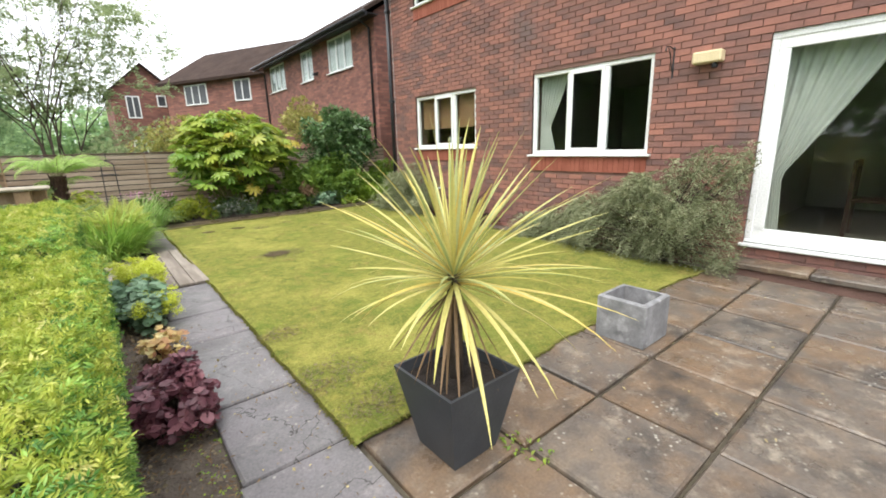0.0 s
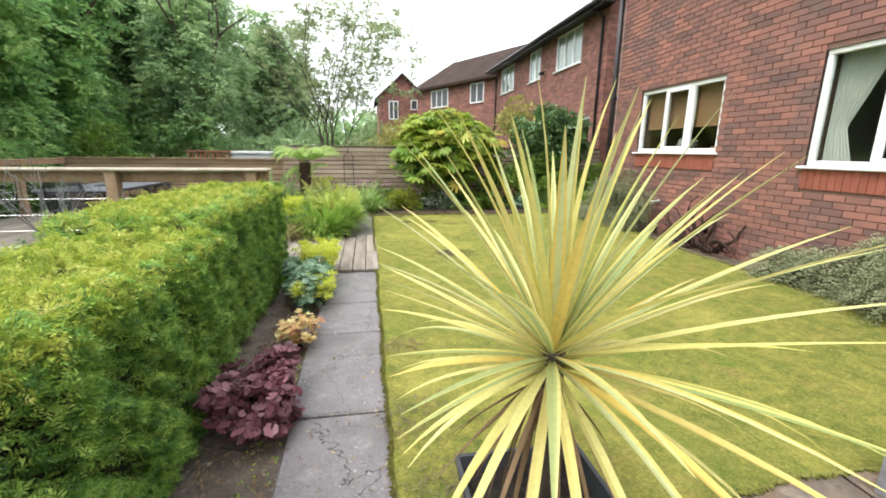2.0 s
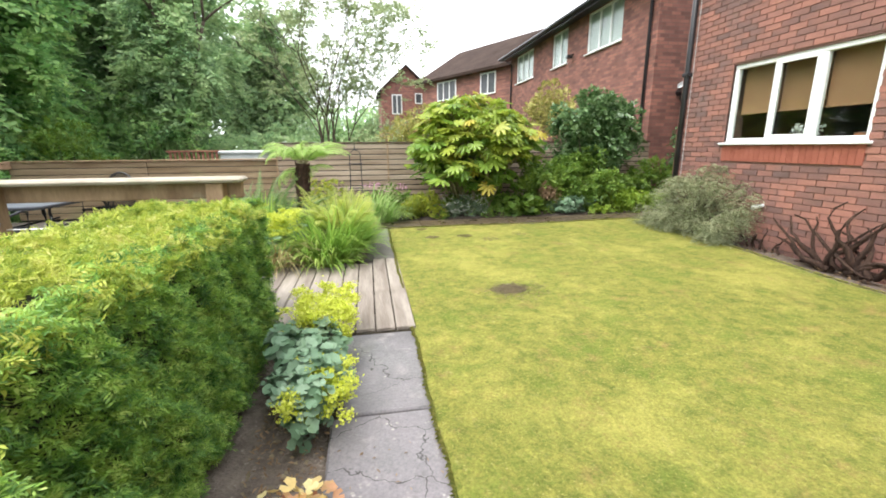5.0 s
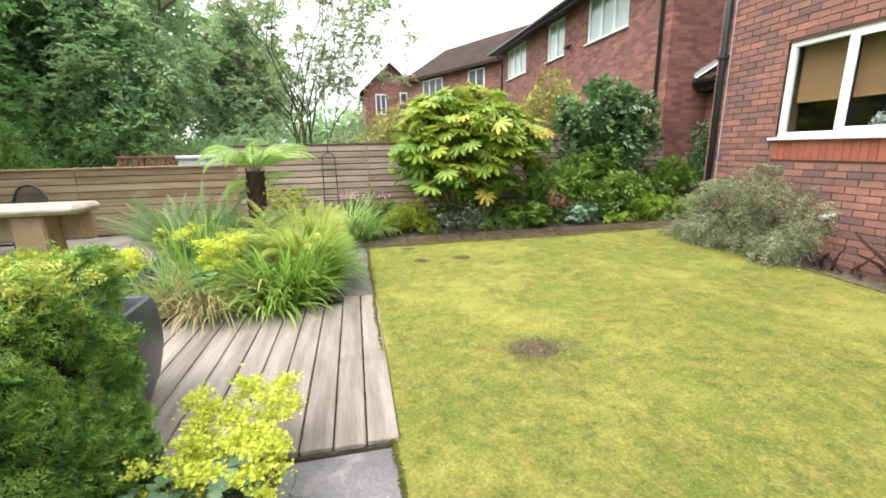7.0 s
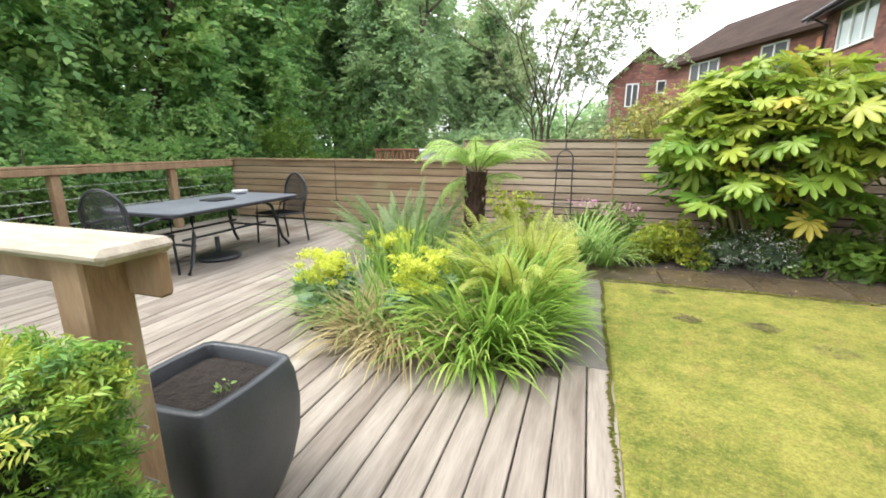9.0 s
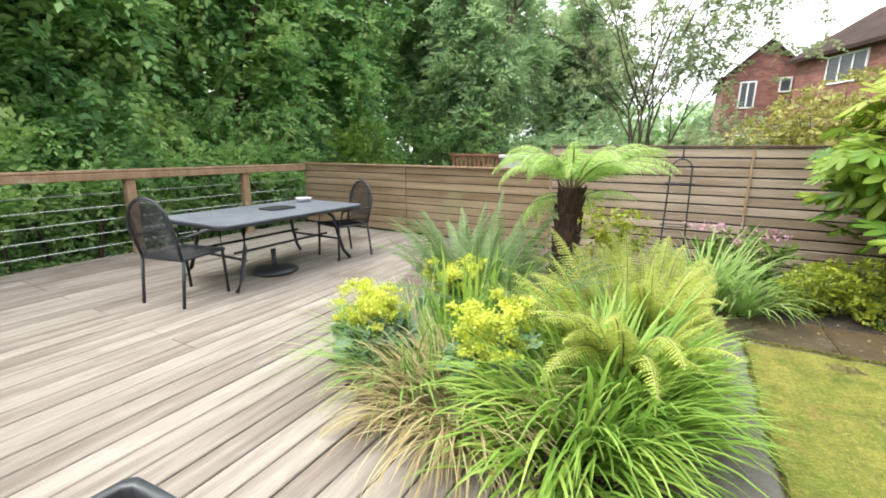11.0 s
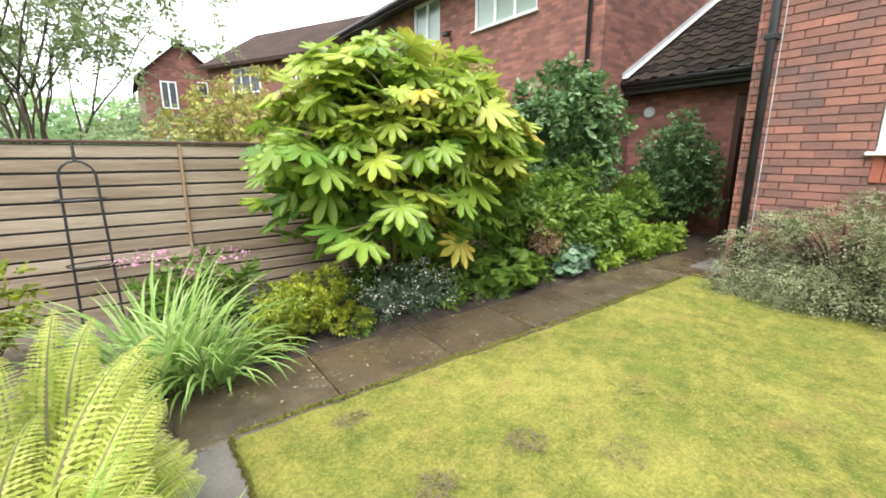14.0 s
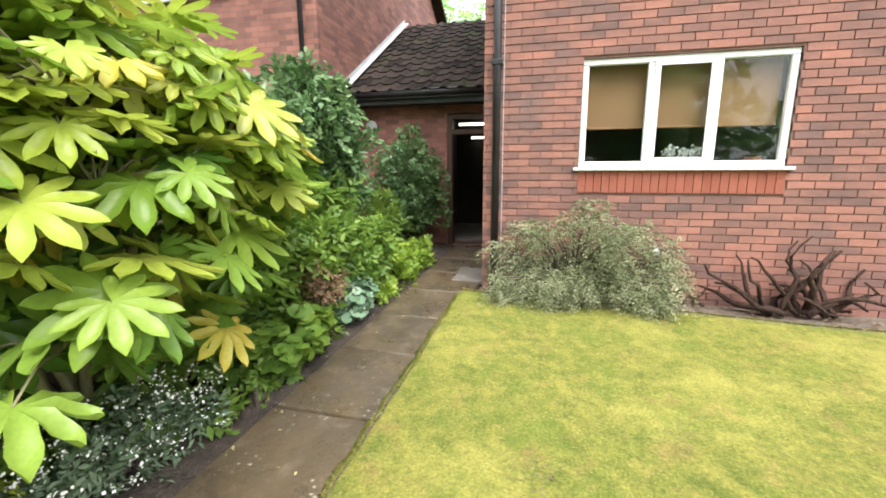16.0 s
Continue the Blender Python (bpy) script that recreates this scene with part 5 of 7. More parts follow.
for x in (-6.45, -4.3, -2.05):
    part("post", cbox(x - 0.045, x + 0.045, FY + 0.06, FY + 0.15, -0.2, 1.07, 0.006), M_RAIL, fence_lo)

# red-brown picket fence and pale box beyond
pick = thing("picket_fence", (-4.8, 14, 0), "red-brown picket fence in the garden beyond", "fence")
for k in range(12):
    x = -5.4 + k * 0.115
    part("picket", cbox(x, x + 0.07, 14.0, 14.03, -0.2, 1.2, 0.005), M_RED_FENCE, pick)
part("top_rail", cbox(-5.45, -4.0, 13.97, 14.06, 1.2, 1.25, 0.006), M_RED_FENCE, pick)
crate = thing("garden_chest", (-3.6, 14, 0), "pale grey plastic storage chest beyond the fence", "storage chest")
part("body", cbox(-4.1, -3.0, 13.9, 14.5, -0.3, 1.14, 0.02), M_LEAD, crate)
part("lid", cbox(-4.14, -2.96, 13.86, 14.54, 1.14, 1.24, 0.03), M_LEAD, crate)

# ---- deck rails ----
def rail_run(at, posts, along, label, z=1.09, cap_mat=None, over=0.14):
    r = thing("deck_railing", at, label, "railing", "deck railings")
    x0, y0, x1, y1 = along
    hz = abs(x1 - x0) > abs(y1 - y0)
    w = 0.085
    if hz:
        part("cap", cbox(x0, x1 + over, y0 - w, y0 + w, z - 0.035, z, 0.014), cap_mat or M_RAIL_CAP, r, "pale lichened flat cap rail")
        part("top_rail", cbox(x0, x1 + over * 0.6, y0 + 0.05, y0 + 0.09, z - 0.15, z - 0.036, 0.008), M_RAIL, r)
    else:
        part("cap", cbox(x0 - w, x0 + w, y0, y1, z - 0.035, z, 0.01), cap_mat or M_RAIL, r)
        part("top_rail", cbox(x0 + 0.05, x0 + 0.09, y0, y1, z - 0.12, z - 0.036, 0.008), M_RAIL, r)
    for px, py in posts:
        part("post", cbox(px - 0.055, px + 0.055, py - 0.055, py + 0.055, -0.25, z - 0.036, 0.008), M_RAIL, r)
    for k in range(5):
        h = 0.16 + k * 0.16
        part("cable", tube([(x0, y0, h), (x1, y1, h)], 0.004, 5), M_CABLE, r)
    return r


rail_run((-3.8, 4.56, 0), [(-1.225, 4.57), (-2.55, 4.56), (-3.97, 4.56), (-5.35, 4.56), (-6.5, 4.56)], (-6.55, 4.56, -1.12, 4.56), "brown timber deck railing with pale cap and steel cables", z=1.112, over=0.085)
rail_run((-6.55, 7.5, 0), [(-6.55, 5.9), (-6.55, 7.46), (-6.55, 9.1)], (-6.55, 4.66, -6.55, FY - 0.03), "brown timber deck railing with steel cables along hedge", z=1.08, cap_mat=M_RAIL)

sleeper = thing("timber_edging", (-4.68, 3.8, -0.25), "weathered brown timber sleeper edging beside the deck", "edging")
part("upper_board", cbox(-4.72, -4.6, 3.3, 4.38, 0.17, 0.25, 0.012), M_RAIL, sleeper)
# Set back and coloured dark to stand in for a shaded recess.
part("lower_board", cbox(-4.71, -4.66, 3.3, 4.38, -0.31, 0.168, 0.01), M_ROOT, sleeper)

# ---- patio furniture on the deck ----
table = thing("patio_table", (-4.45, 8.0, 0), "rectangular charcoal metal patio table on the deck", "table")


def rounded_plate(x0, x1, y0, y1, z0, z1, r, n=6):
    pts = []
    for cx, cy, a in ((x1 - r, y1 - r, 0), (x0 + r, y1 - r, 90), (x0 + r, y0 + r, 180), (x1 - r, y0 + r, 270)):
        for i in range(n + 1):
            t = radians(a + 90 * i / n)
            pts.append((cx + r * math.cos(t), cy + r * math.sin(t)))
    k = len(pts)
    v = [(x, y, z0) for x, y in pts] + [(x, y, z1) for x, y in pts]
    f = [tuple(range(k))[::-1], tuple(range(k, 2 * k))] + [(i, (i + 1) % k, k + (i + 1) % k, k + i) for i in range(k)]
    return v, f


TX0, TX1, TY0, TY1, TZ = -4.95, -3.89, 6.92, 8.82, 0.67
part("tabletop", rounded_plate(TX0, TX1, TY0, TY1, TZ - 0.03, TZ, 0.1), M_TABLE, table)
part("rim", rounded_plate(TX0 - 0.006, TX1 + 0.006, TY0 - 0.006, TY1 + 0.006, TZ - 0.04, TZ - 0.012, 0.1), M_METAL, table)
part("tray", rounded_plate(-4.6, -4.3, 7.8, 8.15, TZ + 0.001, TZ + 0.012, 0.08), M_METAL, table, "dark oval inset on the tabletop")
for sy, y in ((1, TY0 + 0.3), (-1, TY1 - 0.35)):
    for sx, x in ((1, TX0 + 0.14), (-1, TX1 - 0.14)):
        part("leg", tube([(x + sx * 0.1, y + sy * 0.12, TZ - 0.03), (x + sx * 0.03, y + sy * 0.02, TZ - 0.12), (x, y, 0.4), (x - sx * 0.02, y - sy * 0.08, 0.12), (x - sx * 0.05, y - sy * 0.16, 0.012)], 0.02, 8), M_METAL, table, smooth=True)
    part("stretcher", tube([(TX0 + 0.14, y, 0.28), (TX1 - 0.14, y, 0.28)], 0.014, 6), M_METAL, table)
for x in (-4.7, -4.2):
    part("long_stretcher", tube([(x, TY0 + 0.3, 0.33), (x, TY1 - 0.35, 0.33)], 0.014, 6), M_METAL, table)


def patio_chair(at, turn):
    """Mesh-seated metal chair with a rounded tall back, facing +y before its turn."""
    c = thing("patio_chair", (0, 0, 0), "dark metal mesh patio chair with rounded back", "chair", "chairs round the patio table")
    for s in (-1, 1):
        x = 0.23 * s
        part("front_leg", tube([(x, 0.22, 0.0), (x, 0.2, 0.4), (x * 1.15, 0.16, 0.6), (x * 1.18, 0.0, 0.63), (x * 1.1, -0.22, 0.6)], 0.014, 7), M_METAL, c, smooth=True)
        part("back_leg", tube([(x, -0.27, 0.0), (x, -0.22, 0.4)], 0.014, 7), M_METAL, c, smooth=True)
    arc = [(0.22, -0.22, 0.4), (0.24, -0.27, 0.62)] + [(0.24 * math.cos(t), -0.29 - 0.02 * math.sin(t), 0.68 + 0.26 * math.sin(t)) for t in np.linspace(0, math.pi, 12)] + [(-0.24, -0.27, 0.62), (-0.22, -0.22, 0.4)]
    part("back_frame", tube(arc, 0.014, 7), M_METAL, c, smooth=True)
    part("seat_frame", tube([(-0.23, -0.22, 0.41), (-0.23, 0.22, 0.42), (0.23, 0.22, 0.42), (0.23, -0.22, 0.41), (-0.23, -0.22, 0.41)], 0.013, 6), M_METAL, c)

    def lattice(surface, nu, nv, t):
        parts = []
        for i in range(nu + 1):
            parts.append(tube([surface(i / nu, j / 8) for j in range(9)], t, 3, False))
        for j in range(nv + 1):
            parts.append(tube([surface(i / 8, j / nv) for i in range(9)], t, 3, False))
        return join(parts)

    tagged(part("seat", lattice(lambda u, w: (-0.22 + 0.44 * u, -0.22 + 0.44 * w, 0.42 - 0.03 * math.sin(math.pi * u) * math.sin(math.pi * w)), 34, 34, 0.0026), M_METAL, c), "woven steel mesh seat", kind="stuff")

    def back(u, w):
        x = -0.23 + 0.46 * u
        top = 0.68 + 0.25 * math.sqrt(max(0, 1 - (x / 0.24) ** 2))
        z = 0.42 + (top - 0.42) * w
        return (x, -0.22 - 0.08 * w - 0.03 * math.sin(math.pi * u), z)

    tagged(part("backrest", lattice(back, 34, 34, 0.0026), M_METAL, c), "woven steel mesh back", kind="stuff")
    c.matrix_basis = pose(at[0], at[1], at[2], 0, 0, turn)
    return c


ch = patio_chair((-4.3, 6.8, 0), 12)
copy_thing(ch, pose(-4.16, 8.72, 0, 0, 0, 165))
dish = thing("table_dish", (-4.72, 8.62, TZ), "small pale grey dish at the end of the patio table", "dish")
part("bowl", lathe([(0.0, TZ + 0.001), (0.07, TZ + 0.001), (0.1, TZ + 0.03), (0.105, TZ + 0.05), (0.095, TZ + 0.045), (0.06, TZ + 0.012), (0.0, TZ + 0.01)], 20, -4.72, 8.62), M_LEAD, dish, smooth=True)
base = thing("parasol_base", (-4.3, 7.75, 0), "round dark parasol base standing under the table", "parasol base")
part("plate", lathe([(0.0, 0.0), (0.24, 0.0), (0.25, 0.03), (0.2, 0.055), (0.05, 0.075), (0.0, 0.08)], 28, -4.3, 7.75), M_METAL, base, smooth=True)
part("socket", lathe([(0.028, 0.07), (0.028, 0.26), (0.0, 0.26)], 14, -4.3, 7.75), M_METAL, base, smooth=True)

# charcoal planter by the railing
PLX, PLY = -1.325, 4.905
pl = thing("planter", (PLX, PLY, 0), "tall rounded-square charcoal planter filled with dark compost", "planter")
prof = [(0.0, 0.0), (0.135, 0.0), (0.148, 0.015), (0.195, 0.14), (0.224, 0.28), (0.231, 0.4), (0.224, 0.5), (0.21, 0.556), (0.206, 0.563), (0.186, 0.564), (0.181, 0.558), (0.184, 0.48)]
part("body", lathe(prof, 56, PLX, PLY, 0.8), M_POT, pl, smooth=True)
part("compost", lathe([(0.19, 0.505), (0.12, 0.528), (0.05, 0.52), (0.0, 0.525)], 56, PLX, PLY, 0.8), M_COMPOST, pl, smooth=True)
c = np.array([[PLX + 0.09, PLY - 0.03, 0.545]]) + RNG.normal(0, 0.025, (16, 3)) * (1, 1, 0.3)
leaf_part("weed", leaves(c, np.tile((0, 0, 1.0), (16, 1)), 0.02, 0.01), F_BLADE_PALE, pl)

# ---- patio things ----
tr = thing("stone_trough", (2.28, 0.72, -0.1), "empty grey stone trough planter on the patio", "planter")
x0, x1, y0, y1, zb, zt, w = 2.09, 2.46, 0.53, 0.9, -0.085, 0.24, 0.035


def trough(x0, x1, y0, y1, zb, zt, w):
    lip = [(x0, y0), (x1, y0), (x1, y1), (x0, y1)]
    inn = [(x0 + w, y0 + w), (x1 - w, y0 + w), (x1 - w, y1 - w), (x0 + w, y1 - w)]
    b = 0.01
    v = [(*p, zb) for p in lip] + [(*p, zt - b) for p in lip]
    v += [(min(max(x, x0 + b), x1 - b), min(max(y, y0 + b), y1 - b), zt) for x, y in lip]
    v += [(*p, zt) for p in inn] + [(*p, zb + 0.08) for p in inn]
    f = [(3, 2, 1, 0), (16, 17, 18, 19)]
    for r in range(4):
        for i in range(4):
            j = (i + 1) % 4
            f.append((r * 4 + i, r * 4 + j, r * 4 + 4 + j, r * 4 + 4 + i))
    return v, f


part("body", trough(x0, x1, y0, y1, zb, zt, w), M_STONE, tr)
part("soil", box(x0 + w, x1 - w, y0 + w, y1 - w, zb + 0.08, zb + 0.13), M_SOIL, tr)

cord = thing("cordyline_pot", (0.48, 0.68, -0.1), "spiky yellow-green cordyline in a square tapered slate pot", "potted plant")
PX, PY = 0.47, 0.685


def tapered_pot(cx, cy, zb, zt, rb, rt, w):
    v = []
    for r, z in ((rb, zb), (rt, zt), (rt - w, zt), (rt - w * 1.8, zt - 0.06)):
        v += [(cx + r * a, cy + r * b, z) for a, b in ((-1, -1), (1, -1), (1, 1), (-1, 1))]
    f = [(3, 2, 1, 0)]
    for k in range(3):
        for i in range(4):
            j = (i + 1) % 4
            f.append((k * 4 + i, k * 4 + j, k * 4 + 4 + j, k * 4 + 4 + i))
    return v, f


part("pot", tapered_pot(PX, PY, -0.09, 0.335, 0.135, 0.215, 0.014), M_SLATE, cord, "dark slate-grey square tapered pot")
part("compost", box(PX - 0.19, PX + 0.19, PY - 0.19, PY + 0.19, 0.25, 0.285), M_COMPOST, cord)
part("trunk", tube([(PX, PY, 0.27), (PX + 0.01, PY, 0.45), (PX + 0.005, PY + 0.01, 0.66), (PX + 0.01, PY + 0.01, 0.80)], [0.035, 0.03, 0.033, 0.03], 10), M_BARK, cord, "shaggy brown trunk", True)
CZ = 0.74
random.seed(5)


def striped_leaf(spec, segs=8):
    """A sword leaf with a green middle and paler yellow margins."""
    base, az, rise, length, width, droop = spec
    p, ang = np.array(base, float), rise
    h, side = np.array((math.cos(az), math.sin(az), 0)), np.array((-math.sin(az), math.cos(az), 0))
    v, f = [], []
    for i in range(segs + 1):
        t = i / segs
        w = width * 0.5 * min(1.0, 0.5 + 1.8 * t) * (1 - t ** 2.4) + 0.0008
        up = np.array((0, 0, 1)) * math.cos(ang) - h * math.sin(ang)
        for s in (-1, -0.5, 0, 0.5, 1):
            v.append(tuple(p + side * s * w + up * abs(s) * w * 0.4))
        p = p + (h * math.cos(ang) + np.array((0, 0, 1)) * math.sin(ang)) * length / segs
        ang -= droop / segs * (0.4 + 1.2 * t)
    for i in range(segs):
        for k in range(4):
            q = i * 5 + k
            f.append((q, q + 1, q + 6, q + 5))
    return v, f


for i in range(98):
    t = i / 98
    az = i * 2.39996
    rise = 1.52 - 1.85 * t ** 0.85 + random.uniform(-0.12, 0.12)
    ln = random.uniform(0.55, 0.68) * (1.15 if t > 0.4 else 1)
    reach = (PX - 0.06) / max(0.05, -math.cos(az))
    ln = min(ln, max(0.3, reach / max(0.2, math.cos(rise)))) if math.cos(az) < -0.1 else ln
    spec = ((PX + 0.02 * math.cos(az), PY + 0.02 * math.sin(az), CZ + 0.1 * (1 - t)), az, rise, ln, random.uniform(0.022, 0.034), random.uniform(0.1, 0.4) if t < 0.7 else random.uniform(0.4, 0.9))
    lf = part("sword_leaf", striped_leaf(spec), F_SWORD_Y, cord)
    lf.data.materials.append(F_SWORD)
    if i % 4 and t < 0.75:
        for poly in lf.data.polygons:
            poly.material_index = 1 if poly.index % 4 in ((1, 2) if i % 2 else (0, 1, 2)) else 0
for i in range(28):
    az = random.uniform(0, 6.28)
    part("dead_leaf", ribbons([((PX + 0.03 * math.cos(az), PY + 0.03 * math.sin(az), CZ - 0.04), az, random.uniform(-1.35, -0.7), random.uniform(0.32, 0.5), 0.016, random.uniform(0.1, 0.5))], 6, 0.5), F_DEAD, cord, "dry brown hanging leaf")

# ---- hedge ----
hedge = thing("hedge", (-0.9, 2.5, -0.06), "clipped green box-shaped hedge with yellow-green top", "hedge")


def hedge_lumps(p):
    x, y, z = p[:, 0], p[:, 1], p[:, 2]
    return np.sin(9 * x + 7 * y + 5 * z) * np.sin(8 * y - 6 * x + 9 * z + 1) + 0.7 * np.sin(23 * y + 19 * z + 5 * x) * np.sin(21 * z - 24 * x + 9 * y + 2)


def hedge_face(x0, x1, y0, y1, z0, z1, face, n):
    """Shoots over one face of a clipped hedge, in shallow lumps, the arrises rounded and the foot drawn in."""
    u, w = RNG.uniform(0, 1, n), RNG.uniform(0, 1, n)
    dx, dy, dz = x1 - x0, y1 - y0, z1 - z0
    if face == "top":
        p, out = np.stack([x0 + dx * u, y0 + dy * w, np.full(n, z1)], 1), (0, 0, 1)
        rim = np.minimum(np.minimum(u, 1 - u) * dx, np.minimum(w, 1 - w) * dy)
    elif face in ("right", "left"):
        s = 1 if face == "right" else -1
        p, out = np.stack([(x1 if s > 0 else x0) - s * 0.05 * (1 - w), y0 + dy * u, z0 + dz * w], 1), (s, 0, 0)
        rim = (1 - w) * dz
    else:
        s = 1 if face == "far" else -1
        p, out = np.stack([x0 + dx * u, np.full(n, y1 if s > 0 else y0), z0 + dz * w], 1), (0, s, 0)
        rim = (1 - w) * dz
    out = np.array(out, float)
    full = hedge_lumps(p) > RNG.uniform(-1.6, -0.1, n)
    p, rim, n = p[full], rim[full], int(full.sum())
    sink = (0.02 if face == "top" else 0.034) * hedge_lumps(p) - np.abs(RNG.normal(0, 0.032, n)) - 0.05 * np.clip(1 - rim / 0.09, 0, 1) ** 2
    p = p + out * sink[:, None]
    up = np.array((0, 0, 1.0))
    if face == "top":
        axis = up * 0.55 + RNG.normal(0, 0.75, (n, 3))
        way = up + RNG.normal(0, 0.5, (n, 3))
    else:
        axis = out * 0.75 + up * 0.25 + RNG.normal(0, 0.5, (n, 3))
        way = out * 0.45 + up * 0.75 + RNG.normal(0, 0.35, (n, 3))
    return p, unit(axis), way


for blk in ((-1.6, -0.765, -0.15, 2.12, -0.05, 0.895), (-1.62, -0.88, 2.1, 4.41, -0.05, 0.975)):
    x0, x1, y0, y1, z0, z1 = blk
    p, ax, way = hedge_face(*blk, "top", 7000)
    leaf_part("top_foliage", sprays(p - ax * 0.04, ax, way, 14, 0.056, 0.02, 0.27, 0.12, 1.1), F_HEDGE_TOP, hedge, "lighter yellow-green clipped top")
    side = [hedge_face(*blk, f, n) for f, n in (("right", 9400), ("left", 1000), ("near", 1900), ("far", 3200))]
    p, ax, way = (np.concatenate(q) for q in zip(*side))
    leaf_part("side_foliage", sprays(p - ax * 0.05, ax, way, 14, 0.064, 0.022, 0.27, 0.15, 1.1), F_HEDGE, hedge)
    # Plain box added inside; its dark colour shows through as shaded gaps.
    part("core", box(x0 + 0.1, x1 - 0.15, y0 + 0.09, y1 - 0.1, z0, z1 - 0.1), M_GAP_SHADE, hedge, "solid near-black core that puts shade between the shoots")


def shrub(name, at, blobs, count, size, width, material, label, category="shrub", stem_to=None, shell=0.75, droop=0.3, jitter=0.6, group="", extra=None, lobes=0):
    s = thing(name, at, label, category, group)
    p, n = blob_points(blobs, count if lobes else count // 6, shell)
    keep = p[:, 2] > at[2] - 0.02
    p, n = p[keep], n[keep]
    if lobes:
        hang(new("foliage", round_leaves("foliage", p, n * 0.5 + np.array((0, 0, 0.8)), size * 0.55, lobes, material)), s)
    else:
        axis = n * 0.8 + RNG.normal(0, jitter, (len(p), 3)) + np.array((0, 0, 0.25 - droop * 0.4))
        leaf_part("foliage", sprays(p - unit(axis) * size * 0.8, axis, n * 0.5 + np.array((0, 0, 0.7)) + RNG.normal(0, 0.3, (len(p), 3)), 6, size * 1.7, size, width / size, 0.25), material, s)
    stems = []
    for b in blobs[:7]:
        q = Vector((b[0], b[1], b[2]))
        o = Vector(at) + Vector((random.uniform(-0.05, 0.05), random.uniform(-0.05, 0.05), -0.02))
        stems.append(tube([o, o.lerp(q, 0.5) + Vector((0, 0, 0.06)), q], [0.014, 0.01, 0.005], 5))
    part("stems", join(stems), M_BARK, s)
    if extra:
        for lab, pts, sz, wd, m2 in extra:
            leaf_part(lab, leaves(pts, np.tile((0, 0, 1.0), (len(pts), 1)), sz, wd, jitter=0.7), m2, s)
    return s


def many(cx, cy, cz, rx, ry, rz, n, k=0.45):
    """An uneven mass: small ellipsoids spread through a large one."""
    out = []
    for _ in range(n):
        d = Vector((random.gauss(0, 1), random.gauss(0, 1), random.gauss(0, 1))).normalized() * random.uniform(0.4, 0.92)
        s = k * random.uniform(0.5, 1.35)
        out.append((cx + d.x * rx, cy + d.y * ry, cz + d.z * rz, rx * s, ry * s, rz * s))
    return out


# small plants between hedge and path
gz = ground_z
shrub("heuchera", (-0.62, 1.85, gz(1.8) - 0.04), many(-0.62, 1.9, 0.06, 0.26, 0.42, 0.17, 34, 0.28), 1000, 0.06, 0.06, F_PURPLE, "dark purple heuchera beside the path", "plant", lobes=6)
shrub("peach_heuchera", (-0.55, 2.72, gz(2.7) - 0.04), many(-0.54, 2.72, 0.04, 0.18, 0.26, 0.12, 26, 0.28), 230, 0.05, 0.04, F_PEACH, "peach and cream heuchera beside the path", "plant", lobes=5)
pf = np.concatenate([clusters(-0.55, 4.22, 0.25, 0.2, 0.3, 0.09, 95, 70, 0.022), clusters(-0.48, 3.45, 0.15, 0.15, 0.22, 0.07, 45, 70, 0.022)])
shrub("lady_mantle", (-0.58, 3.65, gz(3.6) - 0.04), many(-0.6, 3.75, 0.1, 0.22, 0.6, 0.19, 26, 0.36), 900, 0.075, 0.07, F_BLUE, "lime-flowered lady's mantle with blue-green leaves", "plant", lobes=7, extra=[("blossom", pf, 0.016, 0.015, F_LIME)])

# bare pale twigs by the railing
tw_ = thing("bare_shrub", (-3.0, 4.3, -0.1), "pale leafless twiggy shrub beside the deck railing", "shrub")
tubes, tips = [], []
random.seed(3)
for k in range(4):
    limb((-2.6 + random.uniform(-.45, .25), 4.28 + random.uniform(-.06, .02), -0.2), (random.uniform(-.35, .35), random.uniform(-.12, .05), 1), 0.66, 0.013, 2, tubes, tips, 3, 0.5)
part("twigs", join(tubes), M_STONE, tw_)

# planting along the house wall
def arching(name, at, blobs, count, length, label, y_least=-9.0):
    s = thing(name, at, label, "shrub", "grey-green wall shrubs")
    p, n = blob_points(blobs, count, 0.45)
    keep = (p[:, 2] > at[2]) & (p[:, 0] < H - 0.03)
    p, n = p[keep], n[keep]
    k = len(p)
    away = p - np.array((at[0] + 0.1, at[1], 0.2))
    axis = unit(unit(away) * 0.8 + n * 0.5 + RNG.normal(0, 0.45, (k, 3)))
    axis[:, 2] -= 0.3
    axis[p[:, 0] > H - 0.2, 0] -= 0.5
    lv = sprays(p - axis * 0.05, axis, np.array((0, 0, 1.0)) + n * 0.5 + RNG.normal(0, 0.3, (k, 3)), 10, length, 0.028, 0.44, 0.75, 1.1)
    leaf_part("foliage", lv[(lv[:, :, 0].max(1) < H - 0.012) & (lv[:, :, 1].min(1) > y_least) & (lv[:, :, 2].min(1) > at[2] - 0.01)], F_JUNIPER, s)
    tw = []
    for b in blobs:
        q = Vector((min(b[0], H - 0.1), b[1], b[2]))
        o = Vector(at)
        tw.append(tube([o, o.lerp(q, 0.55) + Vector((0, 0, 0.12)), q], [0.016, 0.011, 0.004], 5))
    part("branch", join(tw), M_BARK, s)
    return s


random.seed(17)


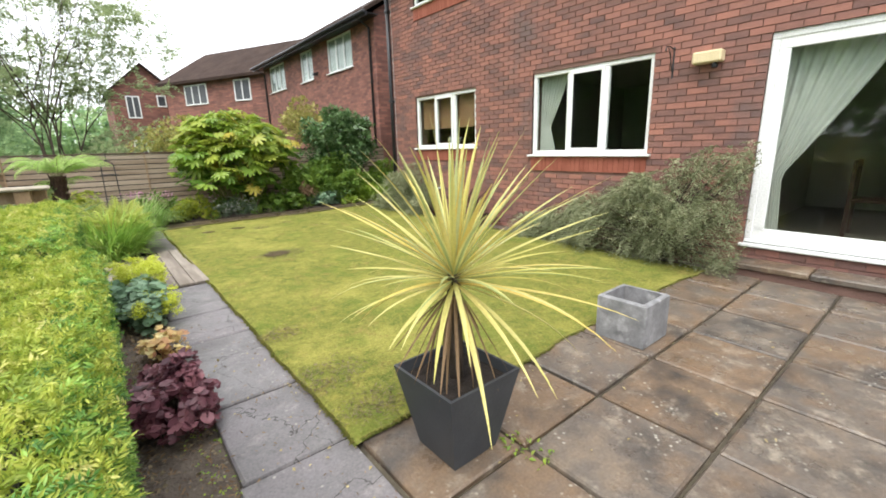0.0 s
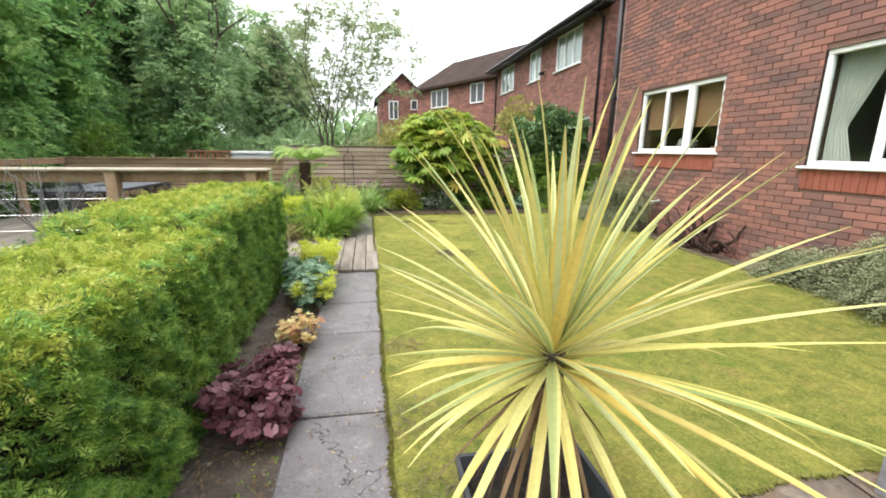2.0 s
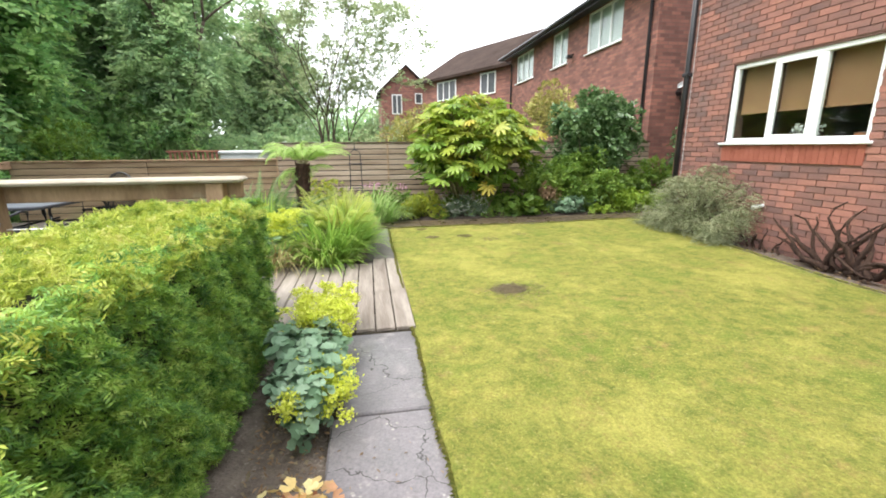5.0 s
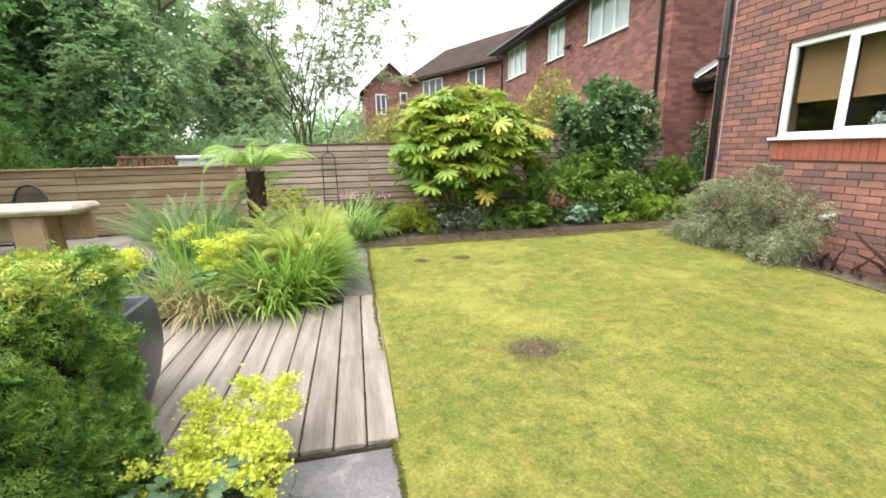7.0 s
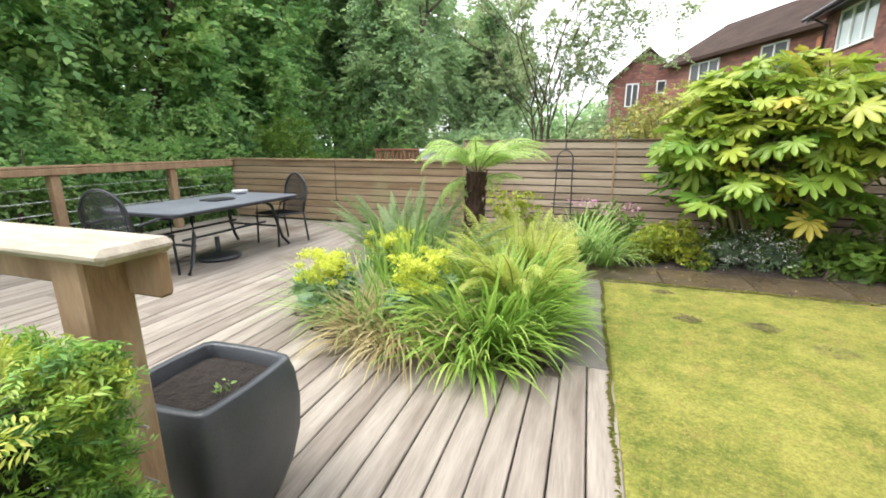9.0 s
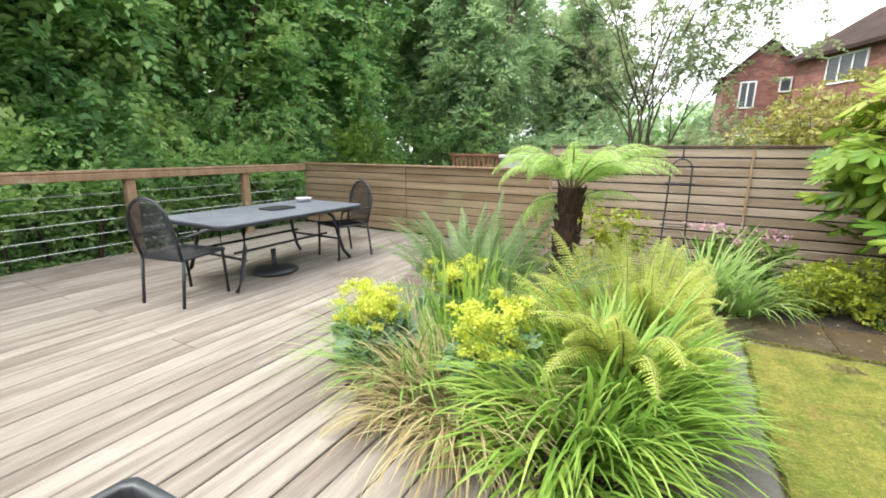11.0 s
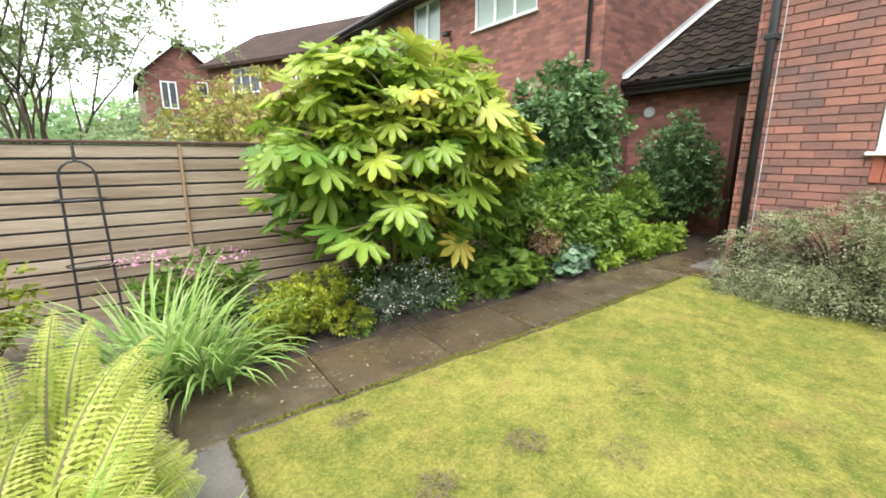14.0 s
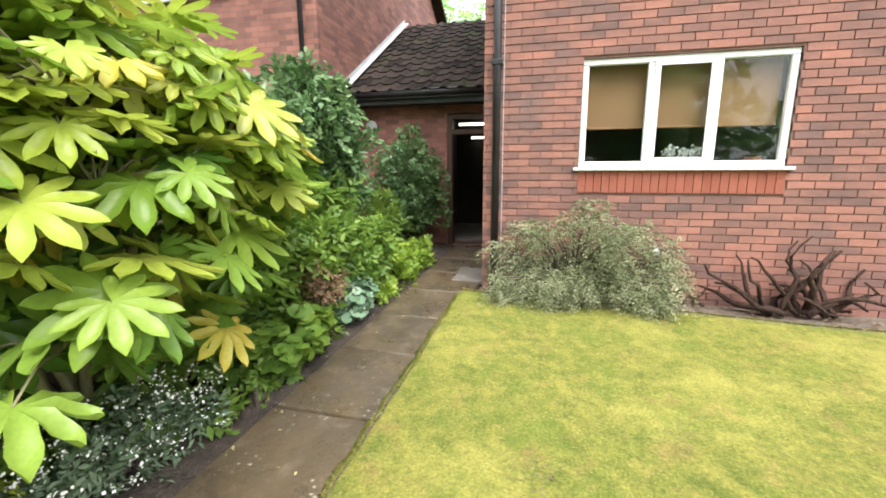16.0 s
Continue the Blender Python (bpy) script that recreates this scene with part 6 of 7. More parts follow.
def mound(n, ya, yb, top, x_out, r):
    """Small ellipsoids that fill the body of a shrub whose height along the wall is top(y)."""
    out = []
    for _ in range(n):
        y = random.uniform(ya, yb)
        h = top(y)
        z = h * random.uniform(0.0, 0.86)
        x = H - 0.12 - (x_out(y) - 0.12) * random.uniform(0.1, 1) * math.sqrt(max(0.05, 1 - (z / h) ** 2.2))
        s = r * random.uniform(0.7, 1.2)
        out.append((x, y, z, s, s * 1.15, s * 0.85))
    return out


arching("wall_shrub", (4.62, 7.0, gz(7.2)), mound(95, 6.15, 7.75, lambda y: 0.55 + 0.5 * math.sin(max(0.0, min(1, (y - 6.0) / 1.85)) * math.pi) ** 0.8, lambda y: 0.75, 0.15), 5200, 0.15, "dense grey-green arching shrub against the brick wall")
arching("wall_shrub", (4.6, 1.6, gz(1.5)), mound(230, 0.62, 3.7, lambda y: 1.45 if y < 1.1 else max(0.25, 1.42 - (y - 1.1) * 0.52), lambda y: 0.85 if y < 2.6 else 0.6, 0.15), 11000, 0.15, "wide spreading grey-green shrub beside the patio door", 0.66)
# bare twisted roots of a cut climber
stump = thing("bare_climber", (4.75, 5.2, 0), "cut bare brown climber stems on the brick wall", "plant")
random.seed(11)


def gnarled(o, way, length, r):
    """A twisting stem that tapers."""
    pts, radii, d = [Vector(o)], [r], Vector(way).normalized()
    for i in range(7):
        d = (d + Vector((random.gauss(0, 0.2), random.gauss(0, 0.42), random.gauss(0, 0.3)))).normalized()
        q = pts[-1] + d * length / 7
        q.x = min(max(q.x, 4.55), H - 0.03)
        q.z = max(q.z, 0.0)
        pts.append(q)
        radii.append(r * (1 - 0.1 * (i + 1)) * random.uniform(0.8, 1.15))
    return tube(pts, radii, 7)


for i in range(22):
    y = 4.95 + random.uniform(-0.3, 0.3)
    part("stem", gnarled((4.72 + random.uniform(-0.06, 0.06), y, -0.03), (random.uniform(-0.3, 0.2), random.uniform(-0.9, 0.9) + (4.95 - y) * -1.5, random.uniform(0.5, 1.1)), random.uniform(0.5, 0.95), random.uniform(0.022, 0.042)), M_ROOT, stump, smooth=True)
for i in range(6):
    part("stem", gnarled((4.76, 5.75 + i * 0.09, -0.03), (0, random.uniform(-0.8, 0.8), random.uniform(0.2, 1)), random.uniform(0.25, 0.5), random.uniform(0.012, 0.026)), M_ROOT, stump, smooth=True)
tap = thing("garden_tap", (4.86, 6.2, 0.5), "small grey outdoor pipe end on the brick wall", "tap")
part("pipe", tube([(H, 6.2, 0.52), (H - 0.13, 6.22, 0.49)], 0.022, 8), M_LEAD, tap)
part("collar", tube([(H - 0.09, 6.215, 0.5), (H - 0.14, 6.222, 0.488)], 0.03, 8), M_UPVC, tap)

# ---- island bed ----
random.seed(21)


def ribbon_plant(name, at, specs, material, label, category="grass", group="", part_name="blade_clump"):
    s = thing(name, at, label, category, group)
    order = sorted(specs, key=lambda q: math.atan2(q[0][1] - at[1], q[0][0] - at[0]))
    step = max(60, len(order) // 12)
    for i in range(0, len(order), step):
        part(part_name, ribbons(order[i:i + step], 7), material, s)
    return s


ribbon_plant("long_grass", (-0.6, 6.7, 0), tuft(-0.7, 6.62, 0.0, 0.3, 700, 0.72, 0.019, x_most=-0.02) + tuft(-0.55, 6.95, 0.0, 0.24, 420, 0.7, 0.019, x_most=-0.02) + tuft(-0.75, 6.35, 0.0, 0.25, 260, 0.5, 0.02, (0.5, 1.3), (1.2, 2.4), -0.04), F_BLADE, "tall bright green arching grass on the bed edge")
ribbon_plant("straw_grass", (-1.25, 6.4, 0), tuft(-1.3, 6.42, 0.0, 0.28, 620, 0.55, 0.010, (0.4, 1.3), (1.2, 2.6)), F_STRAW, "straw-coloured drooping grass tuft at the deck")
ribbon_plant("sedge", (-1.75, 6.65, 0), tuft(-1.75, 6.65, 0.0, 0.26, 420, 0.62, 0.010, (0.6, 1.4), (0.8, 2.0)), F_BLADE_PALE, "pale green sedge tuft in the bed")
iris = thing("flag_iris", (-1.55, 6.95, 0), "upright green iris leaves in the bed", "plant")
for spec in tuft(-1.5, 6.9, 0.0, 0.16, 60, 0.75, 0.03, (1.2, 1.5), (0.1, 0.6)):
    part("leaf", ribbons([spec], 6), F_BLADE, iris)
ribbon_plant("striped_grass", (0.05, 8.75, 0.03), tuft(0.08, 8.82, 0.03, 0.18, 150, 0.55, 0.022, (0.7, 1.4), (1.5, 2.8)) + tuft(-0.15, 8.95, 0.03, 0.22, 160, 0.75, 0.018, (0.9, 1.45), (0.8, 1.8)), F_BLADE_PALE, "striped pale grass arching over the far path")
for cx, cy, cz in ((-2.05, 6.68, 0.38), (-1.2, 6.62, 0.46), (-1.75, 7.25, 0.46)):
    pf = clusters(cx, cy, cz, 0.17, 0.17, 0.13, 60, 70, 0.022)
    shrub("lady_mantle", (cx, cy, 0), many(cx, cy, 0.2, 0.25, 0.25, 0.2, 10, 0.45), 200, 0.12, 0.075, F_BLUE, "lime-flowered lady's mantle in the island bed", "plant", lobes=7, extra=[("blossom", pf, 0.018, 0.017, F_LIME)])


def fern(name, at, n, length, half, material, rise, droop, label, r=0.08):
    s = thing(name, at, label, "fern")
    for i in range(n):
        az = 2 * math.pi * i / n * 2.4 + random.uniform(-0.3, 0.3)
        b = (at[0] + r * math.cos(az), at[1] + r * math.sin(az), at[2])
        ln = length * random.uniform(0.7, 1.1)
        if b[0] + ln * math.cos(az) * 0.75 > -0.15 and at[0] < 0:
            ln = max(0.3, (-0.15 - b[0]) / max(0.1, math.cos(az)) / 0.75)
        lv, rib = frond(b, az, random.uniform(*rise), ln, random.uniform(*droop), half, 44, 4)
        fr_ob = hang(new("frond", tri_mesh("frond", lv, material)), s)
        st = hang(new("rib", mesh_of("rib", *tube(rib, [0.006 * (1 - 0.8 * k / len(rib)) for k in range(len(rib))], 4, False), M_STEM)), s)
        st.parent = fr_ob
        st.matrix_parent_inverse = Matrix.Identity(4)
    return s


fern("fern", (-0.6, 7.2, 0.1), 74, 0.86, 0.15, F_FERN, (0.95, 1.45), (0.7, 1.6), "golden-green feathery fern in the island bed", 0.2)
fern("fern", (-0.52, 7.75, 0.1), 62, 0.8, 0.15, F_FERN, (0.9, 1.4), (0.7, 1.6), "golden-green feathery fern in the island bed", 0.2)
fern("fern", (-1.75, 7.6, 0.05), 54, 1.0, 0.13, F_FERN_DARK, (1.0, 1.45), (0.5, 1.3), "dark green fern in the island bed", 0.15)
fern("fern", (-1.4, 7.35, 0.05), 30, 0.88, 0.12, F_FERN_DARK, (0.9, 1.4), (0.5, 1.3), "dark green fern in the island bed", 0.12)
fern("fern", (-2.2, 8.3, 0.05), 26, 0.85, 0.1, F_FERN_DARK, (0.9, 1.4), (0.5, 1.3), "dark green fern in the island bed", 0.12)
# tree fern
tfern = thing("tree_fern", (-1.15, 7.8, 0), "tree fern with brown fibrous trunk and bright fronds", "tree fern")
pts, rad = [], []
for i in range(15):
    pts.append((-1.17 + 0.05 * i / 14, 7.8, 1.08 * i / 14))
    rad.append(0.085 + 0.02 * math.sin(i * 2.2) * 0.5 + 0.01 * math.sin(i * 5))
part("trunk", tube(pts, rad, 14), M_ROOT, tfern, "brown fibrous trunk", True)
sc = []
for i in range(170):
    t, a = random.random(), random.uniform(0, 6.28)
    o = Vector((-1.17 + 0.05 * t + 0.085 * math.cos(a), 7.8 + 0.085 * math.sin(a), 1.08 * t))
    sc.append(tube([o, o + Vector((0.02 * math.cos(a), 0.02 * math.sin(a), 0.05))], [0.012, 0.003], 4))
tagged(part("fibre", join(sc), M_ROOT, tfern), kind="stuff")
for i in range(30):
    az = i * 2.399 + random.uniform(-0.2, 0.2)
    low, lee = i % 5 == 4, math.cos(az) > 0.1
    up_ = random.uniform(0.1, 0.5) if low else (random.uniform(0.7, 1.15) if lee else random.uniform(0.85, 1.3))
    ln = random.uniform(0.42, 0.55) if low else (random.uniform(0.62, 0.78) if lee else random.uniform(0.58, 0.72))
    lv, rib = frond((-1.12 + 0.04 * math.cos(az), 7.8 + 0.04 * math.sin(az), 1.0 if low else 1.07), az, up_, ln, random.uniform(1.2, 1.8) if lee else random.uniform(2.0, 2.8), 0.19, 50, 5)
    fo = hang(new("frond", tri_mesh("frond", lv, F_TREEFERN)), tfern)
    st = new("rib", mesh_of("rib", *tube(rib, [0.008 * (1 - 0.8 * k / len(rib)) for k in range(len(rib))], 4, False), M_STEM))
    st.parent = fo

# ---- far bed ----
random.seed(31)
ob_ = thing("plant_obelisk", (-0.45, 10.2, 0), "rusty black metal plant obelisk against the fence", "plant support")
arch = [(-0.58, 10.22, 0.0), (-0.56, 10.22, 1.1)] + [(-0.455 - 0.105 * math.cos(t), 10.22, 1.13 + 0.12 * math.sin(t)) for t in np.linspace(0.1, math.pi - 0.1, 9)] + [(-0.35, 10.22, 1.1), (-0.33, 10.22, 0.0)]
part("arch", tube(arch, 0.009, 6), M_METAL, ob_)
part("finial", tube([(-0.455, 10.22, 1.25), (-0.455, 10.22, 1.4)], [0.012, 0.006], 6), M_METAL, ob_)
for z in (0.5, 0.98):
    part("ring", tube([(-0.455 + 0.15 * math.cos(t), 10.2 + 0.1 * math.sin(t), z) for t in np.linspace(0, 2 * math.pi, 17)], 0.006, 5), M_METAL, ob_)


def palmate(r, lobes=9):
    """A broad hand-shaped leaf whose blunt lobes are joined to half their length, in the xy plane, stalk at the origin."""
    v, f = [(0, 0, 0.0)], []
    hw = radians(312 / lobes / 2)
    for i in range(lobes):
        a = radians(-156 + 312 * (i + 0.5) / lobes)
        ln = r * (1.0 - 0.34 * abs(i - (lobes - 1) / 2) / (lobes / 2)) * (1.0 + 0.05 * (i % 2))
        o = len(v)
        for t, w in ((0.44, 1.0), (0.55, 0.8), (0.68, 0.74), (0.82, 0.5), (0.93, 0.22)):
            for s in (-1, 0, 1):
                b = a + s * hw * w
                z = 0.03 * math.sin(2.2 * t * math.pi) - 0.16 * t * t + (0.05 if s else -0.03) * (t > 0.4)
                v.append((ln * t * math.cos(b), ln * t * math.sin(b), r * z))
        v.append((ln * math.cos(a), ln * math.sin(a), -0.13 * r))
        f += [(0, o, o + 1), (0, o + 1, o + 2)]
        for q in range(o, o + 12, 3):
            f += [(q, q + 3, q + 4, q + 1), (q + 1, q + 4, q + 5, q + 2)]
        f += [(o + 12, o + 15, o + 13), (o + 13, o + 15, o + 14)]
    return v, f


fat = thing("fatsia", (1.75, 9.4, 0), "large glossy fatsia shrub with hand-shaped yellow-green leaves", "shrub")
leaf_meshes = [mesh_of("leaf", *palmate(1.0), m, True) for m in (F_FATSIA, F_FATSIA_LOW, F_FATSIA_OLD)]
FC = Vector((1.75, 9.4, 0))


def inside(p, grow=1.0):
    return ((p.x - 1.78) / 1.32) ** 2 + ((p.y - 9.4) / 0.9) ** 2 + ((p.z - 1.22) / 1.02) ** 2 < grow


placed, stalks, heads = [], [], []
for i in range(100):
    d = Vector((random.gauss(0, 1), random.gauss(0, 1), random.gauss(0.35, 0.9))).normalized()
    rr = random.uniform(0.55, 0.8)
    hd = Vector((1.78 + d.x * 1.3 * rr, 9.4 + d.y * 0.86 * rr, 1.2 + d.z * 1.0 * rr))
    if 0.5 < hd.z and hd.y < 10.05:
        heads.append(hd)
front = [Vector((1.25 + 0.6 * i, 8.84 + 0.05 * math.sin(2.3 * i), 0.78 + 0.12 * math.sin(1.7 * i))) for i in range(2)]
for hd in heads + front:
    turn = random.uniform(0, 6.28)
    for k in range(11):
        az = turn + k * 2.399
        el = random.uniform(-0.15, 1.0)
        reach = random.uniform(0.16, 0.42)
        out = Vector((math.cos(az), math.sin(az), 0))
        p = hd + out * reach * math.cos(el) + Vector((0, 0, reach * math.sin(el)))
        if p.y > 10.2 or p.z < 0.35 or not inside(p, 1.0 if hd in heads else 1.25) or (p.z < 1.0 and random.random() < 0.2):
            continue
        n = (Vector((0, 0, 1)) + out * random.uniform(0.0, 0.65) + Vector((random.gauss(0, .38), random.gauss(0, .38) - 0.18, 0))).normalized()
        xdir = (out - n * out.dot(n)).normalized()
        r = random.uniform(0.15, 0.25) if p.z > 1.1 else random.uniform(0.17, 0.29)
        # Lower leaves mostly get the darker copy, as shade under the canopy.
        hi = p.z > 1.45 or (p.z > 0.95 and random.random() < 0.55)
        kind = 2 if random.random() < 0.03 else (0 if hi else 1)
        m = Matrix.Translation(p) @ Matrix((xdir, n.cross(xdir), n)).transposed().to_4x4() @ Matrix.Diagonal((r, r * random.uniform(0.85, 1.05), r * random.uniform(0.5, 1.5), 1))
        placed.append((p.y, kind, m))
        stalks.append(tube([hd, hd.lerp(p, 0.55) + Vector((0, 0, 0.03)), p], [0.006, 0.005, 0.004], 4))
placed.sort(key=lambda q: q[0])
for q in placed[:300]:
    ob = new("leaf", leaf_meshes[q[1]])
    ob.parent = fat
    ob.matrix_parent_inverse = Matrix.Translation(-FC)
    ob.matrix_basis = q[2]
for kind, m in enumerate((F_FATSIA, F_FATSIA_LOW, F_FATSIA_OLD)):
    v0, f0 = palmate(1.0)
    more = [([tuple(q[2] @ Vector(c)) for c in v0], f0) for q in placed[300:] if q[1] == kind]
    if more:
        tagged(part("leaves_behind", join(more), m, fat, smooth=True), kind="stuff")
part("stalk", join(stalks), M_STEM, fat)
for hd in heads[::3]:
    o = Vector((1.75 + (hd.x - 1.75) * 0.3 + random.uniform(-0.1, 0.1), 9.45 + (hd.y - 9.45) * 0.3, -0.02))
    bend = o.lerp(hd, 0.45) + Vector((random.uniform(-.05, .05), random.uniform(-.05, .05), 0.1))
    part("stem", tube([o, bend, o.lerp(hd, 0.8) + Vector((0, 0, 0.06)), hd], [0.026, 0.021, 0.017, 0.013], 7), M_STEM, fat, smooth=True)

shrub("camellia", (4.3, 9.75, 0.02), many(4.4, 9.75, 1.5, 1.1, 0.52, 0.9, 120, 0.19), 12500, 0.1, 0.055, F_CAMELLIA, "dark glossy evergreen camellia beside the fence", "shrub", shell=0.6)
shrub("green_shrub", (3.5, 9.3, 0.02), many(3.75, 9.22, 0.66, 1.15, 0.46, 0.64, 90, 0.21), 9500, 0.1, 0.045, F_MID, "mid-green leafy shrub below the camellia", "shrub", droop=0.7)
shrub("bronze_shrub", (3.0, 9.0, 0.02), many(3.1, 8.98, 0.5, 0.28, 0.2, 0.18, 16, 0.35), 700, 0.05, 0.025, F_DEAD, "small bronze-tinted shrub in the bed", "shrub")
shrub("blue_green_plant", (3.35, 8.95, 0.02), many(3.55, 8.98, 0.2, 0.5, 0.24, 0.22, 26, 0.32), 1000, 0.08, 0.075, F_BLUE, "blue-green rounded perennial leaves beside the path", "plant", lobes=6)
shrub("fill_shrub", (5.6, 9.6, 0.02), many(5.6, 9.6, 0.6, 0.6, 0.4, 0.55, 20, 0.4), 3200, 0.09, 0.045, F_MID, "mid-green shrub between camellia and doorway", "shrub")
shrub("hellebore", (2.65, 8.95, 0.02), many(2.65, 9.0, 0.2, 0.5, 0.26, 0.22, 28, 0.3), 700, 0.12, 0.06, F_MID, "broad-leaved green perennial beside the path", "plant", lobes=5)
for ex in (1.02, 1.9, 2.15, 2.4, 3.0):
    shrub("edging_plant", (ex, 8.86, 0.03), many(ex, 8.87, 0.09, 0.14, 0.09, 0.08, 8, 0.4), 130, 0.06, 0.03, F_MID, "small green perennial at the damp path edge", "plant", group="path edge plants")
shrub("shade_plant", (1.9, 9.3, 0.03), many(1.9, 9.25, 0.2, 1.2, 0.28, 0.24, 40, 0.2), 2600, 0.1, 0.05, F_MID, "low mid-green shade plants under the large shrub", "plant")
shrub("ground_cover", (5.0, 9.05, 0.02), many(5.05, 9.03, 0.2, 1.5, 0.36, 0.3, 80, 0.18), 7500, 0.065, 0.04, F_BRIGHT, "bright green ground cover beside the far path", "plant")
shrub("laurel", (6.75, 9.35, 0.0), many(6.62, 9.4, 1.06, 0.54, 0.66, 0.92, 80, 0.25), 21000, 0.05, 0.03, F_CAMELLIA, "rounded dark evergreen bush beside the doorway", "shrub")
shrub("golden_euonymus", (0.75, 8.98, 0.02), many(0.74, 9.0, 0.28, 0.4, 0.22, 0.3, 26, 0.34), 6600, 0.034, 0.02, F_GOLD, "low golden-green euonymus bush at the path", "shrub")
pf = clusters(1.5, 8.98, 0.3, 0.4, 0.18, 0.16, 90, 8, 0.022)
shrub("white_flowering_plant", (1.55, 8.98, 0.02), many(1.5, 9.0, 0.18, 0.45, 0.2, 0.18, 18, 0.38), 2200, 0.05, 0.018, F_SAGE, "grey-green plant covered with tiny white flowers", "plant", extra=[("blossom", pf, 0.013, 0.013, M_WHITE)])
pf, _ = blob_points(many(0.1, 9.7, 0.55, 0.4, 0.2, 0.1, 10, 0.4), 160, 0.6)
shrub("pink_flower", (0.1, 9.7, 0.02), many(0.1, 9.7, 0.25, 0.4, 0.25, 0.25, 12, 0.45), 1100, 0.09, 0.035, F_MID, "leafy plant with pale pink flowers by the fence", "plant", extra=[("blossom", pf, 0.03, 0.028, F_PINK)])
shrub("yellow_shrub", (-1.0, 9.6, 0.02), many(-1.0, 9.5, 0.45, 0.35, 0.3, 0.35, 14, 0.42), 1500, 0.05, 0.03, F_GOLD, "yellow-leaved small shrub behind the tree fern", "shrub")
shrub("variegated_shrub", (1.2, 11.6, -0.1), many(1.0, 11.6, 1.55, 0.9, 0.6, 0.55, 26, 0.4), 7600, 0.06, 0.035, F_CREAMY, "cream-variegated shrub behind the fence", "shrub")
shrub("variegated_shrub", (4.2, 11.7, -0.1), many(4.2, 11.5, 2.1, 0.7, 0.5, 0.6, 22, 0.4), 5600, 0.06, 0.035, F_CREAMY, "cream-variegated shrub behind the fence", "shrub")

# ---- trees and distance ----
def twigs(p, n, size, wfac, droop):
    """Layered leafy twigs that lean out of a crown."""
    k = len(p)
    axis = n * 0.8 + RNG.normal(0, 0.55, (k, 3)) * np.array((1, 1, 0.5))
    axis[:, 2] -= droop * 0.25
    way = n * 0.35 + np.array((0, 0, 0.9)) + RNG.normal(0, 0.35, (k, 3))
    return sprays(p - unit(axis) * size, axis, way, 9, size * 3.0, size, wfac, 0.35)


def tree(at, height, crown, n_blobs, count, size, material, label, trunk_r=0.16, k=0.36, split=3, depth=2, lean=(0, 0, 1), stems=1, shell=0.5, droop=0.5, wfac=0.5):
    t = thing("tree", at, label, "tree", "garden trees")
    tubes, tips = [], []
    for s in range(stems):
        w = Vector(lean) + Vector((random.uniform(-.3, .3), random.uniform(-.3, .3), 0)) * (stems > 1)
        o = Vector(at) + Vector((random.uniform(-.25, .25), random.uniform(-.25, .25), -0.15)) * (stems > 1)
        limb(o, w, height * 0.45, trunk_r, depth, tubes, tips, split)
    part("trunk", join(tubes), M_BARK, t, smooth=True)
    cx, cy, cz, rx, ry, rz = crown
    blobs = many(cx, cy, cz, rx, ry, rz, n_blobs, k)
    blobs += [(q[0], q[1], q[2], rx * k * 0.6, ry * k * 0.6, rz * k * 0.4) for q in tips[:24]]
    p, n = blob_points(blobs, count // 9, shell, 0.7)
    keep = p[:, 2] > -0.2
    leaf_part("crown", twigs(p[keep], n[keep], size, wfac, droop), material, t)
    return t


random.seed(41)
edge_hedge = thing("boundary_foliage", (-7.5, 8.5, -0.3), "leafy dark green beech growth behind the deck railing", "hedge")
p, n = blob_points(many(-7.6, 9.2, 0.9, 0.75, 6.6, 1.3, 170, 0.15), 6500, 0.4)
p, n = p[p[:, 2] > -0.25], n[p[:, 2] > -0.25]
leaf_part("foliage", twigs(p, n, 0.1, 0.6, 0.4), F_TREE_DARK, edge_hedge)
tubes = []
for k in range(26):
    o = Vector((-7.6 + random.uniform(-0.2, 0.2), 3.2 + k * 0.46, -0.3))
    q = o + Vector((random.uniform(-0.3, 0.4), random.uniform(-0.4, 0.4), random.uniform(1.4, 2.2)))
    tubes.append(tube([o, o.lerp(q, 0.5) + Vector((random.uniform(-.1, .1), random.uniform(-.1, .1), 0)), q], [0.03, 0.022, 0.008], 6))
part("stems", join(tubes), M_BARK, edge_hedge)
for x, y, h in ((-8.5, 4.2, 3.2), (-8.4, 7.4, 3.5), (-8.5, 10.4, 3.6), (-8.7, 13.4, 3.5)):
    tree((x, y, -0.3), 7, (x, y, h, 1.75, 2.0, h + 0.2), 95, 38000, 0.16, F_TREE_DARK, "dense dark green broad-leaved tree behind the deck", k=0.24, shell=0.35, wfac=0.6)
tree((-12.5, 7.0, -0.3), 9, (-12.5, 7, 5, 3, 4, 5.2), 60, 22000, 0.3, F_TREE_DARK, "tall dark green tree behind the deck")
tree((-8.2, 19.5, -0.3), 11, (-7.9, 19.5, 5.2, 3.4, 3.0, 5.4), 120, 62000, 0.2, F_TREE, "tall grey-green tree beyond the fence", k=0.24, shell=0.3)
tree((-5.9, 16.8, -0.3), 7, (-6.2, 16.8, 3.0, 1.5, 1.5, 3.0), 60, 22000, 0.18, F_TREE, "grey-green bushy tree beyond the fence", k=0.28, shell=0.3)
tree((-13.0, 17.0, -0.3), 11, (-13, 17, 5.5, 3.6, 3.2, 5.6), 70, 26000, 0.32, F_TREE_DARK, "tall dark green tree beyond the fence")
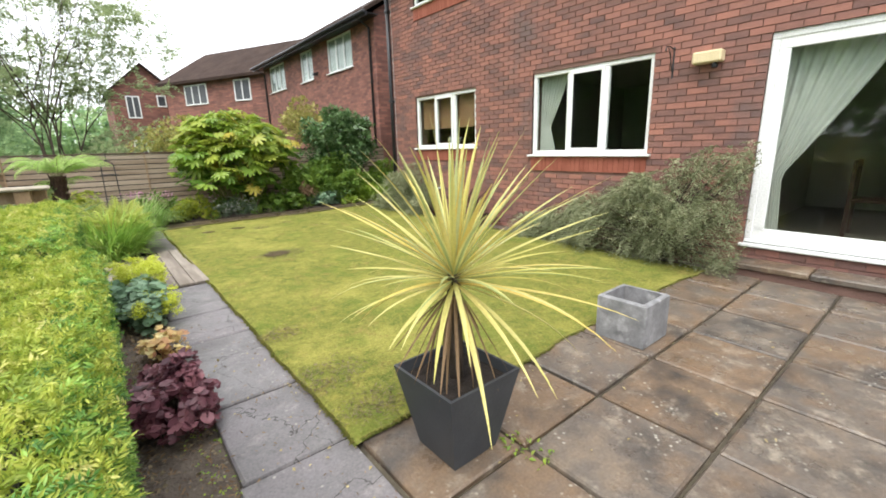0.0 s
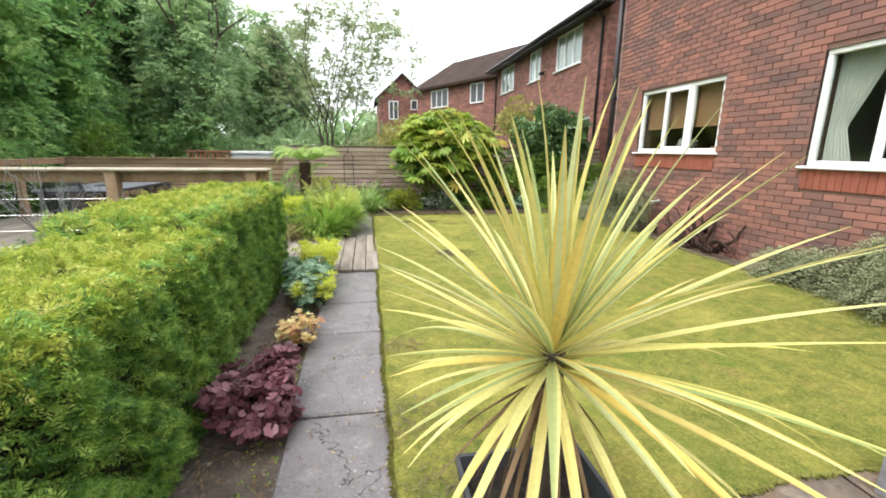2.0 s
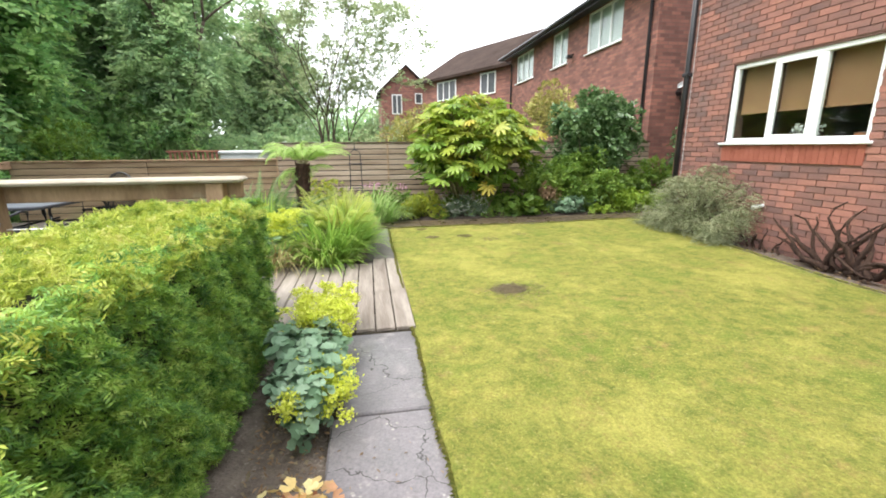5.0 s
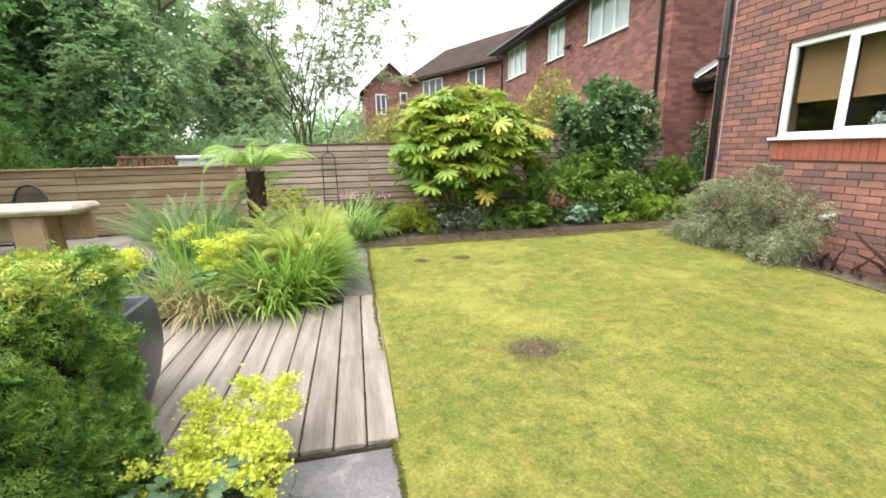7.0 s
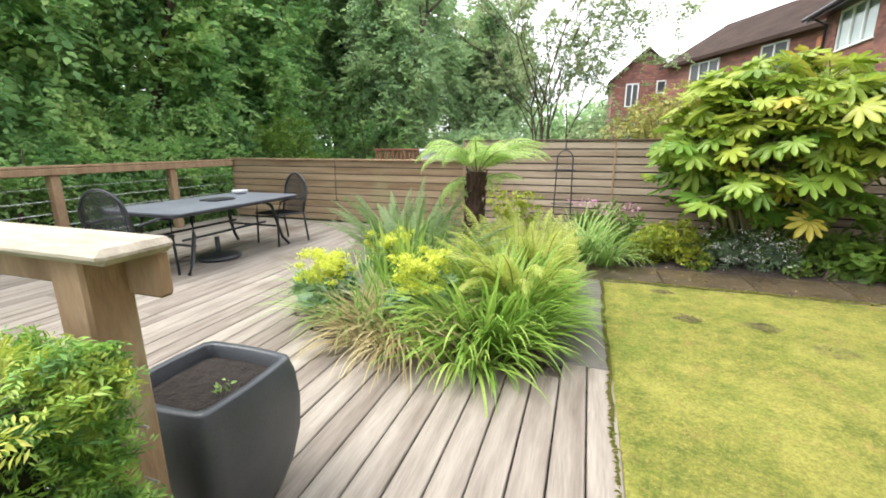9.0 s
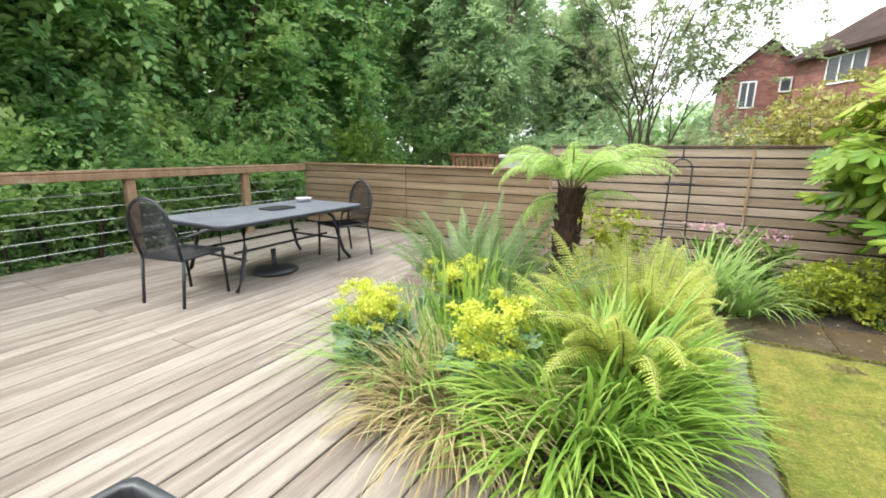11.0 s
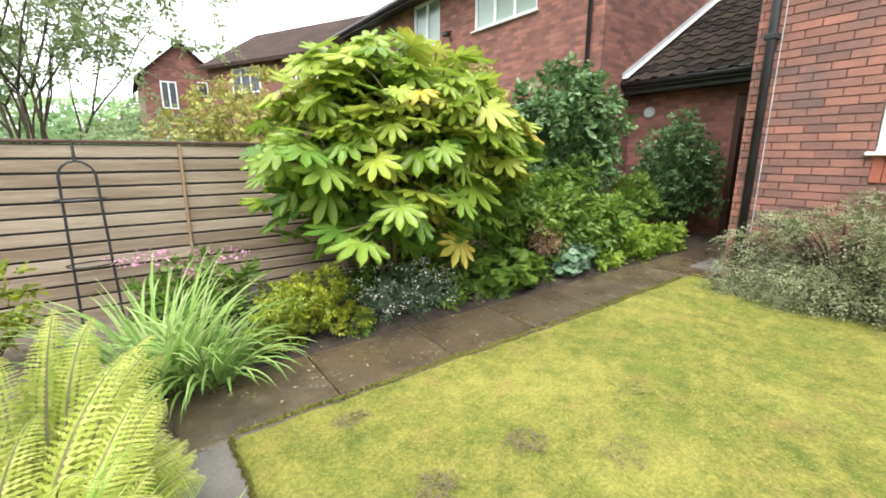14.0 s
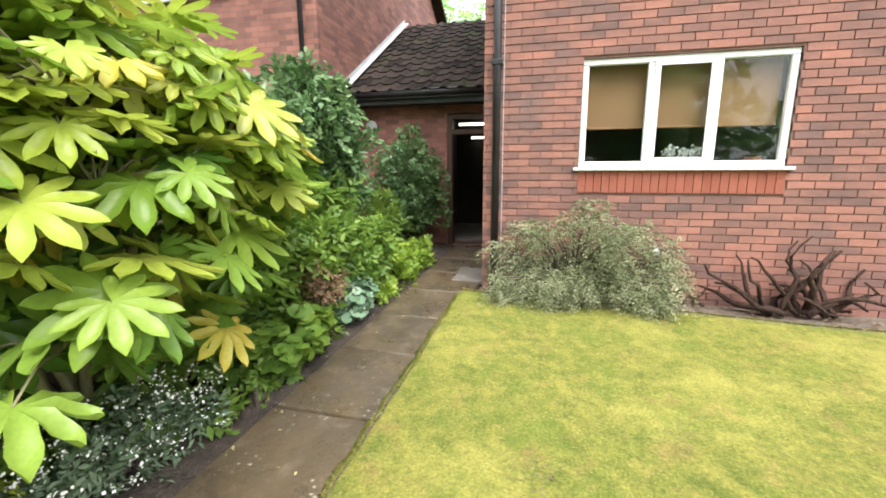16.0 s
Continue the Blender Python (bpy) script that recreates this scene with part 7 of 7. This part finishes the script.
tree((-10.6, 26.0, -0.3), 13, (-10.6, 26, 6.5, 4.2, 3.0, 6.6), 70, 24000, 0.34, F_TREE, "tall grey-green tree far beyond the fence")
tree((-10.8, 20.6, -0.3), 8, (-10.8, 20.6, 3.6, 2.4, 2.0, 3.8), 50, 14000, 0.26, F_TREE_DARK, "dark green tree between the taller trees")
tree((-5.2, 24.5, -0.3), 8, (-5.0, 24.5, 3.6, 2.6, 2.0, 3.6), 60, 24000, 0.26, F_TREE, "grey-green tree beyond the fence", k=0.28, shell=0.3)
tree((-1.3, 17.0, -0.3), 6.4, (-0.9, 17.0, 4.5, 3.3, 1.7, 2.9), 170, 15000, 0.11, F_TREE_LIGHT, "open-crowned slender multi-stemmed tree beyond the fence", trunk_r=0.04, k=0.12, stems=7, shell=0.15, depth=3, wfac=0.6)
tree((21.0, 12.6, -0.3), 10, (21, 12.6, 6.5, 3.6, 3.6, 5.0), 40, 14000, 0.2, F_TREE_DARK, "tall green tree behind the houses")
for x, y, r, m in ((-6.8, 12.2, 1.0, F_MID), (-4.9, 16.5, 1.2, F_TREE), (-2.8, 15.5, 1.1, F_TREE), (-0.6, 14.5, 0.9, F_TREE_LIGHT), (0.6, 18.5, 1.3, F_TREE_LIGHT), (-6.5, 15.8, 1.5, F_TREE_DARK), (-3.4, 20.0, 1.8, F_TREE), (2.2, 24.0, 1.6, F_TREE), (-9.0, 16, 1.6, F_TREE_DARK)):
    shrub("background_shrub", (x, y, -0.3), many(x, y, 0.75 * r + 0.15, 1.1 * r, 0.8 * r, 0.95 * r, 24, 0.38), 4500, 0.1, 0.05, m, "loose green shrub in the garden beyond the fence", "shrub", group="shrubs beyond the fence")
shrub("tree_line", (-2, 46, -0.3), many(-4, 46, 2.5, 22, 4, 3.4, 60, 0.2), 16000, 0.5, 0.35, F_TREE, "distant line of grey-green trees", "trees")
shrub("tree_line", (-22, 6, -0.3), many(-21, 6, 4, 4, 14, 5, 40, 0.3), 12000, 0.5, 0.35, F_TREE_DARK, "dark line of trees beyond the deck", "trees")
shrub("garden_boundary_shrubs", (-3, -9, -0.3), many(-3, -9, 1.2, 7, 1.5, 1.8, 30, 0.25), 6000, 0.2, 0.12, F_MID, "green boundary shrubs behind the patio", "shrubs")

# ---- paving, deck boards, roof tiles, bricks ----
deck = thing("deck", (-3, 6, -0.2), "weathered grey-brown timber deck of long boards", "deck", kind="structure")


def island_y(x):
    """Where the planted island cuts the boards off."""
    if x > -0.28:
        return 6.44
    if x > -1.75:
        return 6.25
    if x > -2.3:
        return 6.25 + (-1.75 - x) * 0.6
    if x > -3.5:
        return 6.6 + (-2.3 - x) * 3.0
    return FY - 0.005


for i in range(45):
    x = 0.088 - 0.15 * i
    if x < -6.55:
        break
    yb = island_y(x - 0.07)
    cuts = [4.40, yb] if yb < 7.5 else [4.40, random.choice((6.2, 7.4, 8.6)), yb]
    for a, b in zip(cuts, cuts[1:]):
        j = random.uniform(-0.002, 0.002)
        part("board", cbox(x - 0.1415, x, a + random.uniform(0.0, 0.012) * (a < 4.5), b - (0.002 if b > 6.9 or yb > 7.5 else random.uniform(0.002, 0.02)), -0.03, 0.0 + j, 0.005), M_DECK, deck)
part("joists", join([box(-6.55, 0.07, 4.42 + 0.45 * k, 4.48 + 0.45 * k, -0.16, -0.032) for k in range(14)] + [box(0.03, 0.07, 4.41, 6.42, -0.15, -0.031), box(-6.5, 0.06, 4.405, 4.419, -0.15, -0.031)]), M_JOINT, deck)
solo("island_soil", ([(-0.27, 6.4, 0.012), (-1.0, 6.22, 0.012), (-1.75, 6.22, 0.012), (-2.35, 6.6, 0.012), (-3.55, 10.2, 0.012), (-3.5, 10.34, 0.012), (-0.28, 10.34, 0.03), (-0.27, 8.2, 0.03), (-1.5, 8.0, 0.12)], [(i, (i + 1) % 8, 8) for i in range(8)]), M_SOIL, "dark crumbly soil of the island planting bed", "soil", kind="structure")


def far_bed():
    v, f = [], []
    nx, ny = 60, 14
    for j in range(ny + 1):
        for i in range(nx + 1):
            x, y = -0.3 + 7.4 * i / nx, 8.745 + 1.6 * j / ny
            v.append((x, y, 0.03 + 0.05 * min(1, j / 3) + (0.03 * noise.noise((x * 3, y * 3, 5)) + 0.015 * noise.noise((x * 11, y * 11, 2)) if j else 0)))
    for j in range(ny):
        for i in range(nx):
            q = j * (nx + 1) + i
            f.append((q, q + 1, q + nx + 2, q + nx + 1))
    return v, f


solo("bed_soil", far_bed(), M_BED_SOIL, "dark crumbly soil of the far planting bed", "soil", kind="structure", smooth=True)


def slab(parent, name, x0, x1, y0, y1, material, dz=0.0, t=0.045):
    za, zb = ground_z(y0) + dz, ground_z(y1) + dz
    v, f = cbox(x0, x1, y0, y1, -t, 0, 0.01)
    v = [(x + random.uniform(-0.004, 0.004), y + random.uniform(-0.004, 0.004), z + za + (zb - za) * (y - y0) / (y1 - y0)) for x, y, z in v]
    return part(name, (v, f), material, parent)


path = thing("garden_path", (-0.18, 2, -0.1), "grey riven stone slab path beside the lawn", "path", kind="structure")
cuts = [4.395, 3.44, 2.82, 1.8, 1.1, 0.45, -0.2, -0.85, -1.5, -2.2]
for b, a in zip(cuts, cuts[1:]):
    slab(path, "slab", -0.45 + random.uniform(-0.02, 0.02), 0.08 + random.uniform(-0.01, 0.01), a + 0.008, b - 0.008, M_SLAB, random.uniform(-0.004, 0.006))
patio = thing("patio", (2.5, -0.5, -0.15), "brown weathered sandstone slab patio with dark joints", "patio", kind="structure")
part("bedding", sheet(-0.5, 4.9, -3, 1.06, 4, 4, -0.03), M_JOINT, patio)
xs = [0.1, 0.71, 1.38, 2.06, 2.71, 3.34, 3.96, 4.55]
ys = [1.03, 0.45, -0.17, -0.83, -1.45, -2.1, -2.75]
for b, a in zip(ys, ys[1:]):
    for c, d in zip(xs, xs[1:]):
        slab(patio, "slab", c + 0.012, d - 0.012, a + 0.012, b - 0.012, M_PATIO, random.uniform(-0.005, 0.006))
fpath = thing("far_path", (2.5, 8.5, 0), "damp brown slab path at the far lawn edge", "path", kind="structure")
xs = [-0.14, 0.62, 1.4, 2.15, 2.95, 3.7, 4.5, 5.3, 6.1, 7.1]
for c, d in zip(xs, xs[1:]):
    slab(fpath, "slab", c + 0.005, d - 0.005, 8.14 if d < 5 else 8.02, 8.75, M_PATH_WET, 0.012)
slab(fpath, "concrete_strip", -0.31, 0.07, 6.45, 8.17, M_CONC, 0.0)
slab(fpath, "concrete_step", 4.95, 5.6, 7.99, 8.35, M_CONC, 0.022)
litter = []
for i in range(90):
    x, y = random.uniform(0, 5), random.uniform(8.3, 8.82)
    litter.append((x, y, ground_z(y) + 0.018))
tagged(new("fallen_petals", tri_mesh("fallen_petals", leaves(np.array(litter), np.tile((0, 0, 1.0), (90, 1)), 0.022, 0.016, jitter=0.2), F_STRAW)), "tiny pale fallen leaves on the damp path", "leaf litter", kind="stuff")



def scatter(name, x0, x1, y0, y1, n, dz, size, width, material, label, category="leaf litter"):
    """Small fallen or sprouting bits lying on the ground."""
    x, y = RNG.uniform(x0, x1, n), RNG.uniform(y0, y1, n)
    c = np.stack([x, y, np.minimum(-0.105 + 0.0155 * y, 0.03) + dz], 1)
    tagged(new(name, tri_mesh(name, leaves(c, np.tile((0, 0, 1.0), (n, 1)), size, width, jitter=0.35), material)), label, category, kind="stuff")


scatter("path_litter", -0.46, 0.07, -1.2, 3.2, 260, 0.012, 0.022, 0.006, F_DEAD, "small brown twigs and leaf bits on the grey path")
scatter("pale_path_litter", -0.46, 0.07, -1.2, 2.6, 70, 0.012, 0.02, 0.014, F_STRAW, "tiny pale petals lying on the grey path")
scatter("patio_litter", 0.1, 4.4, -2.0, 1.0, 90, 0.012, 0.024, 0.013, F_STRAW, "tiny pale fallen leaves on the patio")
scatter("bed_litter", -0.8, -0.46, -0.6, 4.3, 1500, 0.0, 0.03, 0.009, F_DEAD, "dry brown leaves and twigs on the bed soil")
scatter("bed_chips", -0.8, -0.46, -0.6, 4.3, 420, 0.003, 0.024, 0.018, F_THATCH, "grey-brown bark chips on the bed soil")
scatter("seedling", -0.6, -0.44, -0.4, 2.5, 220, 0.012, 0.018, 0.012, F_BRIGHT, "tiny green seedlings along the path edge", "seedlings")
scatter("wall_bed_litter", 4.42, 4.85, 3.7, 6.2, 420, 0.0, 0.035, 0.01, F_DEAD, "dry brown twigs on the soil below the wall")
scatter("patio_weed", 0.62, 0.8, 0.3, 0.56, 40, 0.015, 0.03, 0.015, F_BRIGHT, "small green weed in a patio joint", "weed")

# lean-to roof tiles
rows, cols = 13, 9
tw, tlen = (NY0 - 0.1 - 7.98) / cols, 3.85 / rows


def roof_tile():
    v, f = [], []
    n = 8
    for s in (0, 1):
        for i in range(n + 1):
            u = i / n
            z = 0.035 * max(0, math.sin(u * 2 * math.pi)) + 0.012 + (0.022 if s == 0 else 0)
            v += [(s * (tlen + 0.04), tw * u, z), (s * (tlen + 0.04), tw * u, z - 0.015)]
    k = 2 * (n + 1)
    for i in range(n):
        a = 2 * i
        f += [(a, a + 2, k + a + 2, k + a), (a + 1, k + a + 1, k + a + 3, a + 3), (a, a + 1, a + 3, a + 2)]
    return v, f


tile_me = mesh_of("roof_tile", *roof_tile(), M_ROOF)
slope = math.atan2(1.93, 3.3)
for r in range(rows):
    for c in range(cols):
        t = new("roof_tile", tile_me)
        t.parent = link
        t.matrix_parent_inverse = Matrix.Translation(-link.location)
        d = r * tlen
        t.matrix_basis = Matrix.Translation((6.76 + d * math.cos(slope), 7.98 + c * tw, 2.46 + d * math.sin(slope))) @ Matrix.Rotation(-slope, 4, "Y")


# bricks of the garden front
def brick_list():
    out = []
    course = 0.075
    lo = [h[:2] + (h[2] - 0.255, h[3]) if h in (W1, W2, WU) else h for h in HOLES]
    for k in range(-3, int(TOP / course)):
        z = k * course
        y = -2.4 + (0.1125 if k % 2 else 0.0)
        while y < 7.98:
            a, b = y, min(y + 0.215, 7.98)
            y += 0.225
            spans = [(a, b)]
            for h in lo:
                if z + 0.065 > h[2] + 0.01 and z < h[3] - 0.01:
                    nxt = []
                    for s, e in spans:
                        if e <= h[0] or s >= h[1]:
                            nxt.append((s, e))
                        else:
                            if s < h[0] - 0.03:
                                nxt.append((s, h[0]))
                            if e > h[1] + 0.03:
                                nxt.append((h[1], e))
                    spans = nxt
            out += [(s, e, z) for s, e in spans if e - s > 0.03]
    return out


unit_me = mesh_of("brick", *box(-0.006, 0.05, 0, 0.215, 0, 0.065), M_BRICK)
rest, made = [], 0
for s, e, z in brick_list():
    if e - s > 0.214 and 0.25 < z < 2.45 and 3.9 < s < 7.9 and made < 300:
        b = new("brick", unit_me)
        b.parent = house
        b.matrix_parent_inverse = Matrix.Translation(-house.location)
        b.matrix_basis = Matrix.Translation((H + random.uniform(-0.0015, 0.0015), s, z))
        made += 1
    else:
        rest.append(box(H - 0.006 + random.uniform(-0.0015, 0.0015), H + 0.05, s, e, z, z + 0.065))
bo = part("brickwork", join(rest), M_BRICK, house)
tagged(bo, kind="stuff")
for h in (W1, W2, WU):
    n = int((h[1] - h[0]) / 0.075)
    for i in range(n):
        w = (h[1] - h[0]) / n
        part("soldier_brick", box(H - 0.012, H + 0.05, h[0] + w * i + 0.003, h[0] + w * (i + 1) - 0.003, h[2] - 0.25, h[2] - 0.032), M_BRICK_RED, house)
